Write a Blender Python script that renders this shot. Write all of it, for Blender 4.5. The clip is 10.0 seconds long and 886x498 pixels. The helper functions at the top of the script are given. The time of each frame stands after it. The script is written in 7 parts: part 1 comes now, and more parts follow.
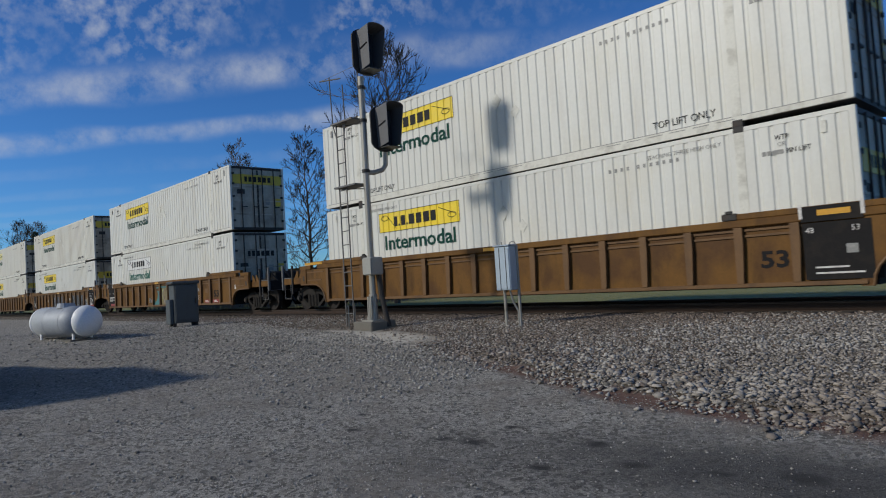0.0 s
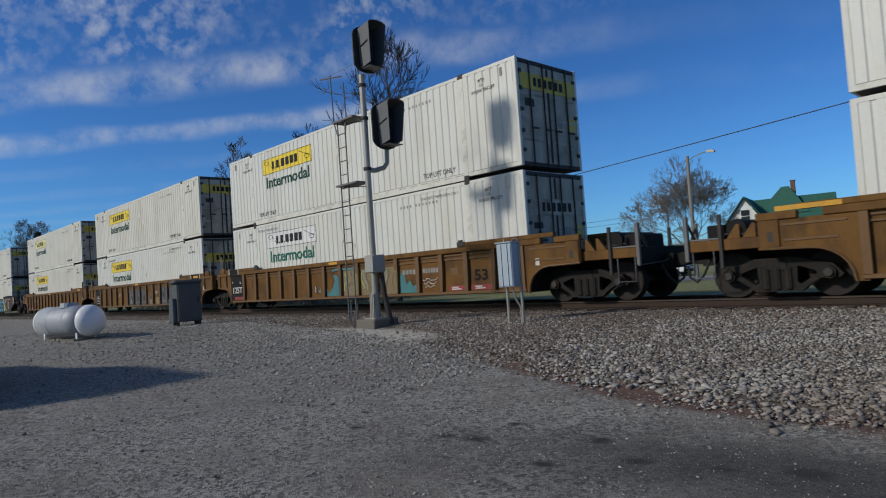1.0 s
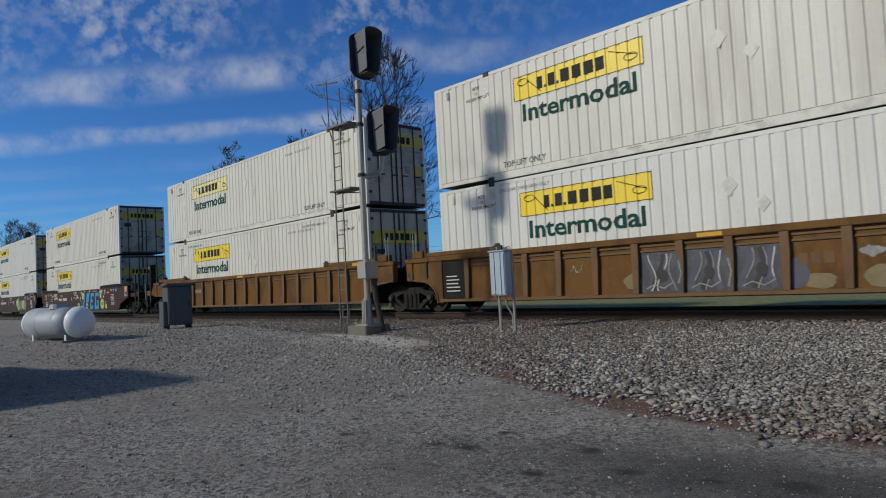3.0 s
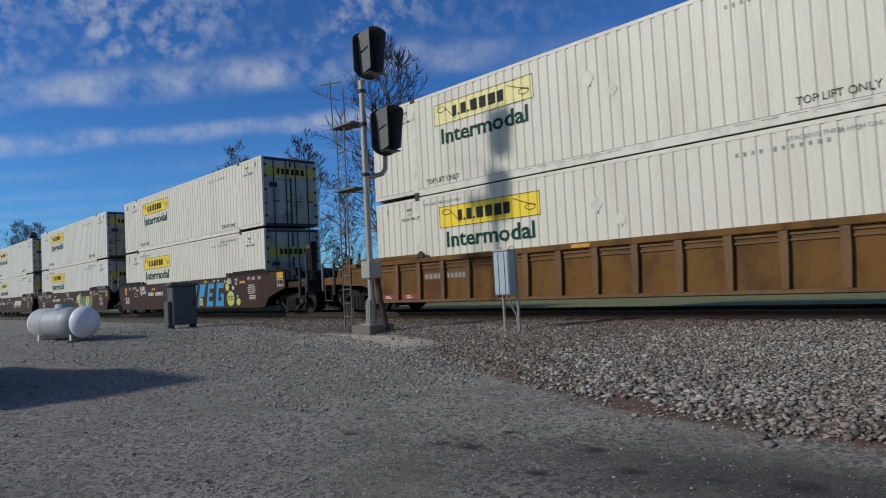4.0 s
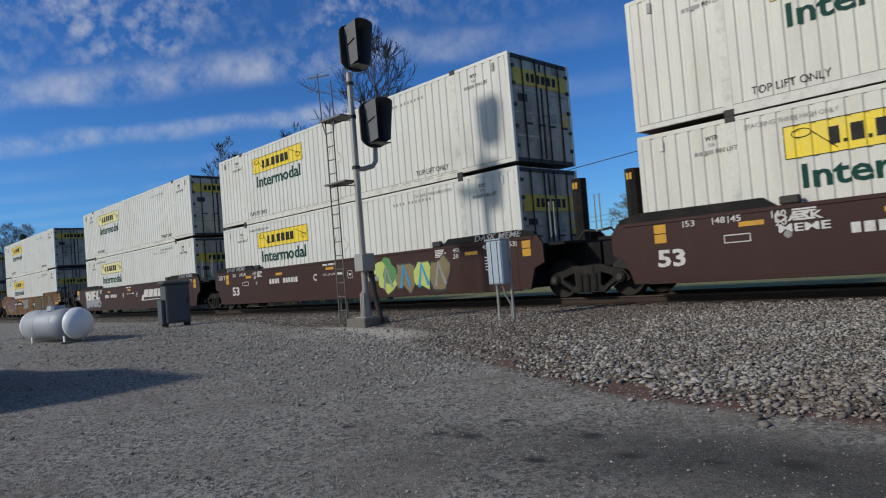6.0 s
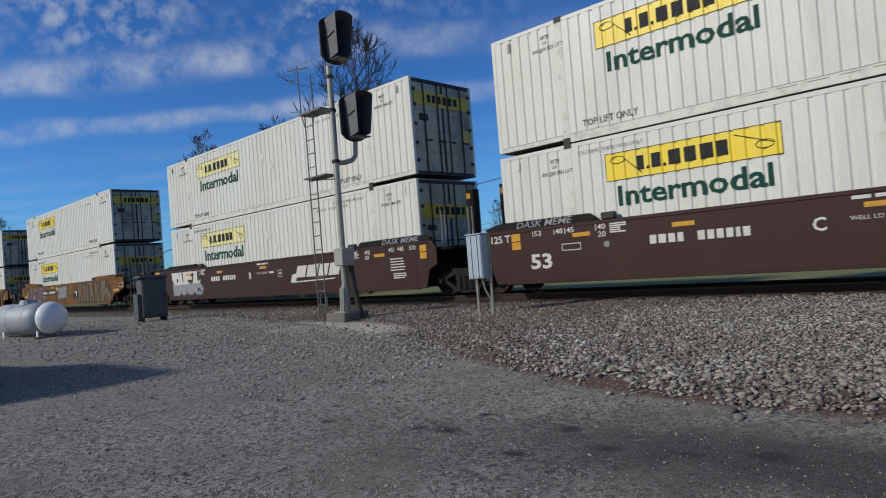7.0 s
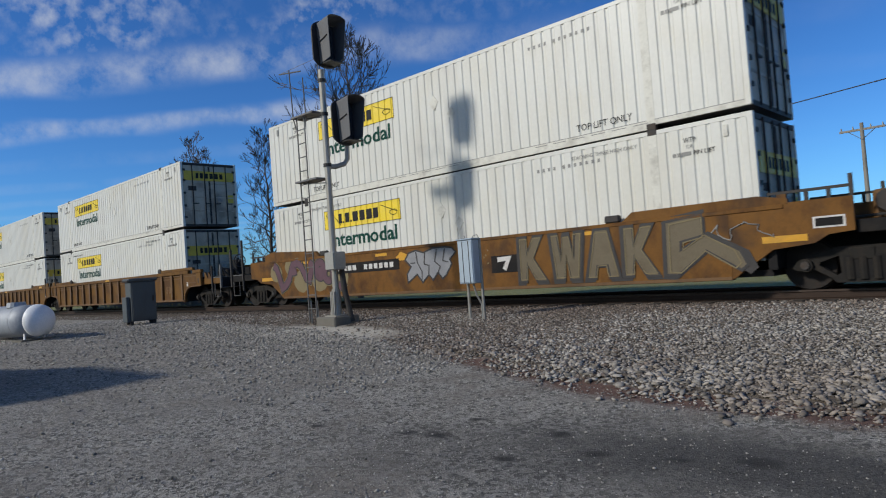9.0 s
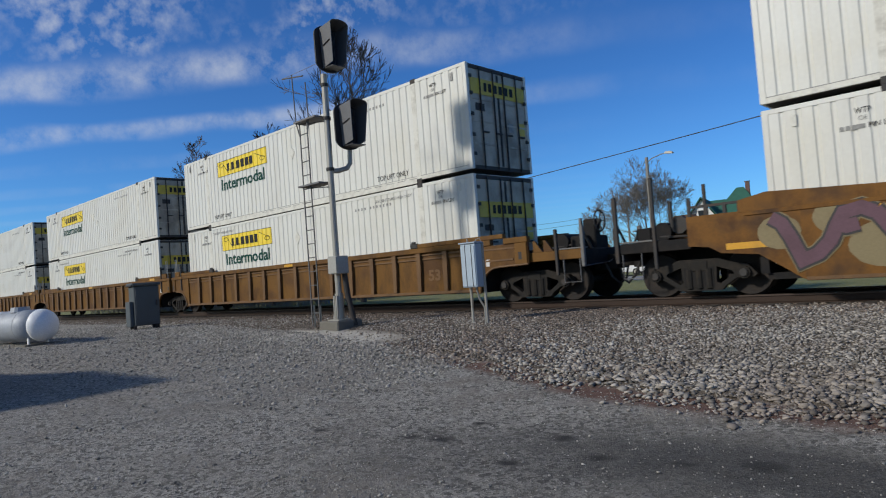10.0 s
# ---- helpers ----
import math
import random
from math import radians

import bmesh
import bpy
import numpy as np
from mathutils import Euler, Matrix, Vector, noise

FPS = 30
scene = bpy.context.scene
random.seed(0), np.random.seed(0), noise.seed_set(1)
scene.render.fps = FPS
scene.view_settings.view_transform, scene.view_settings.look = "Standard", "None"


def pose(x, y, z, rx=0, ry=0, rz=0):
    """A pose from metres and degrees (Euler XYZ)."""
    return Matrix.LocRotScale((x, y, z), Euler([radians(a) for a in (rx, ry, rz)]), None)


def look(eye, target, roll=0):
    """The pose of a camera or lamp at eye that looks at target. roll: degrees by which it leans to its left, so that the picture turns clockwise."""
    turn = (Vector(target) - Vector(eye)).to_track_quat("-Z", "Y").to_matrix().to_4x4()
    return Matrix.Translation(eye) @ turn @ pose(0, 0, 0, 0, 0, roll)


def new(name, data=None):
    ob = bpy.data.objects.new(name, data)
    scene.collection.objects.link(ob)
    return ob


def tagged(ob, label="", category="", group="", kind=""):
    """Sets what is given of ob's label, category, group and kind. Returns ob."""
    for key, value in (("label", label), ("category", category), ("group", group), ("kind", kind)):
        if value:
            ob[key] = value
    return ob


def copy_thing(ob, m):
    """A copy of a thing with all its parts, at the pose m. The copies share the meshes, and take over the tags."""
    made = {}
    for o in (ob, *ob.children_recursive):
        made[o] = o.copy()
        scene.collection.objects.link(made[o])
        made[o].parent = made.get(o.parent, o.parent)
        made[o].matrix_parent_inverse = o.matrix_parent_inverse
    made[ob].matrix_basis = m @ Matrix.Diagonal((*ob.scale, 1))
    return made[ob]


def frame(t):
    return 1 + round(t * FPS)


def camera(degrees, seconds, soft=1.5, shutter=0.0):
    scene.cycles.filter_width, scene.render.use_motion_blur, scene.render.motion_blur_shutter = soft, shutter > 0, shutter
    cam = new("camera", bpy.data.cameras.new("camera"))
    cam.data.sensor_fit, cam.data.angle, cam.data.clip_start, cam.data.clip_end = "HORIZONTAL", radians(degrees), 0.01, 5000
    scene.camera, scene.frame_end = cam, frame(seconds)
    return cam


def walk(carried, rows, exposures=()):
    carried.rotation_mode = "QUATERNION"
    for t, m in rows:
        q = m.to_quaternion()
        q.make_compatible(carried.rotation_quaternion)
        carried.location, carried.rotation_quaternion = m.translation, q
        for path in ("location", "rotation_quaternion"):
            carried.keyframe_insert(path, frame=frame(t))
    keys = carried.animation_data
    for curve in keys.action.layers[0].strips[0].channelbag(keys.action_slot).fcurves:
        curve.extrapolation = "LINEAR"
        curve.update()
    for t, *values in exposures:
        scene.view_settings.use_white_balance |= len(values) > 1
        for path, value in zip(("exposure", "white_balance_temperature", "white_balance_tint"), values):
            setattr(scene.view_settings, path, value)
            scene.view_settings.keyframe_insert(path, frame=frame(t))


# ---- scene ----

# ---- camera ----
cam = camera(67.73, 10.0, soft=1.1, shutter=0.06)
TURNS = [(0.0, 46.69, 2.56, 3.56), (0.5, 46.9, 2.49, 3.72), (1.0, 46.89, 2.34, 3.91), (1.5, 46.83, 2.53, 3.78),
         (2.0, 46.71, 2.75, 3.88), (2.5, 46.36, 2.8, 3.51), (3.0, 46.24, 2.94, 2.98), (4.5, 46.77, 2.88, 3.22),
         (5.0, 46.71, 2.63, 3.81), (5.5, 46.7, 2.4, 4.56), (7.0, 44.28, 1.48, 4.51), (7.5, 43.96, 1.57, 4.77),
         (8.0, 43.78, 1.67, 4.54), (8.5, 43.62, 1.76, 3.84), (9.0, 43.51, 1.82, 4.17), (9.5, 43.52, 1.97, 4.1),
         (10.0, 43.76, 2.17, 4.31)]
EYE = (0.0, 0.0, 1.6)
walk(cam, [(t, pose(*EYE, 90 + p, r, y)) for t, y, p, r in TURNS], exposures=((0.0, -0.42), (3.0, -0.42), (4.5, -0.31), (8.0, -0.26), (10.0, -0.16)))

# ---- light ----
SUN_DIR = Vector((-0.5, -1.0, 0.64)).normalized()
sun = new("sun", bpy.data.lights.new("sun", "SUN"))
sun.data.energy, sun.data.angle, sun.data.color = 3.4, radians(5), (0.975, 0.935, 0.85)
sun.matrix_world = look((0, 0, 60), Vector((0, 0, 60)) - SUN_DIR)


def make_world():
    w = bpy.data.worlds.new("sky")
    scene.world = w
    w.use_nodes = True
    nt = w.node_tree
    nt.nodes.clear()
    N, L = nt.nodes.new, nt.links.new
    out, bg = N("ShaderNodeOutputWorld"), N("ShaderNodeBackground")
    sky = N("ShaderNodeTexSky")
    sky.sky_type, sky.sun_disc = "NISHITA", False
    sky.sun_elevation = math.asin(SUN_DIR.z)
    sky.sun_rotation = math.atan2(SUN_DIR.x, SUN_DIR.y)
    sky.air_density, sky.dust_density, sky.ozone_density, sky.altitude = 1.0, 0.3, 3.0, 200
    bg.inputs["Strength"].default_value = 0.085
    # thin high clouds on a flat layer above the place
    co = N("ShaderNodeTexCoord")
    sep = N("ShaderNodeSeparateXYZ")
    L(co.outputs["Generated"], sep.inputs[0])
    zc = N("ShaderNodeMath"); zc.operation = "MAXIMUM"; zc.inputs[1].default_value = 0.03
    L(sep.outputs["Z"], zc.inputs[0])
    dx, dy = N("ShaderNodeMath"), N("ShaderNodeMath")
    dx.operation = dy.operation = "DIVIDE"
    L(sep.outputs["X"], dx.inputs[0]); L(zc.outputs[0], dx.inputs[1])
    L(sep.outputs["Y"], dy.inputs[0]); L(zc.outputs[0], dy.inputs[1])
    com = N("ShaderNodeCombineXYZ")
    L(dx.outputs[0], com.inputs[0]); L(dy.outputs[0], com.inputs[1])
    def noise_range(vec, scale, detail, a, b, rough=0.55):
        n, r = N("ShaderNodeTexNoise"), N("ShaderNodeMapRange")
        n.inputs["Scale"].default_value, n.inputs["Detail"].default_value, n.inputs["Roughness"].default_value = scale, detail, rough
        r.inputs["From Min"].default_value, r.inputs["From Max"].default_value = a, b
        L(vec, n.inputs["Vector"]); L(n.outputs["Fac"], r.inputs["Value"])
        return r.outputs[0]

    def span(src, a, b, lo=0.0, hi=1.0):
        r = N("ShaderNodeMapRange")
        r.interpolation_type = "SMOOTHSTEP"
        for k, v in (("From Min", a), ("From Max", b), ("To Min", lo), ("To Max", hi)):
            r.inputs[k].default_value = v
        L(src, r.inputs["Value"])
        return r.outputs[0]

    def times(a, b):
        m = N("ShaderNodeMath"); m.operation = "MULTIPLY"
        L(a, m.inputs[0]); L(b, m.inputs[1])
        return m.outputs[0]

    # rolls of thin cloud lie side by side across the layer; nearer overhead they break up into small puffs
    across = N("ShaderNodeVectorMath"); across.operation = "DOT_PRODUCT"
    across.inputs[1].default_value = (-0.646, 0.763, 0)
    L(com.outputs[0], across.inputs[0])
    sway, roll, wave = N("ShaderNodeTexNoise"), N("ShaderNodeMath"), N("ShaderNodeMath")
    sway.inputs["Scale"].default_value, sway.inputs["Detail"].default_value = 1.1, 3
    L(com.outputs[0], sway.inputs["Vector"])
    roll.operation, wave.operation = "MULTIPLY_ADD", "COSINE"
    roll.inputs[1].default_value = math.tau / 0.95
    L(across.outputs["Value"], roll.inputs[0])
    bend = N("ShaderNodeMath"); bend.operation = "MULTIPLY_ADD"
    bend.inputs[1].default_value, bend.inputs[2].default_value = 3.2, -1.6 - math.tau / 0.95 * 2.87
    L(sway.outputs["Fac"], bend.inputs[0]); L(bend.outputs[0], roll.inputs[2])
    L(roll.outputs[0], wave.inputs[0])
    sky_dir = co.outputs["Generated"]
    bands = times(span(wave.outputs[0], -0.7, 1.1), noise_range(sky_dir, 14.0, 7, 0.34, 0.74, 0.62))
    bands = times(bands, times(span(across.outputs["Value"], 2.45, 2.8, 0.0, 1.0), span(across.outputs["Value"], 4.6, 3.6, 0.15, 1.0)))
    puffs = times(noise_range(sky_dir, 42.0, 4, 0.42, 0.74), noise_range(sky_dir, 6.5, 2, 0.3, 0.6))
    puffs = times(puffs, span(across.outputs["Value"], 2.75, 2.5, 0.0, 0.8))
    both = N("ShaderNodeMath"); both.operation = "MAXIMUM"
    L(bands, both.inputs[0]); L(puffs, both.inputs[1])
    mul2 = N("ShaderNodeMath"); mul2.operation = "MULTIPLY"
    L(both.outputs[0], mul2.inputs[0]); L(span(sep.outputs["X"], -0.4, -0.85, 0.04, 0.72), mul2.inputs[1])
    tint = N("ShaderNodeMix"); tint.data_type = "RGBA"; tint.blend_type = "MULTIPLY"
    tint.inputs["Factor"].default_value = 1.0
    air = N("ShaderNodeMix"); air.data_type = "RGBA"
    air.inputs["A"].default_value, air.inputs["B"].default_value = (0.53, 1.1, 1.78, 1), (0.4, 0.88, 1.53, 1)
    L(span(sep.outputs["Z"], 0.03, 0.36), air.inputs["Factor"])
    L(sky.outputs[0], tint.inputs["A"])
    # the sky is whitened round the sun, behind the viewer, against blue fill light
    dot = N("ShaderNodeVectorMath"); dot.operation = "DOT_PRODUCT"
    dot.inputs[1].default_value = SUN_DIR
    L(co.outputs["Generated"], dot.inputs[0])
    pale = N("ShaderNodeMix"); pale.data_type = "RGBA"
    L(span(dot.outputs["Value"], 0.38, 0.8), pale.inputs["Factor"])
    L(air.outputs["Result"], pale.inputs["A"])
    pale.inputs["B"].default_value = (1.04, 1.1, 1.12, 1)
    L(pale.outputs["Result"], tint.inputs["B"])
    mix = N("ShaderNodeMix"); mix.data_type = "RGBA"
    L(mul2.outputs[0], mix.inputs["Factor"])
    L(tint.outputs["Result"], mix.inputs["A"])
    mix.inputs["B"].default_value = (8.2, 8.6, 9.2, 1)
    L(mix.outputs["Result"], bg.inputs["Color"]); L(bg.outputs[0], out.inputs[0])


make_world()


# ---- materials ----
def nodes_of(name):
    m = bpy.data.materials.new(name)
    m.use_nodes = True
    nt = m.node_tree
    return m, nt, nt.nodes.new, nt.links.new, nt.nodes["Principled BSDF"]


def surface(name, base, rough=0.6, metal=0.0, dirt=(0.05, 0.045, 0.04), amount=0.35, scale=1.5, grain=30.0,
            bump=0.15, streak=1.0, vary=0.06, patch=None, patch_amount=0.0, patch_scale=0.8, island=0.0, spec=0.5):
    """Painted or raw surface: base colour, blotches of dirt (streak > 1 draws them out downwards), fine grain and relief."""
    m, nt, N, L, bsdf = nodes_of(name)
    co, info = N("ShaderNodeTexCoord"), N("ShaderNodeObjectInfo")
    off = N("ShaderNodeVectorMath"); off.operation = "MULTIPLY_ADD"
    rnd = N("ShaderNodeCombineXYZ")
    for i in range(3):
        L(info.outputs["Random"], rnd.inputs[i])
    off.inputs[1].default_value = (37, 53, 71)
    L(rnd.outputs[0], off.inputs[0]); L(co.outputs["Object"], off.inputs[2])
    mp = N("ShaderNodeMapping")
    mp.inputs["Scale"].default_value = (1, 1, 1 / streak)
    L(off.outputs[0], mp.inputs[0])
    n1, n2 = N("ShaderNodeTexNoise"), N("ShaderNodeTexNoise")
    n1.inputs["Scale"].default_value, n1.inputs["Detail"].default_value = scale, 6
    n1.inputs["Roughness"].default_value = 0.65
    n2.inputs["Scale"].default_value, n2.inputs["Detail"].default_value = grain, 4
    L(mp.outputs[0], n1.inputs["Vector"]); L(off.outputs[0], n2.inputs["Vector"])
    r = N("ShaderNodeMapRange")
    r.inputs["From Min"].default_value, r.inputs["From Max"].default_value = 0.48, 0.78
    r.inputs["To Max"].default_value = amount
    L(n1.outputs["Fac"], r.inputs["Value"])
    col = N("ShaderNodeMix"); col.data_type = "RGBA"
    col.inputs["A"].default_value, col.inputs["B"].default_value = (*base, 1), (*dirt, 1)
    L(r.outputs[0], col.inputs["Factor"])
    last = col.outputs["Result"]
    if patch:
        n3, r3 = N("ShaderNodeTexNoise"), N("ShaderNodeMapRange")
        n3.inputs["Scale"].default_value, n3.inputs["Detail"].default_value = patch_scale, 5
        L(off.outputs[0], n3.inputs["Vector"])
        r3.inputs["From Min"].default_value, r3.inputs["From Max"].default_value = 0.5, 0.66
        r3.inputs["To Max"].default_value = patch_amount
        L(n3.outputs["Fac"], r3.inputs["Value"])
        c3 = N("ShaderNodeMix"); c3.data_type = "RGBA"
        L(r3.outputs[0], c3.inputs["Factor"]); L(last, c3.inputs["A"])
        c3.inputs["B"].default_value = (*patch, 1)
        last = c3.outputs["Result"]
    hs = N("ShaderNodeHueSaturation")
    v = N("ShaderNodeMapRange")
    v.inputs["To Min"].default_value, v.inputs["To Max"].default_value = 1 - 3 * vary, 1 + 3 * vary
    L(n2.outputs["Fac"], v.inputs["Value"])
    val = v.outputs[0]
    if island:
        geo, iv, mm = N("ShaderNodeNewGeometry"), N("ShaderNodeMapRange"), N("ShaderNodeMath")
        mm.operation = "MULTIPLY"
        iv.inputs["To Min"].default_value, iv.inputs["To Max"].default_value = 1 - island, 1 + island
        L(geo.outputs["Random Per Island"], iv.inputs["Value"])
        L(val, mm.inputs[0]); L(iv.outputs[0], mm.inputs[1])
        val = mm.outputs[0]
    L(val, hs.inputs["Value"]); L(last, hs.inputs["Color"])
    L(hs.outputs[0], bsdf.inputs["Base Color"])
    rr = N("ShaderNodeMapRange")
    rr.inputs["To Min"].default_value, rr.inputs["To Max"].default_value = rough - 0.1, min(1, rough + 0.12)
    L(n1.outputs["Fac"], rr.inputs["Value"]); L(rr.outputs[0], bsdf.inputs["Roughness"])
    bsdf.inputs["Metallic"].default_value = metal
    bsdf.inputs["Specular IOR Level"].default_value = spec
    if bump:
        b = N("ShaderNodeBump")
        b.inputs["Strength"].default_value, b.inputs["Distance"].default_value = bump, 0.01
        L(n2.outputs["Fac"], b.inputs["Height"]); L(b.outputs[0], bsdf.inputs["Normal"])
    return m


WHITE = surface("white_container_paint", (0.655, 0.645, 0.59), 0.45, dirt=(0.42, 0.38, 0.32), amount=0.45, scale=1.1, streak=6, grain=14, bump=0.05, vary=0.02, patch=(0.62, 0.59, 0.5), patch_amount=0.6, patch_scale=0.5)
WARM = surface("cream_container_paint", (0.65, 0.627, 0.545), 0.5, dirt=(0.4, 0.34, 0.26), amount=0.5, scale=1.3, streak=6, grain=14, bump=0.05, vary=0.02, patch=(0.62, 0.58, 0.52), patch_amount=0.5, patch_scale=0.5)
RAILW = surface("scuffed_container_rail", (0.65, 0.63, 0.555), 0.55, dirt=(0.2, 0.17, 0.13), amount=0.6, scale=3, grain=20, bump=0.1, vary=0.04)
# Door paint: grime, plus the end's shade put into a darker, warmer base.
DOORW = surface("grimy_shaded_door_paint", (0.46, 0.405, 0.315), 0.55, dirt=(0.07, 0.06, 0.045), amount=0.85, scale=0.9, streak=3, grain=20, bump=0.08, vary=0.05, patch=(0.17, 0.145, 0.108), patch_amount=0.75, patch_scale=1.1)
DARKST = surface("dark_worn_steel", (0.045, 0.042, 0.04), 0.65, 0.2, dirt=(0.1, 0.06, 0.036), amount=0.55, scale=4, spec=0.3)
LOGOY = surface("yellow_decal", (0.85, 0.62, 0.03), 0.4, dirt=(0.6, 0.5, 0.2), amount=0.35, scale=2, bump=0.0, vary=0.03)
LOGOP = surface("faded_yellow_decal", (0.78, 0.7, 0.3), 0.5, dirt=(0.7, 0.66, 0.5), amount=0.6, scale=2, bump=0.0, vary=0.03)
LOGOW = surface("white_decal", (0.72, 0.71, 0.68), 0.5, dirt=(0.55, 0.53, 0.5), amount=0.4, scale=2, bump=0.0, vary=0.03)
BLACKP = surface("black_lettering", (0.02, 0.02, 0.02), 0.6, dirt=(0.12, 0.115, 0.1), amount=0.25, scale=5, bump=0.0, spec=0.15)
# Decal yellow dimmed for the door end: grime and shade in the colour.
DOORY = surface("grimy_shaded_yellow", (0.6, 0.43, 0.035), 0.5, dirt=(0.2, 0.155, 0.05), amount=0.6, scale=2, bump=0.0, vary=0.04)
GREYP = surface("worn_grey_lettering", (0.22, 0.215, 0.2), 0.5, dirt=(0.5, 0.49, 0.45), amount=0.6, scale=7, bump=0.0)
GREENP = surface("green_lettering", (0.004, 0.05, 0.036), 0.6, dirt=(0.05, 0.1, 0.08), amount=0.25, scale=5, bump=0.0, spec=0.15)
GREENF = surface("faded_green_lettering", (0.012, 0.12, 0.09), 0.6, dirt=(0.08, 0.17, 0.14), amount=0.3, scale=5, bump=0.0, spec=0.15)
WHITEP = surface("white_stencil", (0.6, 0.58, 0.55), 0.6, dirt=(0.3, 0.2, 0.15), amount=0.5, scale=8, bump=0.0)
OCHRE = surface("ochre_wagon_paint", (0.152, 0.072, 0.0155), 0.6, dirt=(0.042, 0.021, 0.01), amount=0.9, scale=2.4, streak=2.5, grain=25, bump=0.12, vary=0.06, patch=(0.08, 0.037, 0.014), patch_amount=0.85, patch_scale=1.0, spec=0.2)
# Darker copy of the ochre: shade on ribs and sills put into the colour.
OCHRED = surface("shade_toned_ochre_paint", (0.14, 0.068, 0.02), 0.65, dirt=(0.05, 0.027, 0.015), amount=0.8, scale=2.2, streak=2.5, grain=25, bump=0.12)
TANY = surface("sunworn_yellow_wagon_paint", (0.165, 0.072, 0.013), 0.6, dirt=(0.05, 0.02, 0.008), amount=0.95, scale=1.8, streak=1.5, grain=25, bump=0.08, patch=(0.05, 0.027, 0.015), patch_amount=0.85, patch_scale=1.3, spec=0.2)
BROWN = surface("oxide_brown_wagon_paint", (0.04, 0.0155, 0.012), 0.55, dirt=(0.06, 0.034, 0.025), amount=0.5, scale=1.0, streak=3, grain=25, bump=0.06, spec=0.25)
BLACKW = surface("black_wagon_panel", (0.017, 0.016, 0.016), 0.75, dirt=(0.055, 0.043, 0.033), amount=0.55, scale=2, spec=0.12)
REDW = surface("dull_red_panel", (0.25, 0.03, 0.03), 0.6, dirt=(0.15, 0.06, 0.04), amount=0.5, scale=2)
REFL = surface("yellow_reflective_strip", (0.6, 0.3, 0.02), 0.35, bump=0.0, amount=0.3, scale=4)
TRUCKM = surface("dusty_cast_steel", (0.02, 0.018, 0.016), 0.8, 0.0, dirt=(0.05, 0.038, 0.028), amount=0.7, scale=5, bump=0.2, spec=0.2)
WHEELM = surface("dark_wheel_steel", (0.022, 0.018, 0.016), 0.65, 0.0, dirt=(0.05, 0.034, 0.023), amount=0.6, scale=6, spec=0.25)
RAILM = surface("rusty_rail_steel", (0.045, 0.028, 0.02), 0.7, 0.5, dirt=(0.05, 0.03, 0.02), amount=0.6, scale=4, bump=0.2)
RAILHEAD = surface("worn_rail_head", (0.07, 0.05, 0.04), 0.5, 0.6, dirt=(0.05, 0.03, 0.02), amount=0.6, scale=4, bump=0.1)
TIEM = surface("tarred_timber", (0.05, 0.038, 0.03), 0.9, dirt=(0.11, 0.09, 0.07), amount=0.6, scale=5, bump=0.5)
GALV = surface("galvanised_steel", (0.36, 0.34, 0.3), 0.5, 0.5, dirt=(0.25, 0.22, 0.18), amount=0.5, scale=4, streak=3, bump=0.08)
GALVD = surface("dull_ladder_steel", (0.14, 0.14, 0.14), 0.6, 0.5, dirt=(0.15, 0.09, 0.05), amount=0.5, scale=5, bump=0.08)
SIGB = surface("matt_black_signal_paint", (0.012, 0.012, 0.014), 0.55, dirt=(0.05, 0.05, 0.055), amount=0.5, scale=3, bump=0.04)
# Lighter copy of the signal black: sunlight on the hood put into the colour.
HOOD = surface("sunlit_black_hood", (0.115, 0.115, 0.12), 0.6, dirt=(0.14, 0.14, 0.14), amount=0.5, scale=4, bump=0.04)
CASEM = surface("grey_case_paint", (0.065, 0.075, 0.08), 0.6, dirt=(0.06, 0.055, 0.05), amount=0.5, scale=2, streak=2, bump=0.06)
PANELM = surface("pale_blue_grey_panel", (0.36, 0.43, 0.5), 0.5, 0.2, dirt=(0.3, 0.31, 0.3), amount=0.4, scale=3, streak=3, bump=0.04)
JBOXM = surface("aluminium_box", (0.34, 0.33, 0.3), 0.5, 0.3, dirt=(0.25, 0.23, 0.2), amount=0.4, scale=5, bump=0.05)
CONC = surface("weathered_concrete", (0.15, 0.138, 0.115), 0.9, dirt=(0.14, 0.125, 0.1), amount=0.6, scale=4, bump=0.3)
# Body darker than its ends: shade on the shell put into the colour.
TANKM = surface("shaded_tank_paint", (0.34, 0.36, 0.39), 0.55, 0.1, dirt=(0.16, 0.17, 0.19), amount=0.6, scale=2, bump=0.04)
TANKW = surface("white_tank_paint", (0.78, 0.78, 0.78), 0.45, dirt=(0.5, 0.5, 0.48), amount=0.4, scale=2, bump=0.04)
BARK = surface("grey_bark", (0.09, 0.07, 0.055), 0.95, dirt=(0.06, 0.045, 0.035), amount=0.6, scale=6, bump=0.5)
BARKL = surface("pale_twig_bark", (0.22, 0.195, 0.17), 0.95, dirt=(0.1, 0.085, 0.07), amount=0.6, scale=6, bump=0.3)
NEEDLE = surface("dark_conifer_green", (0.03, 0.05, 0.025), 0.9, dirt=(0.05, 0.04, 0.02), amount=0.5, scale=3, island=0.4)
ROOFG = surface("green_shingle", (0.03, 0.12, 0.08), 0.8, dirt=(0.02, 0.06, 0.045), amount=0.5, scale=2, grain=12, bump=0.3)
WALLW = surface("white_siding", (0.75, 0.75, 0.73), 0.7, dirt=(0.55, 0.54, 0.5), amount=0.4, scale=1, bump=0.1)
BRICKM = surface("chimney_brick", (0.16, 0.09, 0.07), 0.9, amount=0.5, scale=6, bump=0.3)
GLASSD = surface("dark_window_glass", (0.03, 0.035, 0.04), 0.1, bump=0.0, amount=0.1)
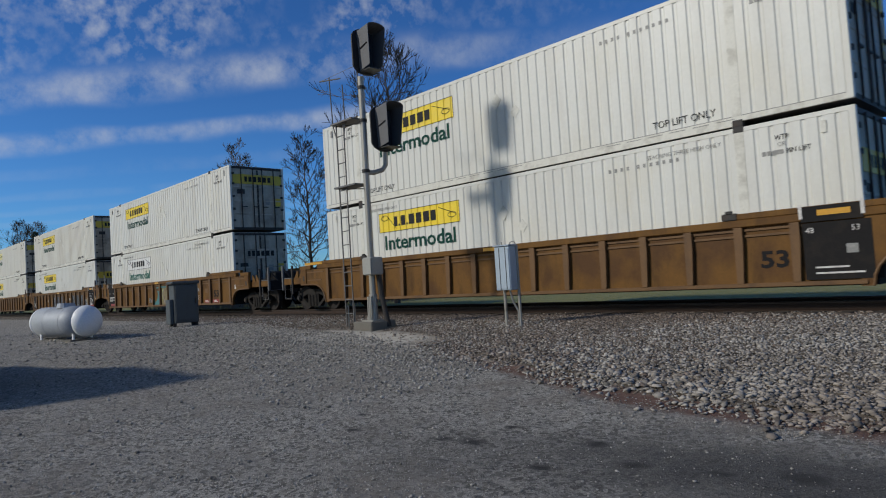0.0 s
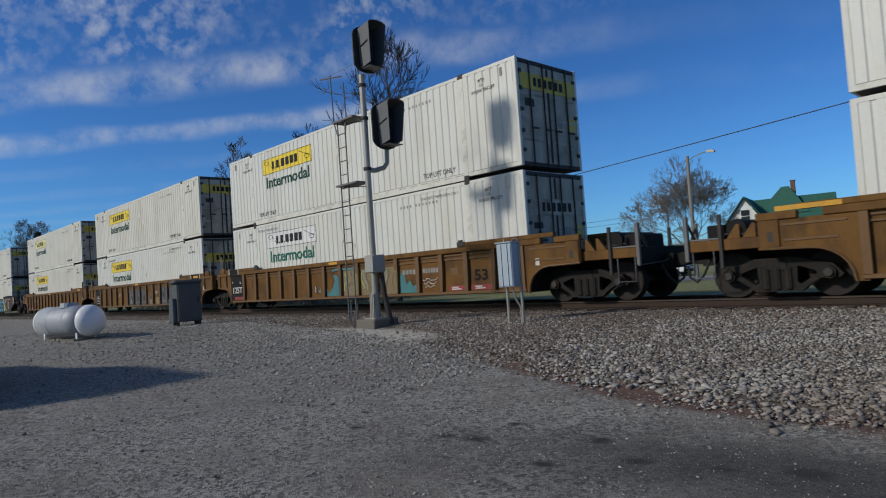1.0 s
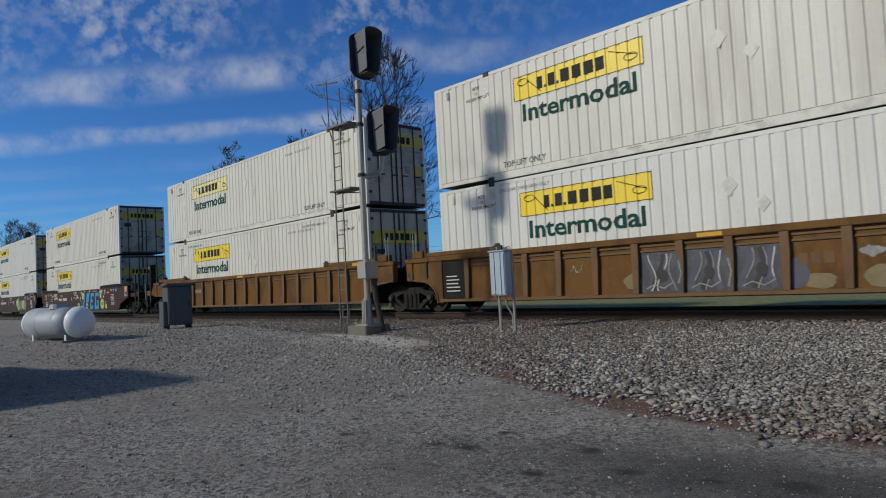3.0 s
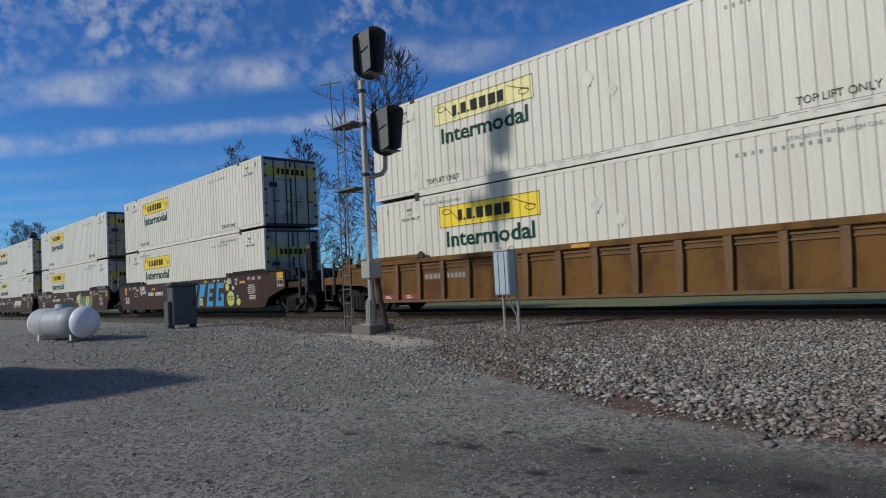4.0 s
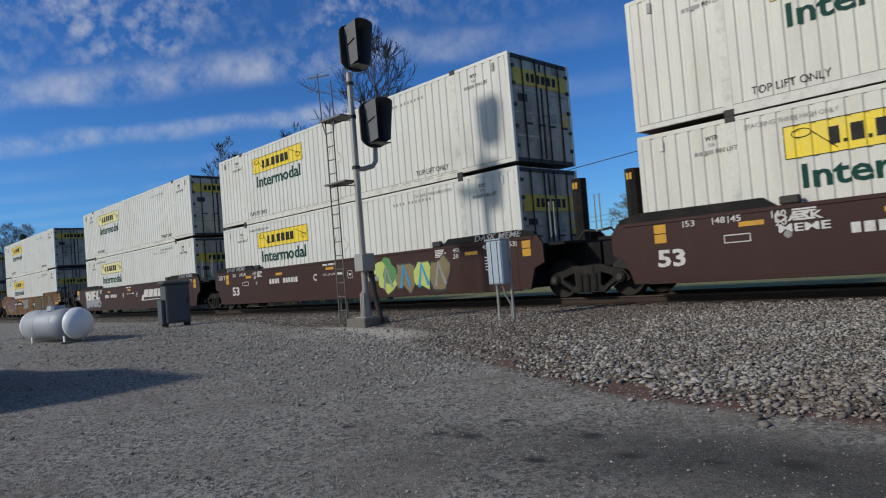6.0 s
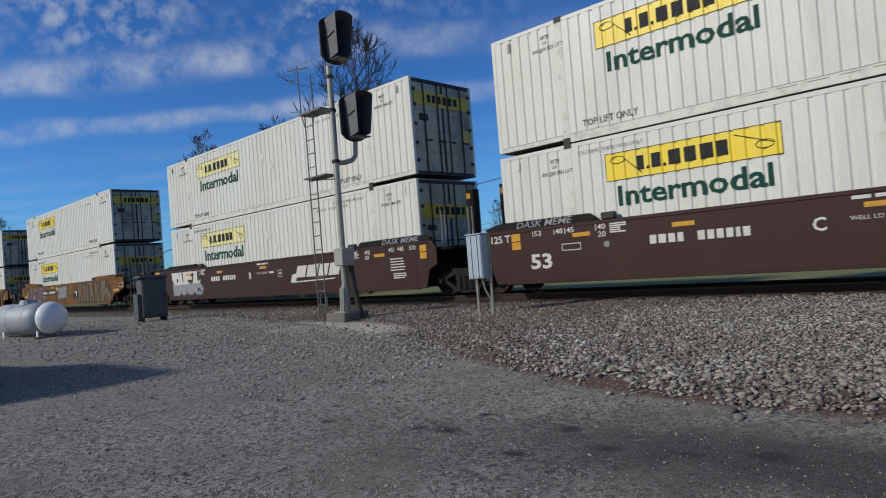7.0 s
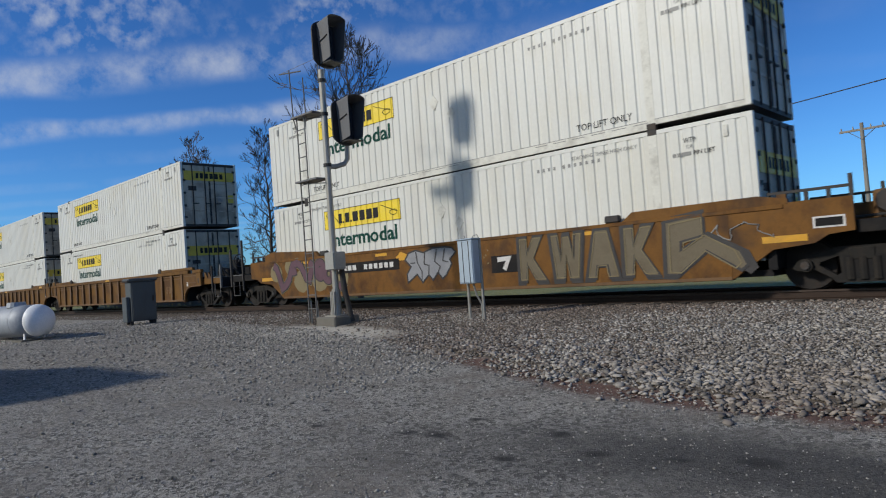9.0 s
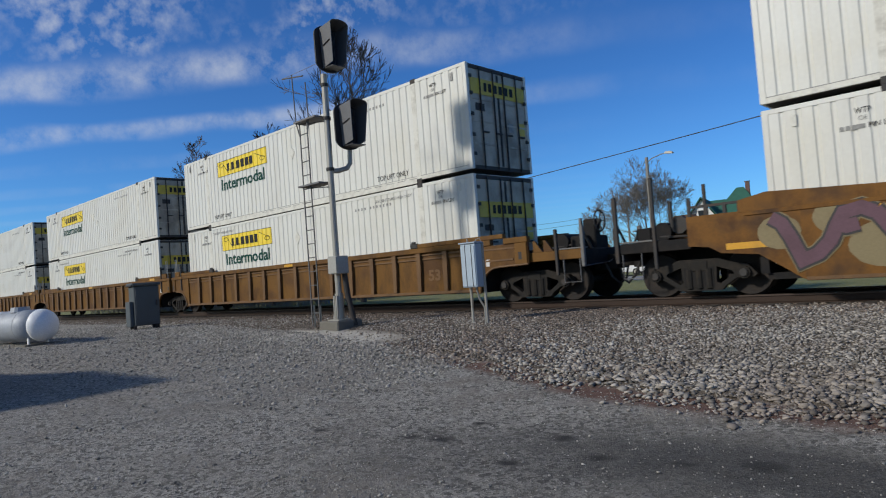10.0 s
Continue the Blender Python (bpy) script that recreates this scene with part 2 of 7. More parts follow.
WOODP = surface("weathered_pole_timber", (0.26, 0.24, 0.21), 0.9, dirt=(0.08, 0.065, 0.05), amount=0.6, scale=3, streak=5, bump=0.3)
WIREM = surface("black_cable", (0.03, 0.03, 0.03), 0.6, bump=0.0)
GBLUE = surface("blue_spray_paint", (0.02, 0.27, 0.5), 0.5, dirt=(0.03, 0.18, 0.36), amount=0.5, scale=3, bump=0.0)
GLIME = surface("lime_spray_paint", (0.45, 0.52, 0.12), 0.5, dirt=(0.5, 0.5, 0.3), amount=0.4, scale=3, bump=0.0)
GTEAL = surface("teal_spray_paint", (0.07, 0.2, 0.21), 0.5, dirt=(0.05, 0.13, 0.14), amount=0.5, scale=3, bump=0.0, spec=0.2)
GGREEN = surface("green_spray_paint", (0.1, 0.25, 0.09), 0.5, dirt=(0.2, 0.3, 0.1), amount=0.5, scale=3, bump=0.0, spec=0.2)
GSLATE = surface("slate_spray_paint", (0.1, 0.1, 0.125), 0.55, dirt=(0.05, 0.05, 0.06), amount=0.5, scale=3, bump=0.0, spec=0.2)
GKHAKI = surface("khaki_spray_paint", (0.15, 0.122, 0.08), 0.6, dirt=(0.09, 0.065, 0.04), amount=0.6, scale=2, bump=0.0, spec=0.2)
GSILV = surface("silver_spray_paint", (0.26, 0.26, 0.27), 0.5, dirt=(0.14, 0.14, 0.15), amount=0.5, scale=3, bump=0.0)
GTAN = surface("tan_spray_paint", (0.22, 0.175, 0.095), 0.55, dirt=(0.13, 0.09, 0.045), amount=0.6, scale=2, bump=0.0, spec=0.2)
GPINK = surface("mauve_spray_paint", (0.125, 0.068, 0.085), 0.5, dirt=(0.07, 0.04, 0.045), amount=0.6, scale=2, bump=0.0, spec=0.2)
GDARK = surface("dark_spray_outline", (0.025, 0.022, 0.022), 0.6, dirt=(0.08, 0.06, 0.05), amount=0.4, scale=4, bump=0.0)
GCHAR = surface("charcoal_spray_fill", (0.05, 0.05, 0.057), 0.6, dirt=(0.2, 0.2, 0.21), amount=0.5, scale=3, bump=0.0)
STONE = surface("ballast_stone", (0.31, 0.285, 0.252), 0.9, dirt=(0.15, 0.122, 0.098), amount=0.7, scale=0.8, grain=60, bump=0.3, patch=(0.16, 0.12, 0.092), patch_amount=0.6, patch_scale=0.22, island=0.62)
PEBBLE = surface("fine_gravel_stone", (0.31, 0.288, 0.255), 0.9, dirt=(0.18, 0.158, 0.13), amount=0.6, scale=1.2, grain=60, bump=0.2, island=0.6)
RUSTST = surface("brake_dust_stone", (0.16, 0.125, 0.1), 0.9, dirt=(0.08, 0.055, 0.042), amount=0.7, scale=0.8, grain=60, bump=0.3, island=0.6)
CARW = surface("white_car_paint", (0.7, 0.7, 0.7), 0.3, bump=0.0, amount=0.1)
TYRE = surface("black_rubber", (0.02, 0.02, 0.02), 0.8)


# ---- building helpers ----
def part(name, bm, material, parent=None, label="", smooth=False):
    me = bpy.data.meshes.new(name)
    bmesh.ops.recalc_face_normals(bm, faces=bm.faces[:])
    bm.to_mesh(me)
    bm.free()
    return link(name, me, material, parent, label, smooth)


def link(name, me, material, parent=None, label="", smooth=False):
    if not me.materials:
        me.materials.append(material)
    if smooth:
        me.polygons.foreach_set("use_smooth", [True] * len(me.polygons))
    ob = new(name, me)
    if parent:
        ob.parent = parent
    if label:
        tagged(ob, label)
    return ob


def empty(name, label, category, group="", kind=""):
    e = new(name)
    e.empty_display_size = 0.2
    return tagged(e, label, category, group, kind)


def box(bm, x0, x1, y0, y1, z0, z1, bevel=0.0):
    vs = [bm.verts.new((x, y, z)) for x in (x0, x1) for y in (y0, y1) for z in (z0, z1)]
    fs = [bm.faces.new([vs[i] for i in q]) for q in ((0, 1, 3, 2), (4, 6, 7, 5), (0, 4, 5, 1), (2, 3, 7, 6), (0, 2, 6, 4), (1, 5, 7, 3))]
    if bevel:
        es = {e for f in fs for e in f.edges}
        bmesh.ops.bevel(bm, geom=list(es), offset=bevel, segments=1, affect="EDGES")
    return bm


def cube(*a, bevel=0.0):
    return box(bmesh.new(), *a, bevel=bevel)


def rod(bm, a, b, r, n=8, r2=None):
    a, b = Vector(a), Vector(b)
    q = (b - a).to_track_quat("Z", "Y").to_matrix()
    r2 = r if r2 is None else r2
    ra = [bm.verts.new(a + q @ Vector((r * math.cos(k * math.tau / n), r * math.sin(k * math.tau / n), 0))) for k in range(n)]
    rb = [bm.verts.new(b + q @ Vector((r2 * math.cos(k * math.tau / n), r2 * math.sin(k * math.tau / n), 0))) for k in range(n)]
    for k in range(n):
        bm.faces.new((ra[k], ra[(k + 1) % n], rb[(k + 1) % n], rb[k]))
    bm.faces.new(ra[::-1]); bm.faces.new(rb)
    return bm


def rods(pts, r, n=8):
    """One bent round bar through the points."""
    bm = bmesh.new()
    pts = [Vector(p) for p in pts]
    rings, side = [], None
    for k, p in enumerate(pts):
        a, b = pts[max(k - 1, 0)], pts[min(k + 1, len(pts) - 1)]
        d = (b - a).normalized()
        side = d.orthogonal() if side is None else side - d * side.dot(d)
        side = side.normalized() if side.length > 1e-6 else d.orthogonal().normalized()
        up = d.cross(side)
        rings.append([bm.verts.new(p + side * (r * math.cos(t * math.tau / n)) + up * (r * math.sin(t * math.tau / n))) for t in range(n)])
    for u, v in zip(rings, rings[1:]):
        for k in range(n):
            bm.faces.new((u[k], u[(k + 1) % n], v[(k + 1) % n], v[k]))
    bm.faces.new(rings[0][::-1]); bm.faces.new(rings[-1])
    return bm


def prism(bm, pts, y0, y1):
    """A plate with the outline pts (x, z), from y0 to y1."""
    a = [bm.verts.new((x, y0, z)) for x, z in pts]
    b = [bm.verts.new((x, y1, z)) for x, z in pts]
    n = len(pts)
    bm.faces.new(a); bm.faces.new(b[::-1])
    for i in range(n):
        bm.faces.new((a[i], b[i], b[(i + 1) % n], a[(i + 1) % n]))
    return bm


def lathe(bm, prof, n=24, axis="y"):
    """Turn the profile (along, radius) round an axis."""
    rings = []
    for s, r in prof:
        ring = []
        for k in range(n):
            c, d = r * math.cos(k * math.tau / n), r * math.sin(k * math.tau / n)
            ring.append(bm.verts.new({"y": (c, s, d), "x": (s, c, d), "z": (c, d, s)}[axis]))
        rings.append(ring)
    for a, b in zip(rings, rings[1:]):
        for k in range(n):
            bm.faces.new((a[k], a[(k + 1) % n], b[(k + 1) % n], b[k]))
    bm.faces.new(rings[0][::-1]); bm.faces.new(rings[-1])
    return bm


TEXTS = {}


def lettering(name, words, x, y, z, height, material, parent, width=None, bold=0.0, align="LEFT", shear=0.0):
    """Words on an upright face that looks towards -y: x and z are the lower left corner, height that of a capital."""
    key = (words, bold, shear)
    if key not in TEXTS:
        c = bpy.data.curves.new("letters", "FONT")
        c.body, c.size, c.offset, c.extrude, c.resolution_u, c.shear = words, 1.0, bold, 0.004, 2, shear
        tmp = bpy.data.objects.new("letters", c)
        scene.collection.objects.link(tmp)
        dg = bpy.context.evaluated_depsgraph_get()
        TEXTS[key] = bpy.data.meshes.new_from_object(tmp.evaluated_get(dg))
        bpy.data.objects.remove(tmp)
    src = TEXTS[key]
    co = np.empty(len(src.vertices) * 3, dtype=np.float32)
    src.vertices.foreach_get("co", co)
    co = co.reshape(-1, 3)
    sz = height / 0.7
    wide = (co[:, 0].max() - co[:, 0].min()) * sz
    sx = sz * (width / wide if width else 1.0)
    x0 = co[:, 0].min() * sx
    if align == "CENTER":
        x0 += (width or wide) / 2
    me = src.copy()
    me.name = name
    out = np.stack([x + co[:, 0] * sx - x0, np.where(co[:, 2] > 0, y - 0.004, y), z + co[:, 1] * sz], 1)
    me.vertices.foreach_set("co", out.astype(np.float32).ravel())
    me.materials.clear()
    me.update()
    return link(name, me, material, parent)


# ---- ground ----
TRACK_Y, RAIL_Z = 14.16, 0.75
CROWN = 0.55


def toe(x):
    return np.interp(x, [-40, -22, -13, -9, -6, -3.7, 0, 8], [9.6, 9.4, 9.0, 8.1, 7.3, 6.5, 6.4, 6.2])


def smooth(v):
    v = np.clip(v, 0, 1)
    return v * v * (3 - 2 * v)


def height(x, y):
    """The lie of the land, its slope fitted to the camera's view: a yard that climbs gently, the track bed, flat land
    behind it.
    """
    d = np.hypot(x, np.minimum(y, 30))
    yard = np.minimum(0.034 * np.maximum(d - 3.0, 0), 0.62)
    yard = np.where(y < 0, yard * np.clip(1 + y / 25, 0, 1), yard)
    t = toe(x)
    up = np.clip((y - t) / (12.3 - t), 0, 1)
    z = yard + (CROWN - yard) * (0.35 * up + 0.65 * smooth(up))
    z = z + 0.05 * smooth((y - t) / 0.25) * (1 - smooth((y - t) / 3.0)) * (x > -8)
    back = smooth((y - 16.4) / 1.6)
    z = np.where(y > 12.3, CROWN * (1 - back) + 0.28 * back, z)
    return np.where(y > 26, 0.28 - 0.15 * smooth((y - 26) / 20), z)


def ground_material():
    m, nt, N, L, bsdf = nodes_of("yard_ground")
    co = N("ShaderNodeTexCoord")

    def tex(scale, detail=5, rough=0.6, kind="ShaderNodeTexNoise"):
        t = N(kind)
        t.inputs["Scale"].default_value = scale
        if kind == "ShaderNodeTexNoise":
            t.inputs["Detail"].default_value, t.inputs["Roughness"].default_value = detail, rough
        L(co.outputs["Object"], t.inputs["Vector"])
        return t

    def ramp(src, a, b, lo=0.0, hi=1.0):
        r = N("ShaderNodeMapRange")
        for k, v in (("From Min", a), ("From Max", b), ("To Min", lo), ("To Max", hi)):
            r.inputs[k].default_value = v
        L(src, r.inputs["Value"])
        return r.outputs[0]

    def mix(f, a, b):
        x = N("ShaderNodeMix"); x.data_type = "RGBA"
        for k, v in (("Factor", f), ("A", a), ("B", b)):
            if isinstance(v, tuple):
                x.inputs[k].default_value = (*v, 1)
            else:
                L(v, x.inputs[k])
        return x.outputs["Result"]

    def attr(n):
        a = N("ShaderNodeAttribute"); a.attribute_name = n
        return a.outputs["Fac"]

    def ragged(n, wob=0.35, soft=0.1):
        a, b = N("ShaderNodeMath"), N("ShaderNodeMath")
        a.operation, b.operation = "MULTIPLY_ADD", "ADD"
        L(tex(2.2, 6).outputs["Fac"], a.inputs[0])
        a.inputs[1].default_value, a.inputs[2].default_value = wob * 2, -wob
        L(attr(n), b.inputs[0]); L(a.outputs[0], b.inputs[1])
        return ramp(b.outputs[0], 0.5 - soft, 0.5 + soft)

    cells = tex(75, kind="ShaderNodeTexVoronoi")
    speck = N("ShaderNodeSeparateColor")
    L(cells.outputs["Color"], speck.inputs[0])
    yard = mix(ramp(speck.outputs[0], 0, 1), (0.125, 0.115, 0.099), (0.47, 0.438, 0.38))
    grit = N("ShaderNodeSeparateColor")
    L(tex(26, kind="ShaderNodeTexVoronoi").outputs["Color"], grit.inputs[0])
    yard = mix(ramp(grit.outputs[1], 0.62, 0.85, 0, 0.6), yard, (0.46, 0.43, 0.38))
    yard = mix(ramp(grit.outputs[2], 0.6, 0.82, 0, 0.75), yard, (0.05, 0.045, 0.038))
    yard = mix(ramp(tex(0.55, 4).outputs["Fac"], 0.46, 0.66, 0, 0.6), yard, (0.2, 0.18, 0.15))
    yard = mix(ramp(tex(2.4, 5).outputs["Fac"], 0.5, 0.75, 0, 0.5), yard, (0.33, 0.305, 0.265))
    yard = mix(ramp(tex(1.1, 6, 0.7).outputs["Fac"], 0.52, 0.72, 0, 0.55), yard, (0.2, 0.165, 0.135))
    yard = mix(ramp(tex(16, 3).outputs["Fac"], 0.55, 0.75, 0, 0.45), yard, (0.07, 0.066, 0.06))
    yard = mix(ramp(tex(5.2, 3).outputs["Fac"], 0.68, 0.75, 0, 0.85), yard, (0.03, 0.03, 0.03))
    coarse = mix(ramp(grit.outputs[0], 0, 1), (0.09, 0.08, 0.068), (0.42, 0.385, 0.33))
    yard = mix(ragged("coarse", 0.35, 0.4), yard, coarse)
    yard = mix(ragged("dark_ground", 0.3, 0.35), yard, mix(ramp(speck.outputs[0], 0, 1), (0.045, 0.042, 0.038), (0.12, 0.112, 0.1)))
    dust = mix(ramp(tex(9, 5).outputs["Fac"], 0.3, 0.8), (0.45, 0.41, 0.35), (0.56, 0.52, 0.45))
    soil = mix(ramp(tex(14, 5).outputs["Fac"], 0.3, 0.7), (0.1, 0.05, 0.035), (0.17, 0.1, 0.075))
    bed = mix(ramp(tex(10, 4).outputs["Fac"], 0.3, 0.7), (0.08, 0.062, 0.046), (0.17, 0.135, 0.1))
    grass = mix(ramp(tex(3, 6).outputs["Fac"], 0.35, 0.7), (0.15, 0.16, 0.04), (0.29, 0.26, 0.1))
    road = mix(ramp(tex(6, 5).outputs["Fac"], 0.3, 0.7), (0.2, 0.2, 0.2), (0.28, 0.275, 0.27))
    c = mix(ragged("soil", 0.4, 0.25), yard, soil)
    c = mix(ragged("dark_spots", 0.2, 0.25), c, (0.035, 0.032, 0.029))
    c = mix(ragged("bed", 0.3), c, bed)
    c = mix(ragged("dust", 0.25, 0.25), c, dust)
    c = mix(ragged("grass", 0.2), c, grass)
    c = mix(attr("road"), c, road)
    L(c, bsdf.inputs["Base Color"])
    bsdf.inputs["Roughness"].default_value = 0.95
    b1, b2 = N("ShaderNodeBump"), N("ShaderNodeBump")
    b1.inputs["Strength"].default_value, b1.inputs["Distance"].default_value = 0.8, 0.03
    b2.inputs["Strength"].default_value, b2.inputs["Distance"].default_value = 0.7, 0.01
    L(tex(38, 6, 0.7).outputs["Fac"], b1.inputs["Height"]); L(cells.outputs["Distance"], b2.inputs["Height"])
    L(b1.outputs[0], b2.inputs["Normal"]); L(b2.outputs[0], bsdf.inputs["Normal"])
    return m


def make_ground():
    xs = np.concatenate([-np.geomspace(3000, 45, 26), np.arange(-44, -9, 0.22), np.arange(-9, 1, 0.09), np.arange(1, 14, 0.22), np.geomspace(14.5, 3000, 26)])
    ys = np.concatenate([-np.geomspace(3000, 13, 20), np.arange(-12, 2, 0.2), np.arange(2, 6.5, 0.09), np.arange(6.5, 20, 0.2), np.arange(20.5, 110, 1.5), np.geomspace(112, 3000, 20)])
    gx, gy = np.meshgrid(xs, ys)
    gz = height(gx, gy)
    rng = np.random.default_rng(3)
    near = (np.abs(gx + 15) < 30) & (gy > -12) & (gy < 20)
    gz = gz + np.where(near, rng.normal(0, 0.006, gx.shape), 0)
    n, k = len(ys), len(xs)
    co = np.stack([gx, gy, gz], -1).reshape(-1, 3)
    i = np.arange(n * k).reshape(n, k)
    faces = np.stack([i[:-1, :-1], i[:-1, 1:], i[1:, 1:], i[1:, :-1]], -1).reshape(-1, 4)
    me = bpy.data.meshes.new("ground")
    me.from_pydata(co.tolist(), [], faces.tolist())
    x, y = co[:, 0], co[:, 1]
    t = toe(x)
    masks = {
        "bed": smooth((y - t + 0.05) / 0.3) * (1 - smooth((y - 17) / 1.0)),
        "soil": np.exp(-((y - t + 0.12) / 0.32) ** 2) * smooth((x + 9) / 3) * 0.95,
        "grass": np.where(y > 16, smooth((y - 17.2) / 1.0), 0),
        "road": np.where((y > 44) & (y < 55), 1.0, 0),
        "dust": 1.3 * np.exp(-(((x + 12.2) / 2.2) ** 2 + ((y - 8.8) / 0.75) ** 2)) + 0.25 * np.exp(-(((x + 16) / 6) ** 2 + ((y - 8.5) / 1.6) ** 2)),
        "coarse": 0.72 * smooth((-x - 5.0) / 6.0) * smooth((y - 1.0) / 3.0) * (y < 12),
        "dark_spots": np.zeros(len(x)),
        # darker stretches of the yard in the foreground
        "dark_ground": 0.95 * np.exp(-(((x + 1.2) / 2.3) ** 2 + ((y - 4.9) / 0.75) ** 2)) + 0.45 * np.exp(-(((x + 3.6) / 2.2) ** 2 + ((y - 4.0) / 0.9) ** 2)),
    }
    # small dark spots on the yard, placed to fit the camera's view
    for sx, sy, r in ((-4.28, 4.28, 0.16), (-3.35, 4.08, 0.13), (-2.78, 4.55, 0.13), (-2.19, 4.69, 0.12), (-4.6, 4.21, 0.12), (-4.31, 4.87, 0.1), (-3.33, 4.84, 0.14), (-1.7, 4.9, 0.18), (-5.6, 3.9, 0.1)):
        masks["dark_spots"] = np.maximum(masks["dark_spots"], np.exp(-(((x - sx) / r) ** 2 + ((y - sy) / (r * 0.7)) ** 2)))
    for name, v in masks.items():
        a = me.attributes.new(name, "FLOAT", "POINT")
        a.data.foreach_set("value", v.astype(np.float32))
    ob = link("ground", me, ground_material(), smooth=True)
    tagged(ob, "grey fine gravel yard rising to a stone track bed", "ground", kind="structure")


make_ground()


# ---- track ----
def make_track():
    prof = [(-0.07, 0), (0.07, 0), (0.07, 0.012), (0.012, 0.03), (0.012, 0.125), (0.036, 0.14), (0.036, 0.165), (0.03, 0.172),
            (-0.03, 0.172), (-0.036, 0.165), (-0.036, 0.14), (-0.012, 0.125), (-0.012, 0.03), (-0.07, 0.012)]
    for side in (-1, 1):
        r = empty("rail", "rusty steel rail with a worn head", "rail", "rails of the track")
        r.location = (0, TRACK_Y + side * 0.755, RAIL_Z - 0.172)
        for name, loop, metal in (("rail_web", prof[:5] + prof[11:], RAILM), ("rail_head", prof[4:12], RAILHEAD)):
            bm = bmesh.new()
            a = [bm.verts.new((-420, u, v)) for u, v in loop]
            b = [bm.verts.new((120, u, v)) for u, v in loop]
            for q in range(len(loop)):
                bm.faces.new((a[q], a[(q + 1) % len(loop)], b[(q + 1) % len(loop)], b[q]))
            part(name, bm, metal, r)
    tie = None
    for n in range(150):
        m = pose(5 - n * 0.54, TRACK_Y, CROWN - 0.14)
        if tie is None:
            tie = tagged(part("sleeper", cube(-0.11, 0.11, -1.3, 1.3, 0, 0.172, bevel=0.012), TIEM), "dark tarred timber sleeper half sunk in ballast", "sleeper", "sleepers of the track")
            tie.matrix_basis = m
        else:
            copy_thing(tie, m)


make_track()


# ---- container ----
CL, CW, CH = 16.154, 2.59, 2.896
HL, HW = CL / 2, CW / 2
POST = HL - 1.98


def corrugated(bm, x0, x1, z0, z1, y, out, depth=0.02, pitch=0.277):
    """A folded sheet in the x-z plane at y; out is -1 or 1, the way its flats face."""
    xs = []
    x = x0
    while x < x1 - 1e-6:
        for dx, d in ((0.0, 0), (0.172, 0), (0.196, depth), (0.25, depth)):
            if x + dx < x1:
                xs.append((x + dx, d))
        x += pitch
    xs.append((x1, 0))
    lo = [bm.verts.new((u, y - out * d, z0)) for u, d in xs]
    hi = [bm.verts.new((u, y - out * d, z1)) for u, d in xs]
    for i in range(len(xs) - 1):
        bm.faces.new((lo[i], lo[i + 1], hi[i + 1], hi[i]))


def snapped(x):
    return -POST + 0.09 + round((x + POST - 0.09) / 0.277) * 0.277


def brand_panel(parent, yellow, ink):
    """A broad decal on the near side: a framed field with seven dark bars and two line scrolls, a word in green below."""
    x0 = snapped(-HL + 2.86)
    x1 = x0 + 13 * 0.277
    bm = bmesh.new()
    corrugated(bm, x0, x1, 1.9, 2.5, -HW - 0.004, -1)
    p = part("decal", bm, yellow, parent, "corrugated decal field")
    bm = bmesh.new()
    for z in (1.9, 2.488):
        box(bm, x0, x1, -HW - 0.008, -HW - 0.005, z, z + 0.014)
    for x in (x0, x1 - 0.014):
        box(bm, x, x + 0.014, -HW - 0.008, -HW - 0.005, 1.914, 2.488)
    part("decal_border", bm, ink, p)
    x = x0 + 0.74
    for w, tall, gap in ((0.16, 0.3, 0.05), (0.06, 0.06, 0.06), (0.2, 0.3, 0.05), (0.06, 0.06, 0.06), (0.25, 0.3, 0.08), (0.24, 0.3, 0.08), (0.26, 0.3, 0.06), (0.22, 0.3, 0)):
        part("bar", cube(x, x + w, -HW - 0.009, -HW - 0.005, 2.05, 2.05 + tall), ink, p)
        x += w + gap
    for s in (-1, 1):
        xc = x0 + 1.8 + s * 1.5
        ring = [(xc + 0.13 * math.cos(a) * 1.3, -HW - 0.007, 2.34 - (0.2 if s > 0 else 0) + 0.08 * math.sin(a)) for a in np.linspace(0, math.tau, 11)]
        part("scroll", rods(ring + [(xc - s * 0.55, -HW - 0.007, 1.98 if s < 0 else 2.4)], 0.009, 4), ink, p)


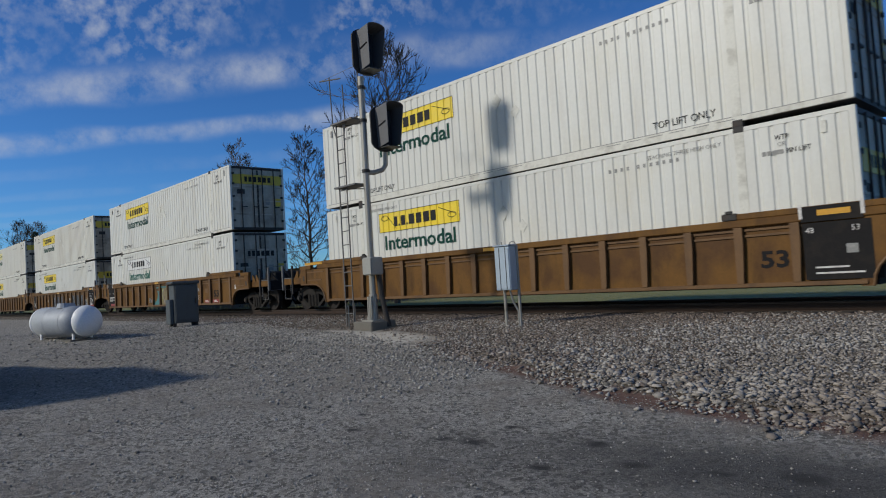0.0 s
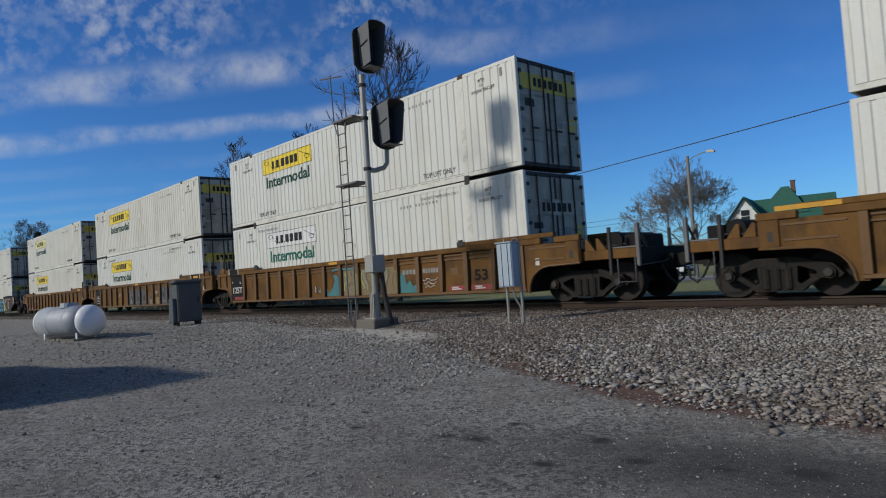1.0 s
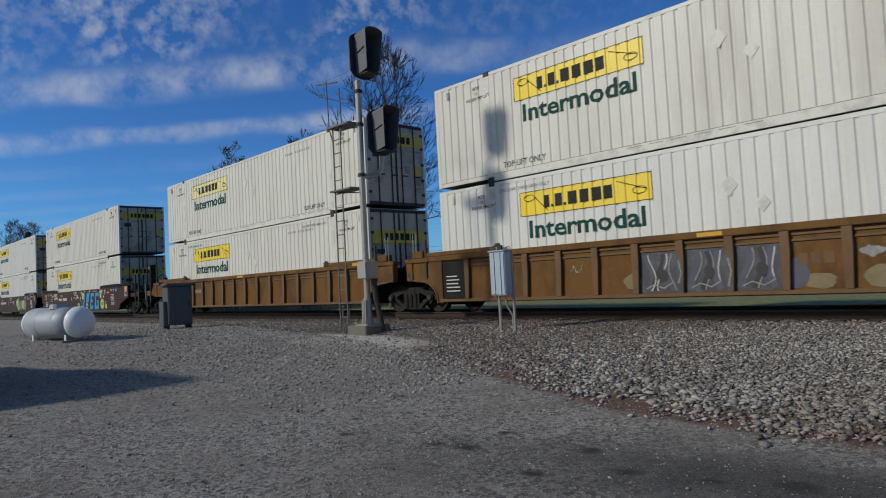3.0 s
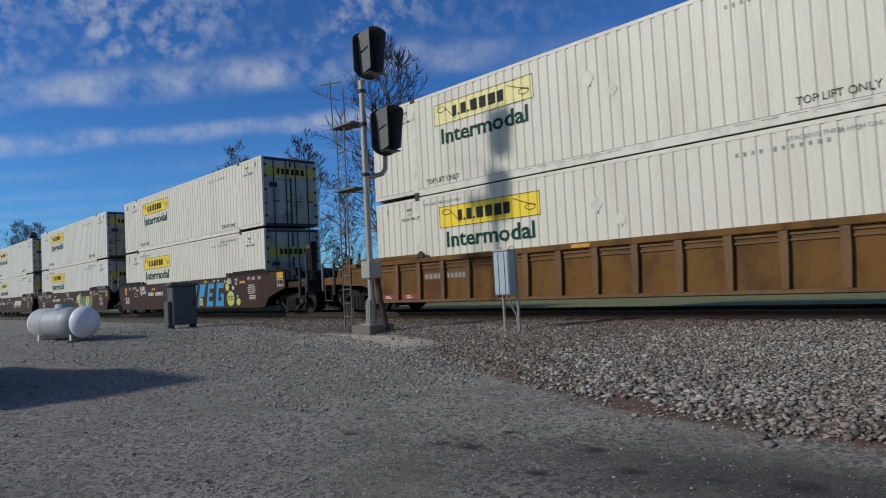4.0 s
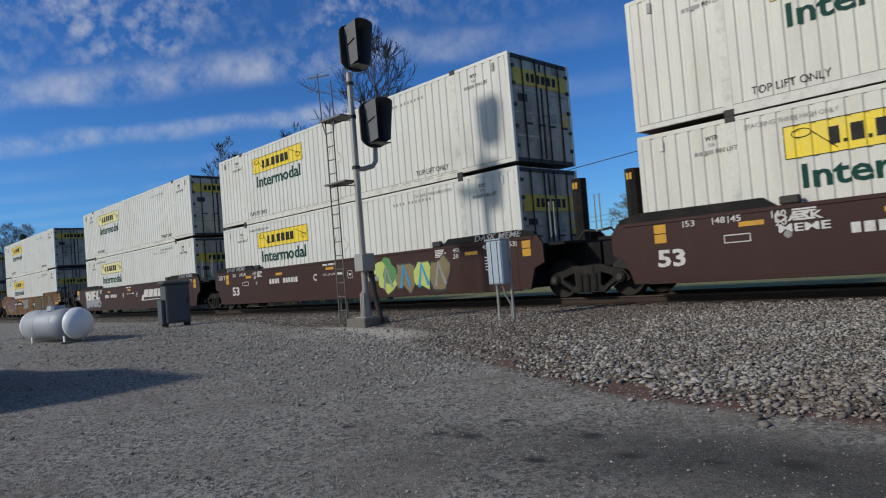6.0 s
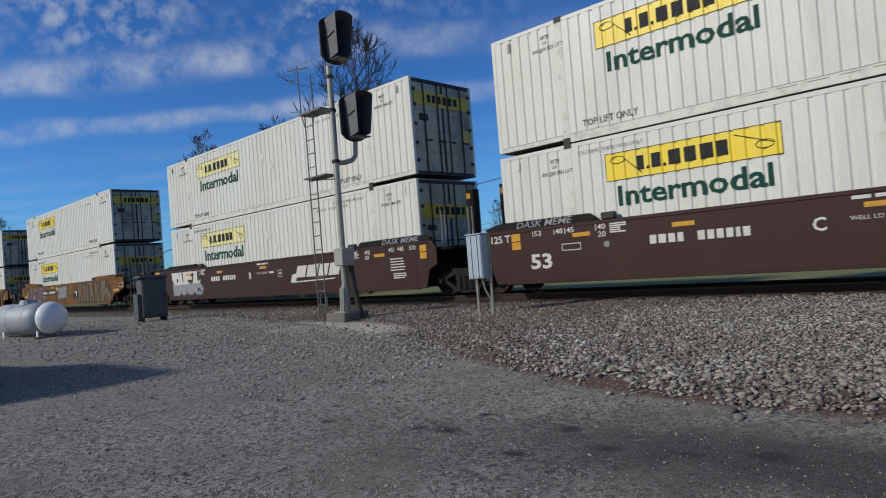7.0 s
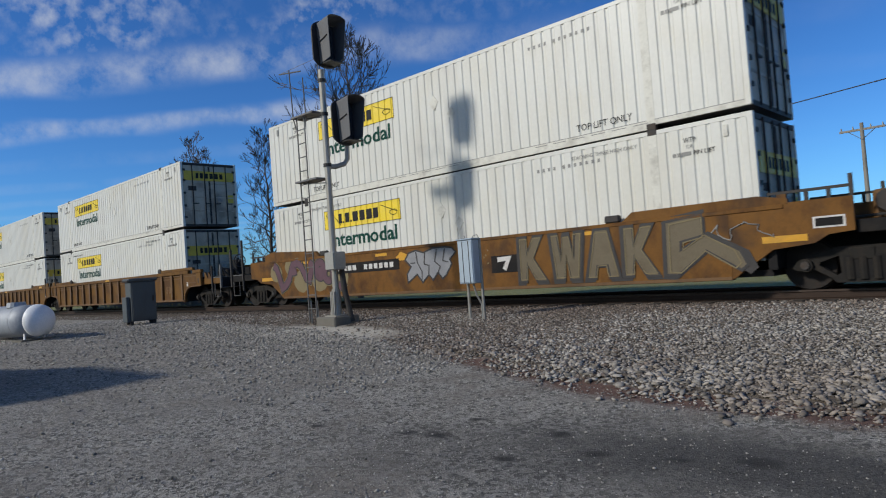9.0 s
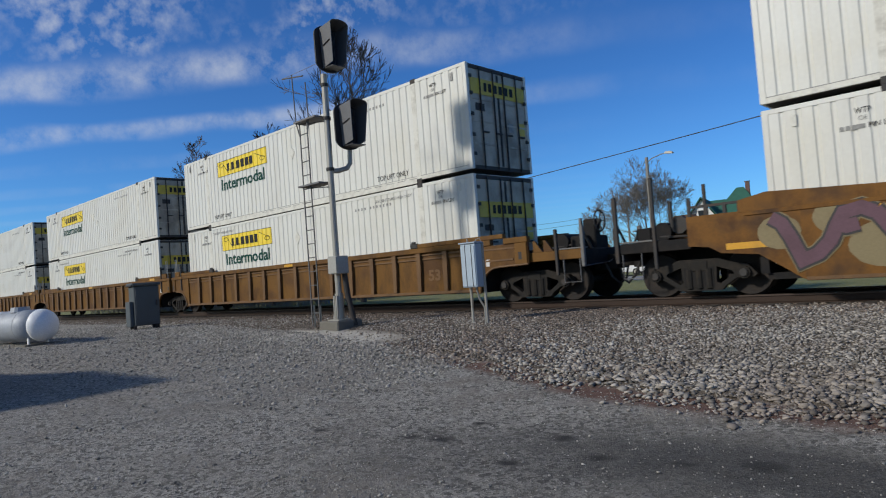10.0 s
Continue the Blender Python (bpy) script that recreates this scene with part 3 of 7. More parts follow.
def make_container(kind, paint, upper):
    """A 16 m domestic container: folded sides, rails, posts with castings, a pair of doors at its right end."""
    word = {"yellow": "with a yellow decal", "pale": "with a faded yellow decal", "white": "with a plain white decal"}[kind]
    c = empty("shipping_container", "white corrugated container " + word + (" stacked on another" if upper else " in a well wagon"), "container", "containers on the train")
    for s in (-1, 1):
        bm = bmesh.new()
        y = s * HW
        corrugated(bm, -POST + 0.09, POST - 0.09, 0.2, CH - 0.09, y, s)
        corrugated(bm, -HL + 0.12, -POST - 0.09, 0.2, CH - 0.09, y, s)
        corrugated(bm, POST + 0.09, HL - 0.12, 0.2, CH - 0.09, y, s)
        part("side_panel", bm, paint, c)
        yi, yo = sorted((y - s * 0.06, y + s * 0.002))
        part("top_rail", cube(-HL + 0.02, HL - 0.02, yi, yo, CH - 0.09, CH, bevel=0.006), paint, c)
        bm = cube(-POST, POST, yi, yo, 0.02, 0.2)
        part("bottom_rail", bm, RAILW, c, "scuffed white bottom rail")
        # dark strip for the shade in the recess above the rail
        part("rail_seam", cube(-HL + 0.12, HL - 0.12, *sorted((y, y + s * 0.004)), 0.2, 0.214), GREYP, c)
        for e in (-1, 1):
            a, b = sorted((e * POST, e * (HL - 0.02)))
            part("end_rail", cube(a, b, yi, yo, 0.1, 0.2), RAILW, c)
            part("lift_post", cube(e * POST - 0.09, e * POST + 0.09, *sorted((y - s * 0.06, y + s * 0.006)), 0.2, CH - 0.09), RAILW if s < 0 else paint, c)
            for z in (0.0, CH - 0.1):
                part("corner_casting", cube(e * POST - 0.1, e * POST + 0.1, *sorted((y - s * 0.1, y + s * 0.014)), z, z + 0.13, bevel=0.01), DARKST, c, "dark steel lifting casting")
            part("corner_post", cube(*sorted((e * (HL - 0.12), e * HL)), *sorted((y - s * 0.1, y + s * 0.003)), 0.1, CH - 0.002, bevel=0.01), paint, c)
        if s < 0:
            for x in (-POST + 4.0, -POST + 9.3):
                for j in range(6):
                    part("fork_mark", cube(x + j * 0.5, x + j * 0.5 + 0.34, -HW - 0.006, -HW - 0.0021, 0.15, 0.165), GREYP, c)
            # small ventilators, placard holders and stencils
            for x in (-HL + 0.5, HL - 0.55):
                part("vent_cover", cube(x, x + 0.09, -HW - 0.02, -HW, 2.5, 2.72, bevel=0.008), GREYP if upper else RAILW, c)
            for x, z, r in ((-HL + 8.1, 1.95, 0.17), (-HL + 8.7, 1.55, 0.15)):
                bm = bmesh.new()
                prism(bm, [(x - r, z), (x, z - r * 1.2), (x + r, z), (x, z + r * 1.2)], -HW - 0.012, -HW - 0.002)
                part("placard_holder", bm, RAILW, c, "bent grey diamond placard holder")
    part("roof", cube(-HL + 0.03, HL - 0.03, -HW + 0.061, HW - 0.061, CH - 0.05, CH - 0.012), paint, c)
    part("floor", cube(-HL + 0.05, HL - 0.05, -HW + 0.065, HW - 0.065, 0.1, 0.2), DARKST, c)
    part("front_wall", cube(-HL + 0.01, -HL + 0.06, -HW + 0.105, HW - 0.105, 0.1, CH - 0.06), paint, c)
    for z in (0.1, CH - 0.13):
        part("end_beam", cube(HL - 0.07, HL - 0.004, -HW + 0.105, HW - 0.105, z, z + 0.1), DARKST, c)
    for s in (-1, 1):
        a, b = sorted((s * 0.006, s * (HW - 0.12)))
        d = part("door", cube(HL - 0.06, HL - 0.02, a, b, 0.2, CH - 0.14), DOORW, c, "grimy grey-white steel door, darkened for shade")
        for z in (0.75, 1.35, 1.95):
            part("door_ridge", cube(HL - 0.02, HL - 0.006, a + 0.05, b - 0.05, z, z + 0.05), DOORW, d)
        part("gasket", cube(HL - 0.019, HL - 0.008, *sorted((s * 0.006, s * 0.04)), 0.22, CH - 0.16), DARKST, d)
        for y in (s * 0.22, s * 0.78):
            part("lock_rod", rod(bmesh.new(), (HL + 0.012, y, 0.14), (HL + 0.012, y, CH - 0.08), 0.022, 8), DARKST, d, "dark steel locking rod")
            bm = cube(HL - 0.004, HL + 0.04, y - 0.02, y + 0.24, 1.08, 1.12)
            part("lock_handle", bm, DARKST, d)
        for z in (0.45, 0.95, 1.5, 2.05, 2.5):
            part("hinge", cube(HL - 0.01, HL + 0.02, *sorted((s * (HW - 0.2), s * (HW - 0.09))), z, z + 0.09), DARKST, d)
    part("door_vent", cube(HL - 0.02, HL - 0.008, -0.98, -0.62, 1.36 + 0.3 * upper, 1.56 + 0.3 * upper), DARKST, c, "dark slotted vent plate")
    part("door_placard", cube(HL - 0.02, HL - 0.008, 0.36, 0.58, 1.2, 1.45), GREYP, c)
    part("door_sticker", cube(HL - 0.02, HL - 0.007, 0.84, 1.1, 1.15, 1.5), DOORY, c, "square yellow sticker")
    zb = 2.1 if upper else 1.75
    band = part("door_decal", cube(HL - 0.005, HL + 0.003, -HW + 0.14, HW - 0.14, zb, zb + 0.42), DOORY if kind != "white" else DOORW, c, "grimy yellow band, dimmed for shade")
    y = -0.62
    for w in (0.12, 0.14, 0.16, 0.16, 0.17, 0.15):
        part("bar", cube(HL + 0.004, HL + 0.007, y, y + w, zb + 0.1, zb + 0.33), BLACKP, band)
        y += w + 0.07
    brand_panel(c, {"yellow": LOGOY, "pale": LOGOP, "white": LOGOW}[kind], BLACKP)
    lettering("lettering", "Intermodal", snapped(-HL + 2.86) + 0.25, -HW - 0.003, 1.36, 0.42, GREENF if kind == "white" else GREENP, c, width=3.15, bold=0.02)
    if upper:
        lettering("lettering", "TOP LIFT ONLY", -POST + 0.45, -HW - 0.003, 0.3, 0.15, BLACKP, c, width=1.35)
        lettering("lettering", "TOP LIFT ONLY", POST - 1.75, -HW - 0.003, 0.3, 0.15, BLACKP, c, width=1.35)
    else:
        for x in (-POST + 0.25, POST - 1.95):
            lettering("lettering", "STACKING THREE HIGH ONLY", x, -HW - 0.003, 2.6, 0.085, GREYP, c, width=1.6)
    for x in (-POST - 0.75, POST + 0.4):
        lettering("lettering", "WTP", x + 0.24, -HW - 0.003, 2.52, 0.1, BLACKP, c, width=0.24)
        lettering("lettering", "OR", x + 0.29, -HW - 0.003, 2.4, 0.08, GREYP, c, width=0.14)
        for v, w in ((0.0, 0.07), (0.09, 0.07), (0.18, 0.2)):
            part("stencil", cube(x + v, x + v + w, -HW - 0.005, -HW - 0.001, 2.26, 2.34), GREYP, c)
        lettering("lettering", "PIN LIFT", x + 0.43, -HW - 0.003, 2.26, 0.09, BLACKP, c, width=0.42)
    for j in range(11):
        part("stencil", cube(3.2 + j * 0.15 + (0.1 if j > 3 else 0), 3.26 + j * 0.15 + (0.1 if j > 3 else 0), -HW - 0.005, -HW - 0.001, 2.46, 2.54), GREYP, c)
    return c


# ---- well wagons; their own zero is on the rail head below the container's middle ----
def curve_arch(xa, xb, z0, z1, n=7):
    """Points of a wheel arch's quarter from (xa, z0) up to (xb, z1)."""
    return [(xa + (xb - xa) * (1 - math.cos(a)), z0 + (z1 - z0) * math.sin(a)) for a in np.linspace(0, math.pi / 2, n)]


def make_truck(parent, x):
    """A two-axle truck: cast side frames, bolster, spring nests and two wheelsets."""
    t = new("truck")
    t.parent, t.location = parent, (x, 0, 0)
    tagged(t, "dusty cast steel two-axle truck")
    for s in (-1, 1):
        bm = bmesh.new()
        y0, y1 = sorted((s * 0.93, s * 1.08))
        prism(bm, [(-1.12, 0.42), (-0.95, 0.62), (-0.62, 0.68), (-0.4, 0.76), (0.4, 0.76), (0.62, 0.68), (0.95, 0.62), (1.12, 0.42),
                   (1.05, 0.36), (0.72, 0.36), (0.66, 0.5), (0.36, 0.6), (0.34, 0.3), (0.5, 0.2), (0.42, 0.13), (-0.42, 0.13), (-0.5, 0.2),
                   (-0.34, 0.3), (-0.36, 0.6), (-0.66, 0.5), (-0.72, 0.36), (-1.05, 0.36)], y0, y1)
        for e in (-1, 1):
            prism(bm, [(e * 0.95, 0.5), (e * 0.42, 0.16), (e * 0.38, 0.24), (e * 0.88, 0.58)], y0, y1)
        part("side_frame", bm, TRUCKM, t)
        # dark plate over the frame: shade of the spring opening put into colour
        part("spring_window", cube(-0.3, 0.3, *sorted((s * 1.081, s * 1.086)), 0.2, 0.6), BLACKW, t, "dark plate standing for the shade round the springs")
        for e in (-1, 1):
            part("bearing_cap", rod(bmesh.new(), (e * 0.89, s * 1.14, 0.457), (e * 0.89, s * 1.18, 0.457), 0.075, 10), DARKST, t)
        bm = bmesh.new()
        for k in (-0.2, 0.0, 0.2):
            rod(bm, (k, s * 1.06, 0.18), (k, s * 1.06, 0.56), 0.075, 8)
        part("spring_nest", bm, TRUCKM, t)
        for e in (-1, 1):
            part("axle_box", rod(bmesh.new(), (e * 0.89, s * 0.9, 0.457), (e * 0.89, s * 1.14, 0.457), 0.12, 10), TRUCKM, t)
    part("bolster", cube(-0.2, 0.2, -1.1, 1.1, 0.5, 0.74, bevel=0.03), TRUCKM, t)
    return t


def make_wheelset(truck, e):
    bm = bmesh.new()
    lathe(bm, [(-1.05, 0.07), (-0.83, 0.08), (-0.82, 0.44), (-0.79, 0.457), (-0.7, 0.46), (-0.695, 0.485), (-0.675, 0.485), (-0.67, 0.37), (-0.69, 0.2),
               (-0.66, 0.09), (0.66, 0.09), (0.69, 0.2), (0.67, 0.37), (0.675, 0.485), (0.695, 0.485), (0.7, 0.46), (0.79, 0.457), (0.82, 0.44), (0.83, 0.08), (1.05, 0.07)], 28)
    w = part("wheelset", bm, WHEELM, truck, smooth=False)
    w.location = (e * 0.89, 0, 0.457)
    WHEELS.append(w)
    return w


WHEELS = []


def brake_wheel(u, x, y, z, s):
    """A hand brake wheel that faces along the track, on its stand."""
    bm = bmesh.new()
    for k in range(20):
        g, h = k * math.tau / 20, (k + 1) * math.tau / 20
        rod(bm, (0, 0.245 * math.cos(g), 0.245 * math.sin(g)), (0, 0.245 * math.cos(h), 0.245 * math.sin(h)), 0.02, 6)
    for k in range(5):
        g = k * math.tau / 5
        rod(bm, (0, 0.03 * math.cos(g), 0.03 * math.sin(g)), (0, 0.235 * math.cos(g), 0.235 * math.sin(g)), 0.014, 5)
    rod(bm, (-0.05, 0, 0), (0.03, 0, 0), 0.05, 10)
    bmesh.ops.translate(bm, verts=bm.verts[:], vec=(x, y, z))
    part("brake_wheel", bm, DARKST, u, "dark hand brake wheel")
    part("brake_stand", cube(*sorted((x - s * 0.38, x - s * 0.06)), y - 0.13, y + 0.13, 0.98, z + 0.06, bevel=0.03), BLACKW, u, "black hand brake housing")
    part("brake_chain_post", cube(*sorted((x - s * 0.46, x - s * 0.4)), y - 0.16, y - 0.1, 0.95, z + 0.1), GALVD, u)


def end_details(u, x, s, coupled, kind):
    """What stands on a wagon's end beyond the container: deck, sill, posts, hand brake, coupler. s: the way it points."""
    X = lambda v: x + s * v
    span = lambda a, b: sorted((X(a), X(b)))
    brown = kind == "brown"
    sill_paint = {"ribbed": OCHRE, "brown": BROWN, "tan": BLACKW}[kind]
    if coupled:
        part("end_deck", cube(*span(0.3, 3.0), -1.3, 1.3, 1.1, 1.17, bevel=0.01), BLACKW, u, "black end platform")
        part("end_sill", cube(*span(2.94, 3.08), -1.33, 1.33, 0.82, 1.19, bevel=0.02), BLACKW, u)
        part("centre_sill", cube(*span(0.4, 2.9), -0.32, 0.32, 0.66, 1.1), BLACKW, u)
        part("draft_gear_box", cube(*span(3.08, 3.3), -0.28, 0.28, 0.68, 1.02), BLACKW, u)
        bm = bmesh.new()
        prism(bm, [(X(3.2), 0.76), (X(3.45), 0.72), (X(3.66), 0.78), (X(3.66), 0.98), (X(3.45), 1.02), (X(3.2), 0.96)], -0.16, 0.16)
        part("coupler", bm, TRUCKM, u, "cast steel knuckle coupler")
        bm = rods([(X(3.05), -0.4, 0.85), (X(3.22), -0.42, 0.5), (X(3.4), -0.4, 0.34), (X(3.56), -0.38, 0.45), (X(3.6), -0.36, 0.7)], 0.03, 6)
        part("air_hose", bm, TYRE, u, "sagging black rubber air hose")
        part("uncoupling_lever", rods([(X(3.1), -1.3, 0.8), (X(3.1), -0.3, 0.85), (X(3.25), -0.25, 0.95)], 0.014, 6), GALVD, u)
        first, last, tall = {"ribbed": (2.35, 3.04, (1.68, 1.7)), "brown": (2.62, 3.1, (2.18, 2.2)), "tan": (2.19, 3.04, (2.5, 2.2))}[kind]
        for y in (-1.36, 1.36):
            part("low_sill", cube(*span(1.5, 3.05), *sorted((y, y * 0.95)), 0.97, 1.19, bevel=0.012), sill_paint, u, "narrow side sill of the platform")
            part("grab_post", cube(*span(first, first + 0.07), y - 0.05, y + 0.02, 0.62, tall[0], bevel=0.008), DARKST, u, "upright dark handrail post")
            part("corner_post", cube(*span(last, last + 0.09), y - 0.05, y + 0.03, 0.78, tall[1], bevel=0.012), GALVD if kind == "ribbed" else DARKST, u, "upright steel corner post")
            part("step", rods([(X(2.55), y, 0.97), (X(2.55), y, 0.45), (X(2.98), y, 0.45), (X(2.98), y, 0.97)], 0.016, 6), GALVD, u)
            part("post_brace", rods([(X(last + 0.04), y, 1.62), (X(last + 0.04), y * 0.72, 1.19)], 0.03, 6), DARKST, u)
            part("foot_board", cube(*span(first + 0.1, last), *sorted((y, y * 0.8)), 1.2, 1.23), GALVD, u)
            if kind == "ribbed":
                for v in (1.72, 2.02):
                    bm = bmesh.new()
                    prism(bm, [(X(v), 1.19), (X(v + 0.26), 1.19), (X(v + 0.06), 1.46), (X(v), 1.46)], *sorted((y, y * 0.96)))
                    part("gusset", bm, OCHRE, u)
        part("air_reservoir", rod(bmesh.new(), (X(2.25), -0.95, 1.38), (X(2.25), 0.7, 1.38), 0.2, 14), BLACKW, u, "black air reservoir lying across the platform")
        part("brake_valve", cube(*span(1.75, 2.05), -0.5, 0.3, 1.17, 1.52, bevel=0.04), DARKST, u)
        part("brake_pipe", rods([(X(1.2), -0.95, 1.24), (X(2.0), -0.98, 1.26), (X(2.5), -0.9, 1.3), (X(2.9), -0.5, 1.24)], 0.025, 6), DARKST, u)
        part("equipment_box", cube(*span(2.5, 2.85), -0.95, 0.2, 1.17, 1.5, bevel=0.03), BLACKW, u, "black equipment box on the platform")
        part("slack_adjuster", rods([(X(0.9), 0.4, 0.98), (X(2.8), 0.5, 1.0)], 0.04, 6), DARKST, u)
        if coupled == "brake":
            brake_wheel(u, X(3.05), -0.5, 1.82, s)
    else:
        part("end_deck", cube(*span(0.3, 1.2), -1.25, 1.25, 1.3, 1.38, bevel=0.01), BLACKW, u, "black end platform")
        part("centre_sill", cube(*span(0.3, 1.62), -0.4, 0.4, 0.72, 1.3), BLACKW, u)
        part("articulation_joint", rod(bmesh.new(), (X(1.6), -0.3, 0.95), (X(1.6), 0.3, 0.95), 0.26, 14), TRUCKM, u)
        if not brown:
            for y in (-1.38, 1.38):
                part("end_box", cube(*span(0.62, 1.08), y - 0.12, y + 0.12, 1.58, 1.79, bevel=0.02), OCHRE, u, "ochre box on the end plate")
                part("end_beam", cube(*span(0.4, 1.4), y - 0.13, y + 0.08, 1.46, 1.58, bevel=0.012), OCHRE, u)
                b = part("end_bracket", cube(*span(1.1, 1.36), y - 0.12, y + 0.08, 0.94, 1.46, bevel=0.015), OCHRE, u, "ochre bracket with a square hole")
                # dark plate on the bracket, painted as the hole's shade
                part("bracket_hole", cube(*span(1.19, 1.29), *sorted((y * 1.087, y * 1.0885)), 1.04, 1.2), DARKST, b)
            bm = bmesh.new()
            prism(bm, [(X(1.2), 1.4), (X(1.42), 1.5), (X(1.56), 1.2), (X(1.66), 1.22), (X(1.64), 1.42), (X(1.72), 1.42), (X(1.76), 1.12), (X(1.5), 1.08)], -0.95, -0.85)
            part("end_hook", bm, OCHRE, u, "bent ochre steel hook")
            part("grab_post", cube(*span(0.48, 0.54), -1.5, -1.44, 1.0, 2.1), DARKST, u)
        part("grab_iron", rods([(X(0.97), -1.42, 1.5), (X(0.97), -1.42, 2.33), (X(1.1), -1.42, 2.33), (X(1.1), -1.42, 1.5)], 0.016, 6), GALV, u, "bright steel grab iron")
        part("air_hose", rods([(X(1.1), -0.5, 1.4), (X(1.3), -0.5, 1.6), (X(1.68), -0.5, 1.55)], 0.03, 6), TYRE, u, "black rubber air hose")
    if brown:
        q = 1.4 if coupled else 0.9
        top = 2.74 if coupled else 2.95
        p = part("guide_post", rod(bmesh.new(), (X(q), 0, 1.16), (X(q), 0, top), 0.18, 8, 0.19), BLACKW, u, "tall dark guide post with a yellow mark")
        part("post_mark", cube(*span(q - 0.07, q + 0.07), -0.185, -0.165, top - 0.26, top - 0.1), REFL, p)
        part("post_foot", cube(*span(q - 0.3, q + 0.3), -0.3, 0.3, 1.16, 1.34, bevel=0.03), BLACKW, p)
        if coupled:
            part("guide_rod", rods([(X(q), -0.05, top - 0.06), (X(1.75), -0.3, top - 0.05), (X(2.0), -0.5, top - 0.07), (X(2.9), -1.2, 2.3), (X(3.1), -1.34, 2.18), (X(3.1), -1.36, 1.2)], 0.02, 6), GALVD, u, "bent thin steel rod between post and corner")
            for y in (-1.3, 1.3):
                part("guide_plate", cube(*span(0.45, 2.45), y - 0.16, y + 0.16, 1.63, 1.69, bevel=0.01), BLACKW, u, "thin black guide plate along the edge")
                part("plate_box", cube(*span(2.15, 2.5), y - 0.14, y + 0.14, 1.4, 1.63, bevel=0.02), BLACKW, u)
    if kind == "tan":
        for y in (-1.36, 1.36):
            part("top_handrail", cube(*span(0.15, 1.5), y - 0.03, y + 0.03, 1.76, 1.81), DARKST, u)
            for v in (0.3, 0.75, 1.1, 1.44):
                part("rail_stub", cube(*span(v, v + (0.16 if v < 0.4 else 0.06)), y - 0.03, y + 0.03, 1.6, 1.76 if v < 1.4 else 1.98), DARKST if v > 0.4 else TANY, u)
        part("winch", rod(bmesh.new(), (X(1.9), -0.9, 1.5), (X(1.9), -0.3, 1.5), 0.19, 10), DARKST, u)
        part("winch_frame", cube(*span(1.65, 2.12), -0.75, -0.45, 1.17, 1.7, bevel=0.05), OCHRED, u)


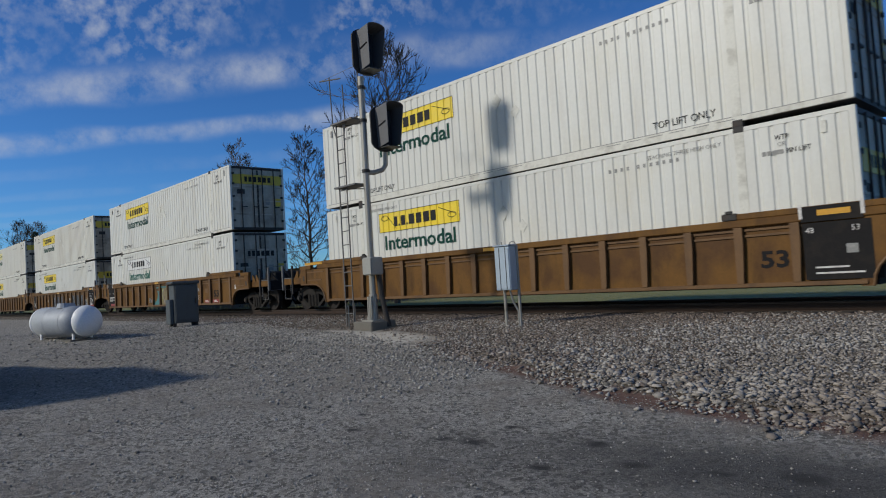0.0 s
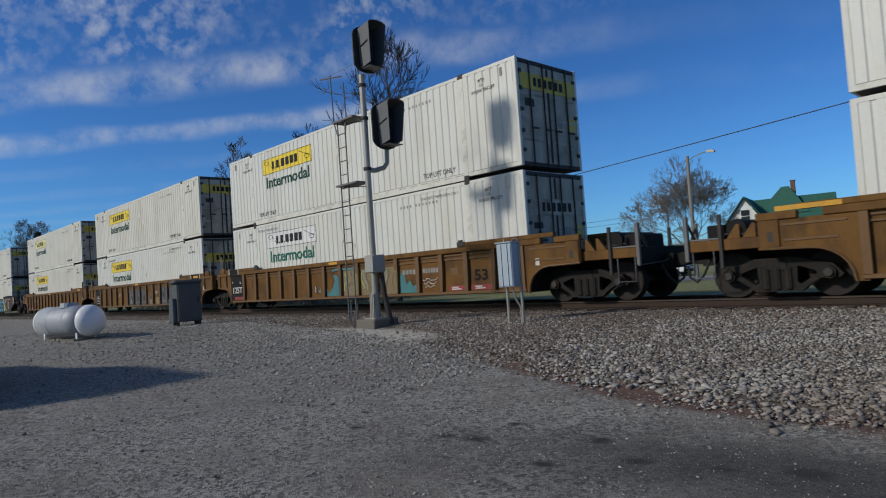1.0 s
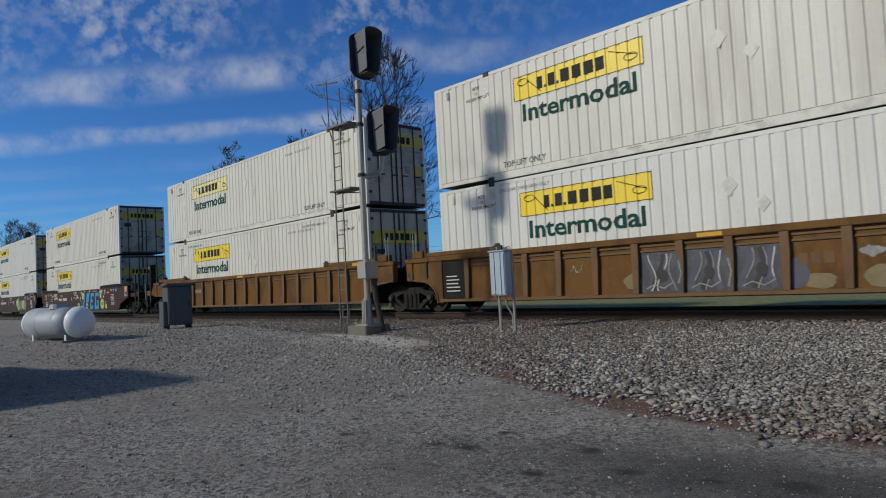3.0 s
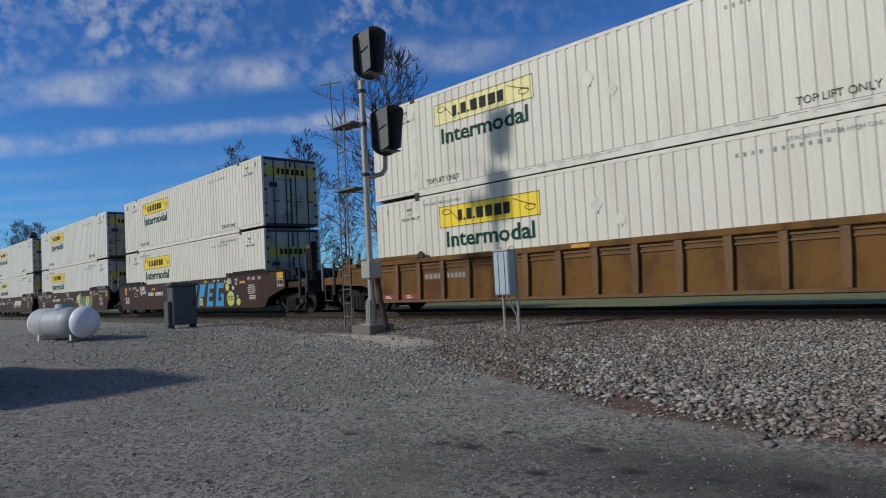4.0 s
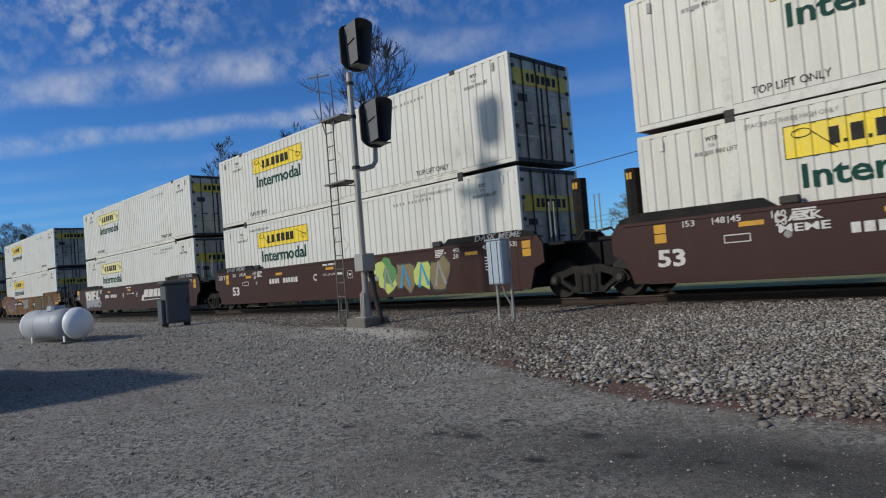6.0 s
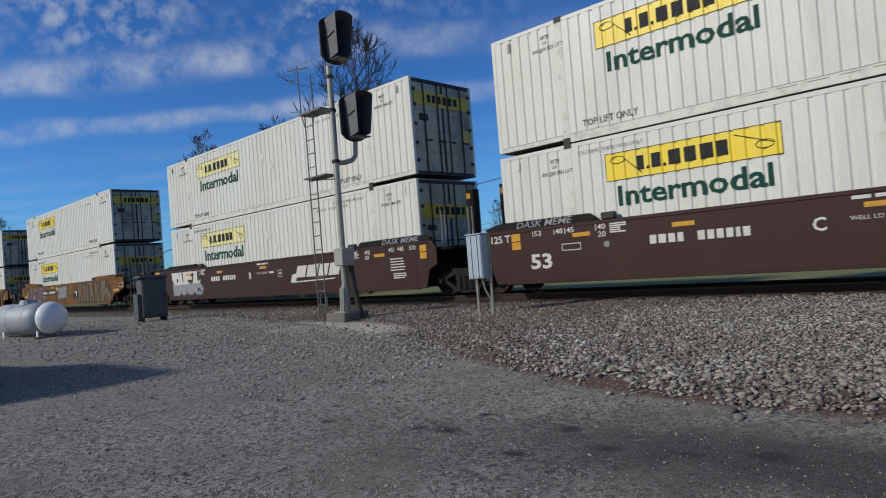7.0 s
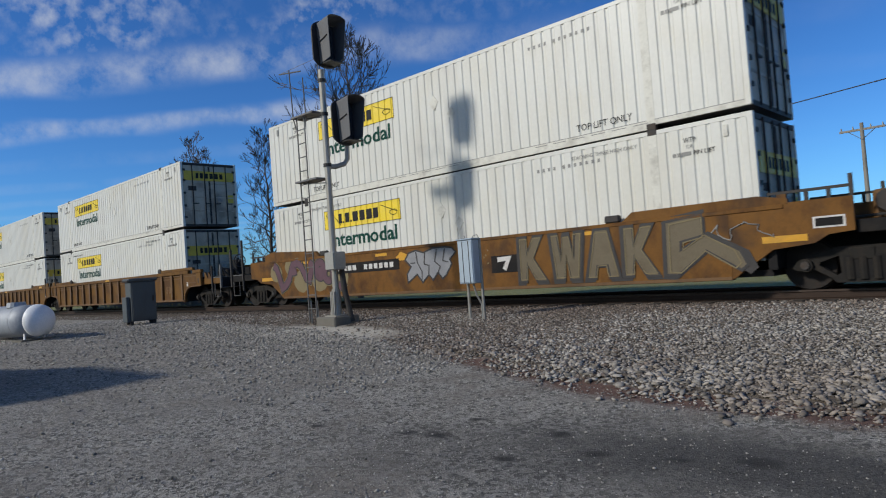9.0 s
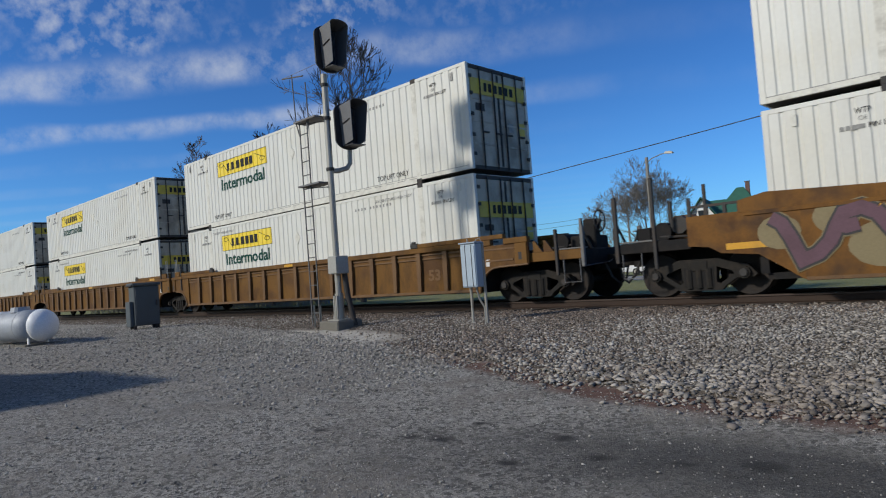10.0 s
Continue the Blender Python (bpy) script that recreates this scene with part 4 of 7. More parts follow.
def ribbed_sides(u, ends):
    """Panelled sides with upright ribs between a top chord and a bottom sill; the ends are raised."""
    rib = None
    for s in (-1, 1):
        yo, yp, yi = s * 1.47, s * 1.41, s * 1.37
        part("side_panel", cube(-8.02, 8.02, *sorted((yp, yi)), 0.4, 1.46), OCHRE, u)
        part("top_chord", cube(-8.6, 8.6, *sorted((s * 1.49, s * 1.345)), 1.46, 1.605, bevel=0.015), OCHRE, u)
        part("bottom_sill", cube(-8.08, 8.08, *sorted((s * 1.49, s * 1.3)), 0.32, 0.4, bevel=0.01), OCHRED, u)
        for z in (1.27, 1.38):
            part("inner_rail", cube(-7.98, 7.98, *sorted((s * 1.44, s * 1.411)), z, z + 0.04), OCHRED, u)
        for e in (-1, 1):
            X = lambda v: e * (HL + v)
            coupled = ends[0 if e > 0 else 1]
            a, b = sorted((e * 5.85, X(0.93 if coupled else 0.5)))
            part("raised_end", cube(a, b, *sorted((s * 1.485, s * 1.35)), 1.607, 1.72, bevel=0.012), OCHRE, u)
            part("chord_clip", cube(*sorted((e * 5.72, e * 6.02)), *sorted((s * 1.5, s * 1.42)), 1.6, 1.74, bevel=0.02), DARKST, u)
            part("chord_lug", cube(*sorted((e * 5.8, e * 5.92)), *sorted((s * 1.506, s * 1.44)), 1.74, 1.79), DARKST, u)
            pts = [(X(-0.1), 0.29), (X(0.08), 0.29)] + [(e * px, pz) for px, pz in curve_arch(HL + 0.09, HL + 0.76, 0.31, 0.92)]
            pts += [(X(1.64), 0.94), (X(1.64), 1.46), (X(-0.1), 1.46)] if coupled else [(X(1.1), 0.95), (X(1.1), 1.46), (X(-0.1), 1.46)]
            bm = bmesh.new()
            prism(bm, pts, *sorted((s * 1.46, s * 1.39)))
            part("end_plate", bm, OCHRE, u, "arched ochre end plate over the truck")
            rim = [(px, s * 1.475, pz) for px, pz in pts[1:9]] + [(pts[9][0], s * 1.475, pts[9][1])]
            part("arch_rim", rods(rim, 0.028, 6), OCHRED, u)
            if coupled:
                part("end_beam", cube(*sorted((X(0.94), X(1.66))), *sorted((s * 1.5, s * 1.36)), 1.46, 1.6, bevel=0.012), OCHRE, u)
                k = part("end_bracket", cube(*sorted((X(1.26), X(1.62))), *sorted((s * 1.492, s * 1.462)), 0.95, 1.46, bevel=0.01), OCHRE, u, "ochre bracket with a square hole")
                # again a dark plate painted as the hole's shade
                part("bracket_hole", cube(*sorted((X(1.37), X(1.47))), *sorted((s * 1.4935, s * 1.4925)), 1.06, 1.24), DARKST, k)
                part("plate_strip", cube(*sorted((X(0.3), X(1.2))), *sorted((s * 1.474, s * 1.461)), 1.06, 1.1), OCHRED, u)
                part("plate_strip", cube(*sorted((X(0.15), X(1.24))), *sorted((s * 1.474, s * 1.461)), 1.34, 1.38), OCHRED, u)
            if s < 0 and e > 0 and not coupled:
                part("reflector", cube(X(-0.68), X(-0.16), -1.499, -1.4955, 1.54, 1.64), REFL, u)
            if coupled:
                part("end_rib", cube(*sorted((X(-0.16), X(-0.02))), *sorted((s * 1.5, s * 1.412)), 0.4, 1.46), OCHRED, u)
        for k in range(15):
            x = -7.0 + k
            if rib is None:
                bm = bmesh.new()
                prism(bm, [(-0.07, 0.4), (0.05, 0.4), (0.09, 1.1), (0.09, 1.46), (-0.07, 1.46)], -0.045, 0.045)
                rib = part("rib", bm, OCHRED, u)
            else:
                rib2 = new("rib", rib.data)
                rib2.parent = u
                rib = rib2
            rib.location = (x, s * 1.455, 0)


def smooth_sides(u, paint, ends):
    """Plain plate sides with a turned-in lower edge, stepped up at the ends."""
    for s in (-1, 1):
        half = 7.53 if paint is TANY else 8.0
        part("side_plate", cube(-half, half, *sorted((s * 1.47, s * 1.38)), 0.28, 1.5, bevel=0.004), paint, u)
        part("top_lip", cube(-8.5, 8.5, *sorted((s * 1.485, s * 1.34)), 1.5, 1.58, bevel=0.01), paint, u)
        part("bottom_lip", cube(-half, half, *sorted((s * 1.48, s * 1.3)), 0.26, 0.33, bevel=0.01), OCHRED if paint is TANY else paint, u)
        for e in (-1, 1):
            X = lambda v: e * (HL + v)
            crest = 1.9 if paint is TANY and e < 0 else 1.77
            bm = bmesh.new()
            prism(bm, [(e * 5.35, 1.58), (e * 5.6, 1.76), (X(0.0), crest), (X(0.5), crest - 0.1), (X(0.5), 1.58)], *sorted((s * 1.475, s * 1.36)))
            part("raised_end", bm, paint if paint is TANY else BLACKW, u)
            part("chord_clip", cube(*sorted((e * 4.95, e * 5.3)), *sorted((s * 1.49, s * 1.36)), 1.58, 1.74, bevel=0.03), DARKST, u)
            bm = bmesh.new()
            if paint is TANY:
                pts = [(X(-0.58), 0.28), (X(-0.5), 0.3), (X(-0.25), 0.48), (X(0.2), 0.78), (X(0.88), 0.85), (X(1.1), 0.98), (X(1.5), 1.02), (X(1.5), 1.6), (X(-0.58), 1.6)]
            elif ends[0 if e > 0 else 1]:
                pts = [(X(-0.1), 0.28), (X(0.15), 0.28), (X(0.45), 0.64), (X(1.0), 0.8), (X(1.52), 0.93), (X(1.75), 0.97), (X(1.75), 1.6), (X(-0.1), 1.6)]
            else:
                pts = [(X(-0.1), 0.28), (X(0.25), 0.28), (X(0.42), 0.8), (X(0.72), 0.92), (X(0.72), 1.36), (X(0.55), 1.6), (X(-0.1), 1.6)]
            prism(bm, pts, *sorted((s * 1.465, s * 1.39)))
            part("end_plate", bm, paint, u)


def make_wagon(kind, ends, trucks, label):
    """ends: whether the right and the left end are coupled ends; trucks: which ends carry their truck here."""
    u = empty("well_wagon", label, "rail wagon", "wagons of the train")
    if kind == "ribbed":
        ribbed_sides(u, ends)
    else:
        smooth_sides(u, BROWN if kind == "brown" else TANY, ends)
    part("well_floor", cube(-8.2, 8.2, -1.3, 1.3, 0.3, 0.42), BLACKW, u)
    for e, coupled in ((1, ends[0]), (-1, ends[1])):
        bm = bmesh.new()
        box(bm, *sorted((e * 8.15, e * 8.3)), -1.37, 1.37, 0.42, 1.3)
        part("bulkhead", bm, BLACKW, u)
        end_details(u, e * HL, e, coupled, kind)
    for e in trucks:
        t = make_truck(u, e * (HL + (1.5 if ends[0 if e > 0 else 1] else 1.68)))
        for k in (-1, 1):
            make_wheelset(t, k)
    return u


# positions along the track at the clip's start (right end of each stack) and how far the train has run
STACKS = {"b": -3.16, "c": -26.58, "d": -46.02, "e": -65.52, "f": -88.93, "g": -108.4, "h": -127.6, "i": -150.85, "j": -174.02, "k": -193.2, "l": -212.4}
RUN = [(0.0, 0.0), (1.0, 16.03), (2.5, 40.58), (4.5, 73.4), (5.5, 89.85), (7.5, 122.4), (9.0, 146.8), (10.0, 163.05)]
LOGOS = {"b": "yy", "c": "wy", "d": "yy", "e": "yp", "f": "yy", "g": "yy", "h": "pp", "i": "yy", "j": "yy", "k": "yy", "l": "yy"}
WAGONS = {}
BOXES = []


def build_train():
    plan = {"b": ("ribbed", (False, True), (-1,)), "c": ("ribbed", (True, False), (1, -1)), "d": ("ribbed", (False, False), (-1,)),
            "e": ("ribbed", (False, "brake"), (-1,)), "f": ("brown", (True, False), (1, -1)), "g": ("brown", (False, False), (-1,)),
            "h": ("brown", (False, True), (-1,)), "i": ("tan", (True, True), (1, -1)), "j": ("ribbed", ("brake", False), (1, -1)),
            "k": ("ribbed", (False, False), (-1,)), "l": ("ribbed", (False, True), (-1,))}
    words = {"ribbed": "rusty ochre well wagon with ribbed sides", "brown": "dark oxide brown well wagon with smooth sides", "tan": "sunworn tan yellow well wagon covered in graffiti"}
    for key, (kind, ends, trucks) in plan.items():
        WAGONS[key] = make_wagon(kind, ends, trucks, words[kind])
    first = {}
    for key, x in STACKS.items():
        for level, code in enumerate(LOGOS[key]):
            style = {"y": "yellow", "p": "pale", "w": "white"}[code]
            paint = WARM if (key in "ef" or (key == "d" and level)) else WHITE
            k = (style, level, paint)
            if k not in first:
                first[k] = make_container(style, paint, bool(level))
                ob = first[k]
            else:
                ob = copy_thing(first[k], Matrix())
            BOXES.append((ob, x, 1.24 if level == 0 else 1.24 + CH + 0.02))


build_train()


# ---- paint and stencils on the wagons ----
def patch(u, name, x0, x1, z0, z1, material, y=-1.4715, label=""):
    return part(name, cube(x0, x1, y - 0.004, y, z0, z1), material, u, label)


def blob(u, x, z, rx, rz, material, y=-1.4715, n=14, seed=0, wild=0.12):
    """A rounded uneven sprayed patch."""
    rng = random.Random(seed * 31 + int(x * 100))
    bm = bmesh.new()
    pts = [(x + rx * math.cos(a) * rng.uniform(1 - wild, 1 + 0.8 * wild), z + rz * math.sin(a) * rng.uniform(1 - wild, 1 + 0.8 * wild)) for a in np.linspace(0, math.tau, n, endpoint=False)]
    prism(bm, pts, y - 0.003, y)
    return part("spray_patch", bm, material, u)


def scrawl(u, x0, x1, z0, z1, material, y, seed, r=0.016, n=26):
    """A looping sprayed line."""
    rng = random.Random(seed)
    pts, ph = [], rng.uniform(0, 6)
    for k in range(n):
        f = k / (n - 1)
        pts.append((x0 + (x1 - x0) * (f + 0.06 * math.sin(9 * f * math.pi + ph)), y - 0.006, (z0 + z1) / 2 + (z1 - z0) / 2 * math.sin(ph + f * 13 + 1.5 * math.sin(5 * f)) * rng.uniform(0.7, 1)))
    return part("spray_line", rods(pts, r, 4), material, u)


def stroke(u, pts, width, material, y=-1.4715):
    """A flat broad brush line along (x, z) points, one band with mitred turns."""
    pts = [Vector((p[0], p[1])) for p in pts]
    loop = (pts[0] - pts[-1]).length < 1e-6
    if loop:
        pts = pts[:-1]
    n = len(pts)
    sides = []
    for k, p in enumerate(pts):
        a = pts[k - 1] if (k or loop) else None
        b = pts[(k + 1) % n] if (k < n - 1 or loop) else None
        d1 = (p - a).normalized() if a is not None else (b - p).normalized()
        d2 = (b - p).normalized() if b is not None else d1
        m = d1 + d2
        m = m.normalized() if m.length > 0.2 else d1
        q = Vector((-m.y, m.x)) * (width / 2 / max(0.6, m.dot(d1)))
        sides.append((p + q, p - q))
    bm = bmesh.new()
    rows = [[bm.verts.new((w.x, yy, w.y)) for yy in (y - 0.004, y) for w in pair] for pair in sides]
    for k in range(n if loop else n - 1):
        v, w = rows[k], rows[(k + 1) % n]
        for i, j in ((0, 1), (2, 3), (0, 2), (1, 3)):
            bm.faces.new((v[i], v[j], w[j], w[i]))
    return part("spray_stroke", bm, material, u)


def sprayed_letter(u, x, y, seed):
    """One panel of a sprayed piece: broad silver limbs with dark hearts and thin pale outlines that sway."""
    rng = random.Random(seed)
    for j, off in enumerate((-0.22, 0.02, 0.24)):
        a, ph, lean = rng.uniform(0.05, 0.1), rng.uniform(0, 6), rng.uniform(-0.12, 0.12)
        line = [(x + off + lean * (f - 0.5) + a * math.sin(ph + 4.5 * f), 0.45 + 0.76 * f) for f in np.linspace(0, 1, 9)]
        stroke(u, line, rng.uniform(0.1, 0.16), GSLATE if j != 1 else GDARK, y - 0.0004 * j)
        rim = [(px + 0.06, pz) for px, pz in line[rng.randint(0, 2):]]
        stroke(u, rim, 0.022, WHITEP if rng.random() < 0.35 else GREYP, y - 0.005 - 0.0004 * j)
    stroke(u, [(x - 0.3, 0.5), (x - 0.12, 0.58), (x + 0.1, 0.5), (x + 0.3, 0.62)], 0.025, GREYP, y - 0.0075)
    blob(u, x + rng.uniform(-0.15, 0.15), rng.uniform(0.7, 0.95), 0.11, 0.14, GDARK, y - 0.0095, seed=seed)


def bars(u, x, z, widths, h, material, y=-1.4715, gap=0.06):
    for w in widths:
        patch(u, "bar", x, x + w, z, z + h, material, y)
        x += w + gap


def text_block(u, x, z, w, rows, material, y=-1.4715, step=0.07, seed=1):
    rng = random.Random(seed)
    for r in range(rows):
        patch(u, "bar", x, x + w * rng.uniform(0.6, 1), z - r * step, z - r * step + 0.03, material, y)


def decorate():
    Y = -1.4115
    b, c, d, e = (WAGONS[k] for k in "bcde")
    # black end panels and stencils of the ribbed wagons
    for u, x0, x1 in ((b, 7.13, 8.2), (d, 7.2, 8.2), (c, -8.2, -7.1), (d, -7.93, -7.07)):
        patch(u, "black_panel", x0, x1, 0.42, 1.42, BLACKW, -1.46, "black painted panel")
    lettering("lettering", "53", 6.36, Y, 0.68, 0.3, BLACKW, b, width=0.5, bold=0.03)
    lettering("lettering", "53", 6.25, Y, 0.68, 0.28, BLACKW, c, width=0.5, bold=0.03)
    for u, xa, xb in ((b, HL - 0.95, HL + 0.02), (d, HL - 0.95, HL + 0.02), (c, -HL - 0.18, -HL + 0.66)):
        patch(u, "black_band", xa, xb, 1.44, 1.71, BLACKW, -1.4905, "black painted stretch of the chord")
        for x in (xa, xb):
            patch(u, "white_clip", x - 0.03, x + 0.03, 1.5, 1.76, WHITEP, -1.4955, "white vertical edge mark")
    text_block(b, 7.3, 0.62, 0.8, 2, WHITEP, -1.465, 0.1)
    lettering("lettering", "48", 7.18, -1.465, 1.24, 0.1, WHITEP, b)
    lettering("lettering", "53", 7.9, -1.465, 1.24, 0.1, WHITEP, b)
    patch(b, "grey_mark", 7.8, 7.98, 0.86, 1.02, GREYP, -1.465)
    lettering("lettering", "48", 7.3, -1.465, 1.24, 0.1, WHITEP, d)
    lettering("lettering", "53", 7.8, -1.465, 1.24, 0.1, WHITEP, d)
    text_block(d, 7.35, 0.95, 0.65, 6, WHITEP, -1.465, 0.075)
    patch(d, "red_band", 7.22, 8.18, 0.43, 0.56, REDW, -1.465)
    scrawl(d, 7.35, 7.75, 1.05, 1.2, WHITEP, -1.465, 4, 0.012)
    lettering("lettering", "125T", -8.0, -1.465, 0.72, 0.24, WHITEP, c, width=0.82, bold=0.02)
    lettering("lettering", "53", -8.1, -1.465, 1.13, 0.09, WHITEP, c)
    lettering("lettering", "48", -7.4, -1.465, 1.1, 0.09, WHITEP, c)
    patch(c, "red_band", -7.9, -7.12, 0.43, 0.56, REDW, -1.465)
    text_block(d, -7.8, 1.0, 0.6, 5, WHITEP, -1.465, 0.1, 3)
    # colour on the ribbed panels of one wagon: pastel, the other charcoal with pale lines
    rng = random.Random(14)
    for x in (0, 1, 2):
        patch(c, "spray_fill", x + 0.11, x + 0.92, 0.41, 1.25, GTAN, Y, "tan and gold sprayed panel")
        for k, col in enumerate((GLIME, GREYP, GPINK, GTAN, OCHRED)):
            f = x + 0.2 + 0.15 * k
            a0, ph = rng.uniform(0.05, 0.12), rng.uniform(0, 6)
            low = rng.uniform(0.45, 0.65)
            stroke(c, [(f + a0 * math.sin(ph + 5 * g), low + (1.2 - low) * g) for g in np.linspace(0, 1, 9)], 0.03 + 0.03 * (k % 2), col, Y - 0.0042 - 0.0003 * k)
    for x in (0, 1, 2, 3):
        patch(c, "spray_fill", x - 0.065, x + 0.045, 0.44, 1.12, GCHAR if x == 0 else GTAN, -1.5005)
    for pts in ([(-0.96, 0.42), (-0.12, 0.42), (-0.14, 0.95), (-0.3, 1.14), (-0.5, 1.12), (-0.4, 0.95), (-0.55, 0.7), (-0.8, 0.52), (-0.88, 0.68), (-0.96, 0.6)],
                [(3.1, 0.42), (3.85, 0.42), (3.88, 0.68), (3.7, 0.6), (3.55, 0.8), (3.4, 0.66), (3.3, 1.0), (3.12, 1.05)]):
        bm = bmesh.new()
        prism(bm, pts, Y - 0.004, Y)
        part("spray_fill", bm, GTEAL, c, "teal sprayed patch")
    stroke(c, [(-0.5, 1.28), (0.0, 1.32), (0.5, 1.29), (0.9, 1.31)], 0.07, GTEAL, -1.4425)
    scrawl(c, -1.66, -1.3, 0.52, 0.78, WHITEP, Y, 3, 0.012, 22)
    scrawl(c, -1.62, -1.34, 0.5, 0.8, GREYP, Y - 0.004, 8, 0.012, 18)
    patch(c, "number_panel", 3.14, 3.9, 0.94, 1.13, OCHRED, Y)
    patch(c, "number_panel", 4.14, 4.92, 0.94, 1.13, OCHRED, Y)
    bars(c, 3.24, 0.97, (0.12, 0.12, 0.12, 0.12), 0.13, GREYP, Y - 0.005, 0.04)
    bars(c, 4.18, 0.97, (0.08, 0.08, 0.08, 0.08, 0.08, 0.08), 0.13, GREYP, Y - 0.005, 0.035)
    for k in range(3):
        scrawl(c, 4.16 + 0.05 * k, 4.82 - 0.08 * k, 0.74 - 0.1 * k, 0.82 - 0.1 * k, WHITEP, Y, 40 + k, 0.011, 20)
    patch(c, "dark_patch", 5.35, 5.65, 0.86, 1.06, OCHRED, Y)
    patch(c, "red_band", 5.25, 5.87, 0.42, 0.56, REDW, Y)
    patch(c, "red_band", 6.1, 6.87, 0.42, 0.56, REDW, Y)
    for x in (5.35, 6.25):
        text_block(c, x, 0.5, 0.4, 2, WHITEP, Y - 0.005, 0.05)
    for x in (-1.5, -0.5, 0.5, 3.5, 4.5, 5.5):
        patch(d, "spray_fill", x - 0.41, x + 0.4, 0.41, 1.26, GCHAR, Y)
        sprayed_letter(d, x, Y - 0.0042, int(x * 10))
    for x in (-1, 0, 4, 5):
        patch(d, "spray_fill", x - 0.06, x + 0.045, 0.42, 1.12, GCHAR, -1.5005)
        stroke(d, [(x - 0.04, 0.5 + 0.1 * (x % 2)), (x + 0.03, 0.8), (x - 0.02, 1.05)], 0.025, GSILV, -1.505)
    for x, z, wide, tall, col in ((1.02, 0.7, 0.24, 0.28, GSLATE), (6.15, 0.66, 0.2, 0.22, GCHAR), (6.3, 0.6, 0.18, 0.16, GSILV), (-2.2, 0.66, 0.25, 0.17, GTAN)):
        blob(d, x + 0.12, z, wide, tall, col, Y - 0.0003, seed=int(x * 9))
    bars(d, 1.2, 0.85, (0.16, 0.16, 0.16), 0.2, OCHRED, Y, 0.05)
    blob(d, 2.5, 0.6, 0.32, 0.2, GTAN, Y, seed=5)
    blob(d, 2.35, 1.02, 0.2, 0.09, GREYP, Y, 16, seed=6, wild=0.45)
    blob(d, 1.5, 0.55, 0.3, 0.14, GTAN, Y, seed=7)
    blob(d, 6.5, 0.72, 0.38, 0.26, GTAN, Y, seed=8)
    scrawl(d, 6.15, 6.8, 0.75, 1.1, WHITEP, Y, 77, 0.012, 16)
    scrawl(d, -3.7, -3.35, 0.9, 1.1, WHITEP, Y, 17, 0.01, 12)
    for x0, x1 in ((-5.86, -5.12), (-4.88, -4.1)):
        patch(e, "dark_patch", x0, x1, 0.95, 1.16, OCHRED, Y)
    bars(e, -5.78, 0.98, (0.13, 0.13, 0.13, 0.13), 0.13, GREYP, Y - 0.005, 0.05)
    bars(e, -4.86, 0.98, (0.1, 0.1, 0.1, 0.1, 0.1), 0.13, GREYP, Y - 0.005, 0.05)
    for x0, x1 in ((-7.85, -7.13), (-6.87, -6.13)):
        patch(e, "red_band", x0, x1, 0.42, 0.57, REDW, Y)
        text_block(e, x0 + 0.2, 0.5, 0.3, 2, WHITEP, Y - 0.005, 0.05)
    for u in (c, d, e, b, WAGONS["j"], WAGONS["k"]):
        patch(u, "reflector", -0.6, -0.1, 1.49, 1.57, REFL, -1.491)
        patch(u, "paper_tag", 8.4, 8.52, 0.95, 1.12, WHITEP, -1.462)
    lettering("lettering", "53", 6.3, Y, 0.7, 0.28, OCHRED, WAGONS["j"], width=0.45, bold=0.03)

    # brown wagons
    for key in "fgh":
        u = WAGONS[key]
        lettering("lettering", {"f": "A", "g": "C", "h": "B"}[key], -1.17, -1.4715, 0.95, 0.23, WHITEP, u, bold=0.02)
        bars(u, -4.2, 0.97, (0.14, 0.16, 0.14, 0.12), 0.18, WHITEP, gap=0.05)
        bars(u, -3.2, 0.97, (0.14, 0.13, 0.13, 0.13, 0.08, 0.13), 0.18, WHITEP, gap=0.05)
        lettering("lettering", "WELL LD LMT", -0.6, -1.4715, 1.08, 0.07, WHITEP, u, width=0.75)
        bars(u, 0.26, 1.08, (0.3,), 0.07, WHITEP)
        bars(u, -0.55, 1.42, (0.28, 0.3, 0.06), 0.06, WHITEP)
        for x in (-0.38, -3.7, -6.05, 6.2):
            patch(u, "reflector", x, x + 0.46, 1.27, 1.36, REFL)
        for x in (-7.9,) if key == "f" else (8.05,) if key == "h" else (-7.9, 8.05):
            for z in (1.1, 1.3):
                patch(u, "reflector", x + 0.12, x + 0.38, z, z + 0.18, REFL)
        for x in (-5.4, 5.75):
            lettering("lettering", "20", x, -1.4715, 1.22, 0.12, WHITEP, u, width=0.2, bold=0.01)
        for x, w in ((-7.1, "53"), (-6.5, "48"), (-6.2, "45"), (-5.4, "40"), (5.75, "40"), (6.85, "45"), (7.25, "48"), (7.75, "53")):
            lettering("lettering", w, x, -1.4715, 1.38, 0.12, WHITEP, u, width=0.2, bold=0.01)
            patch(u, "bar", x + (-0.05 if x < 0 else 0.23), x + (-0.03 if x < 0 else 0.25), 1.36, 1.51, WHITEP)
        text_block(u, -5.1, 1.46, 0.4, 5, WHITEP, step=0.045, seed=2)
        text_block(u, 6.9, 1.15, 0.65, 5, WHITEP, step=0.08, seed=5)
        text_block(u, 7.0, 0.72, 0.6, 3, WHITEP, step=0.06, seed=6)
        text_block(u, 5.05, 1.47, 0.5, 5, WHITEP, step=0.045, seed=7)
        bm = bmesh.new()
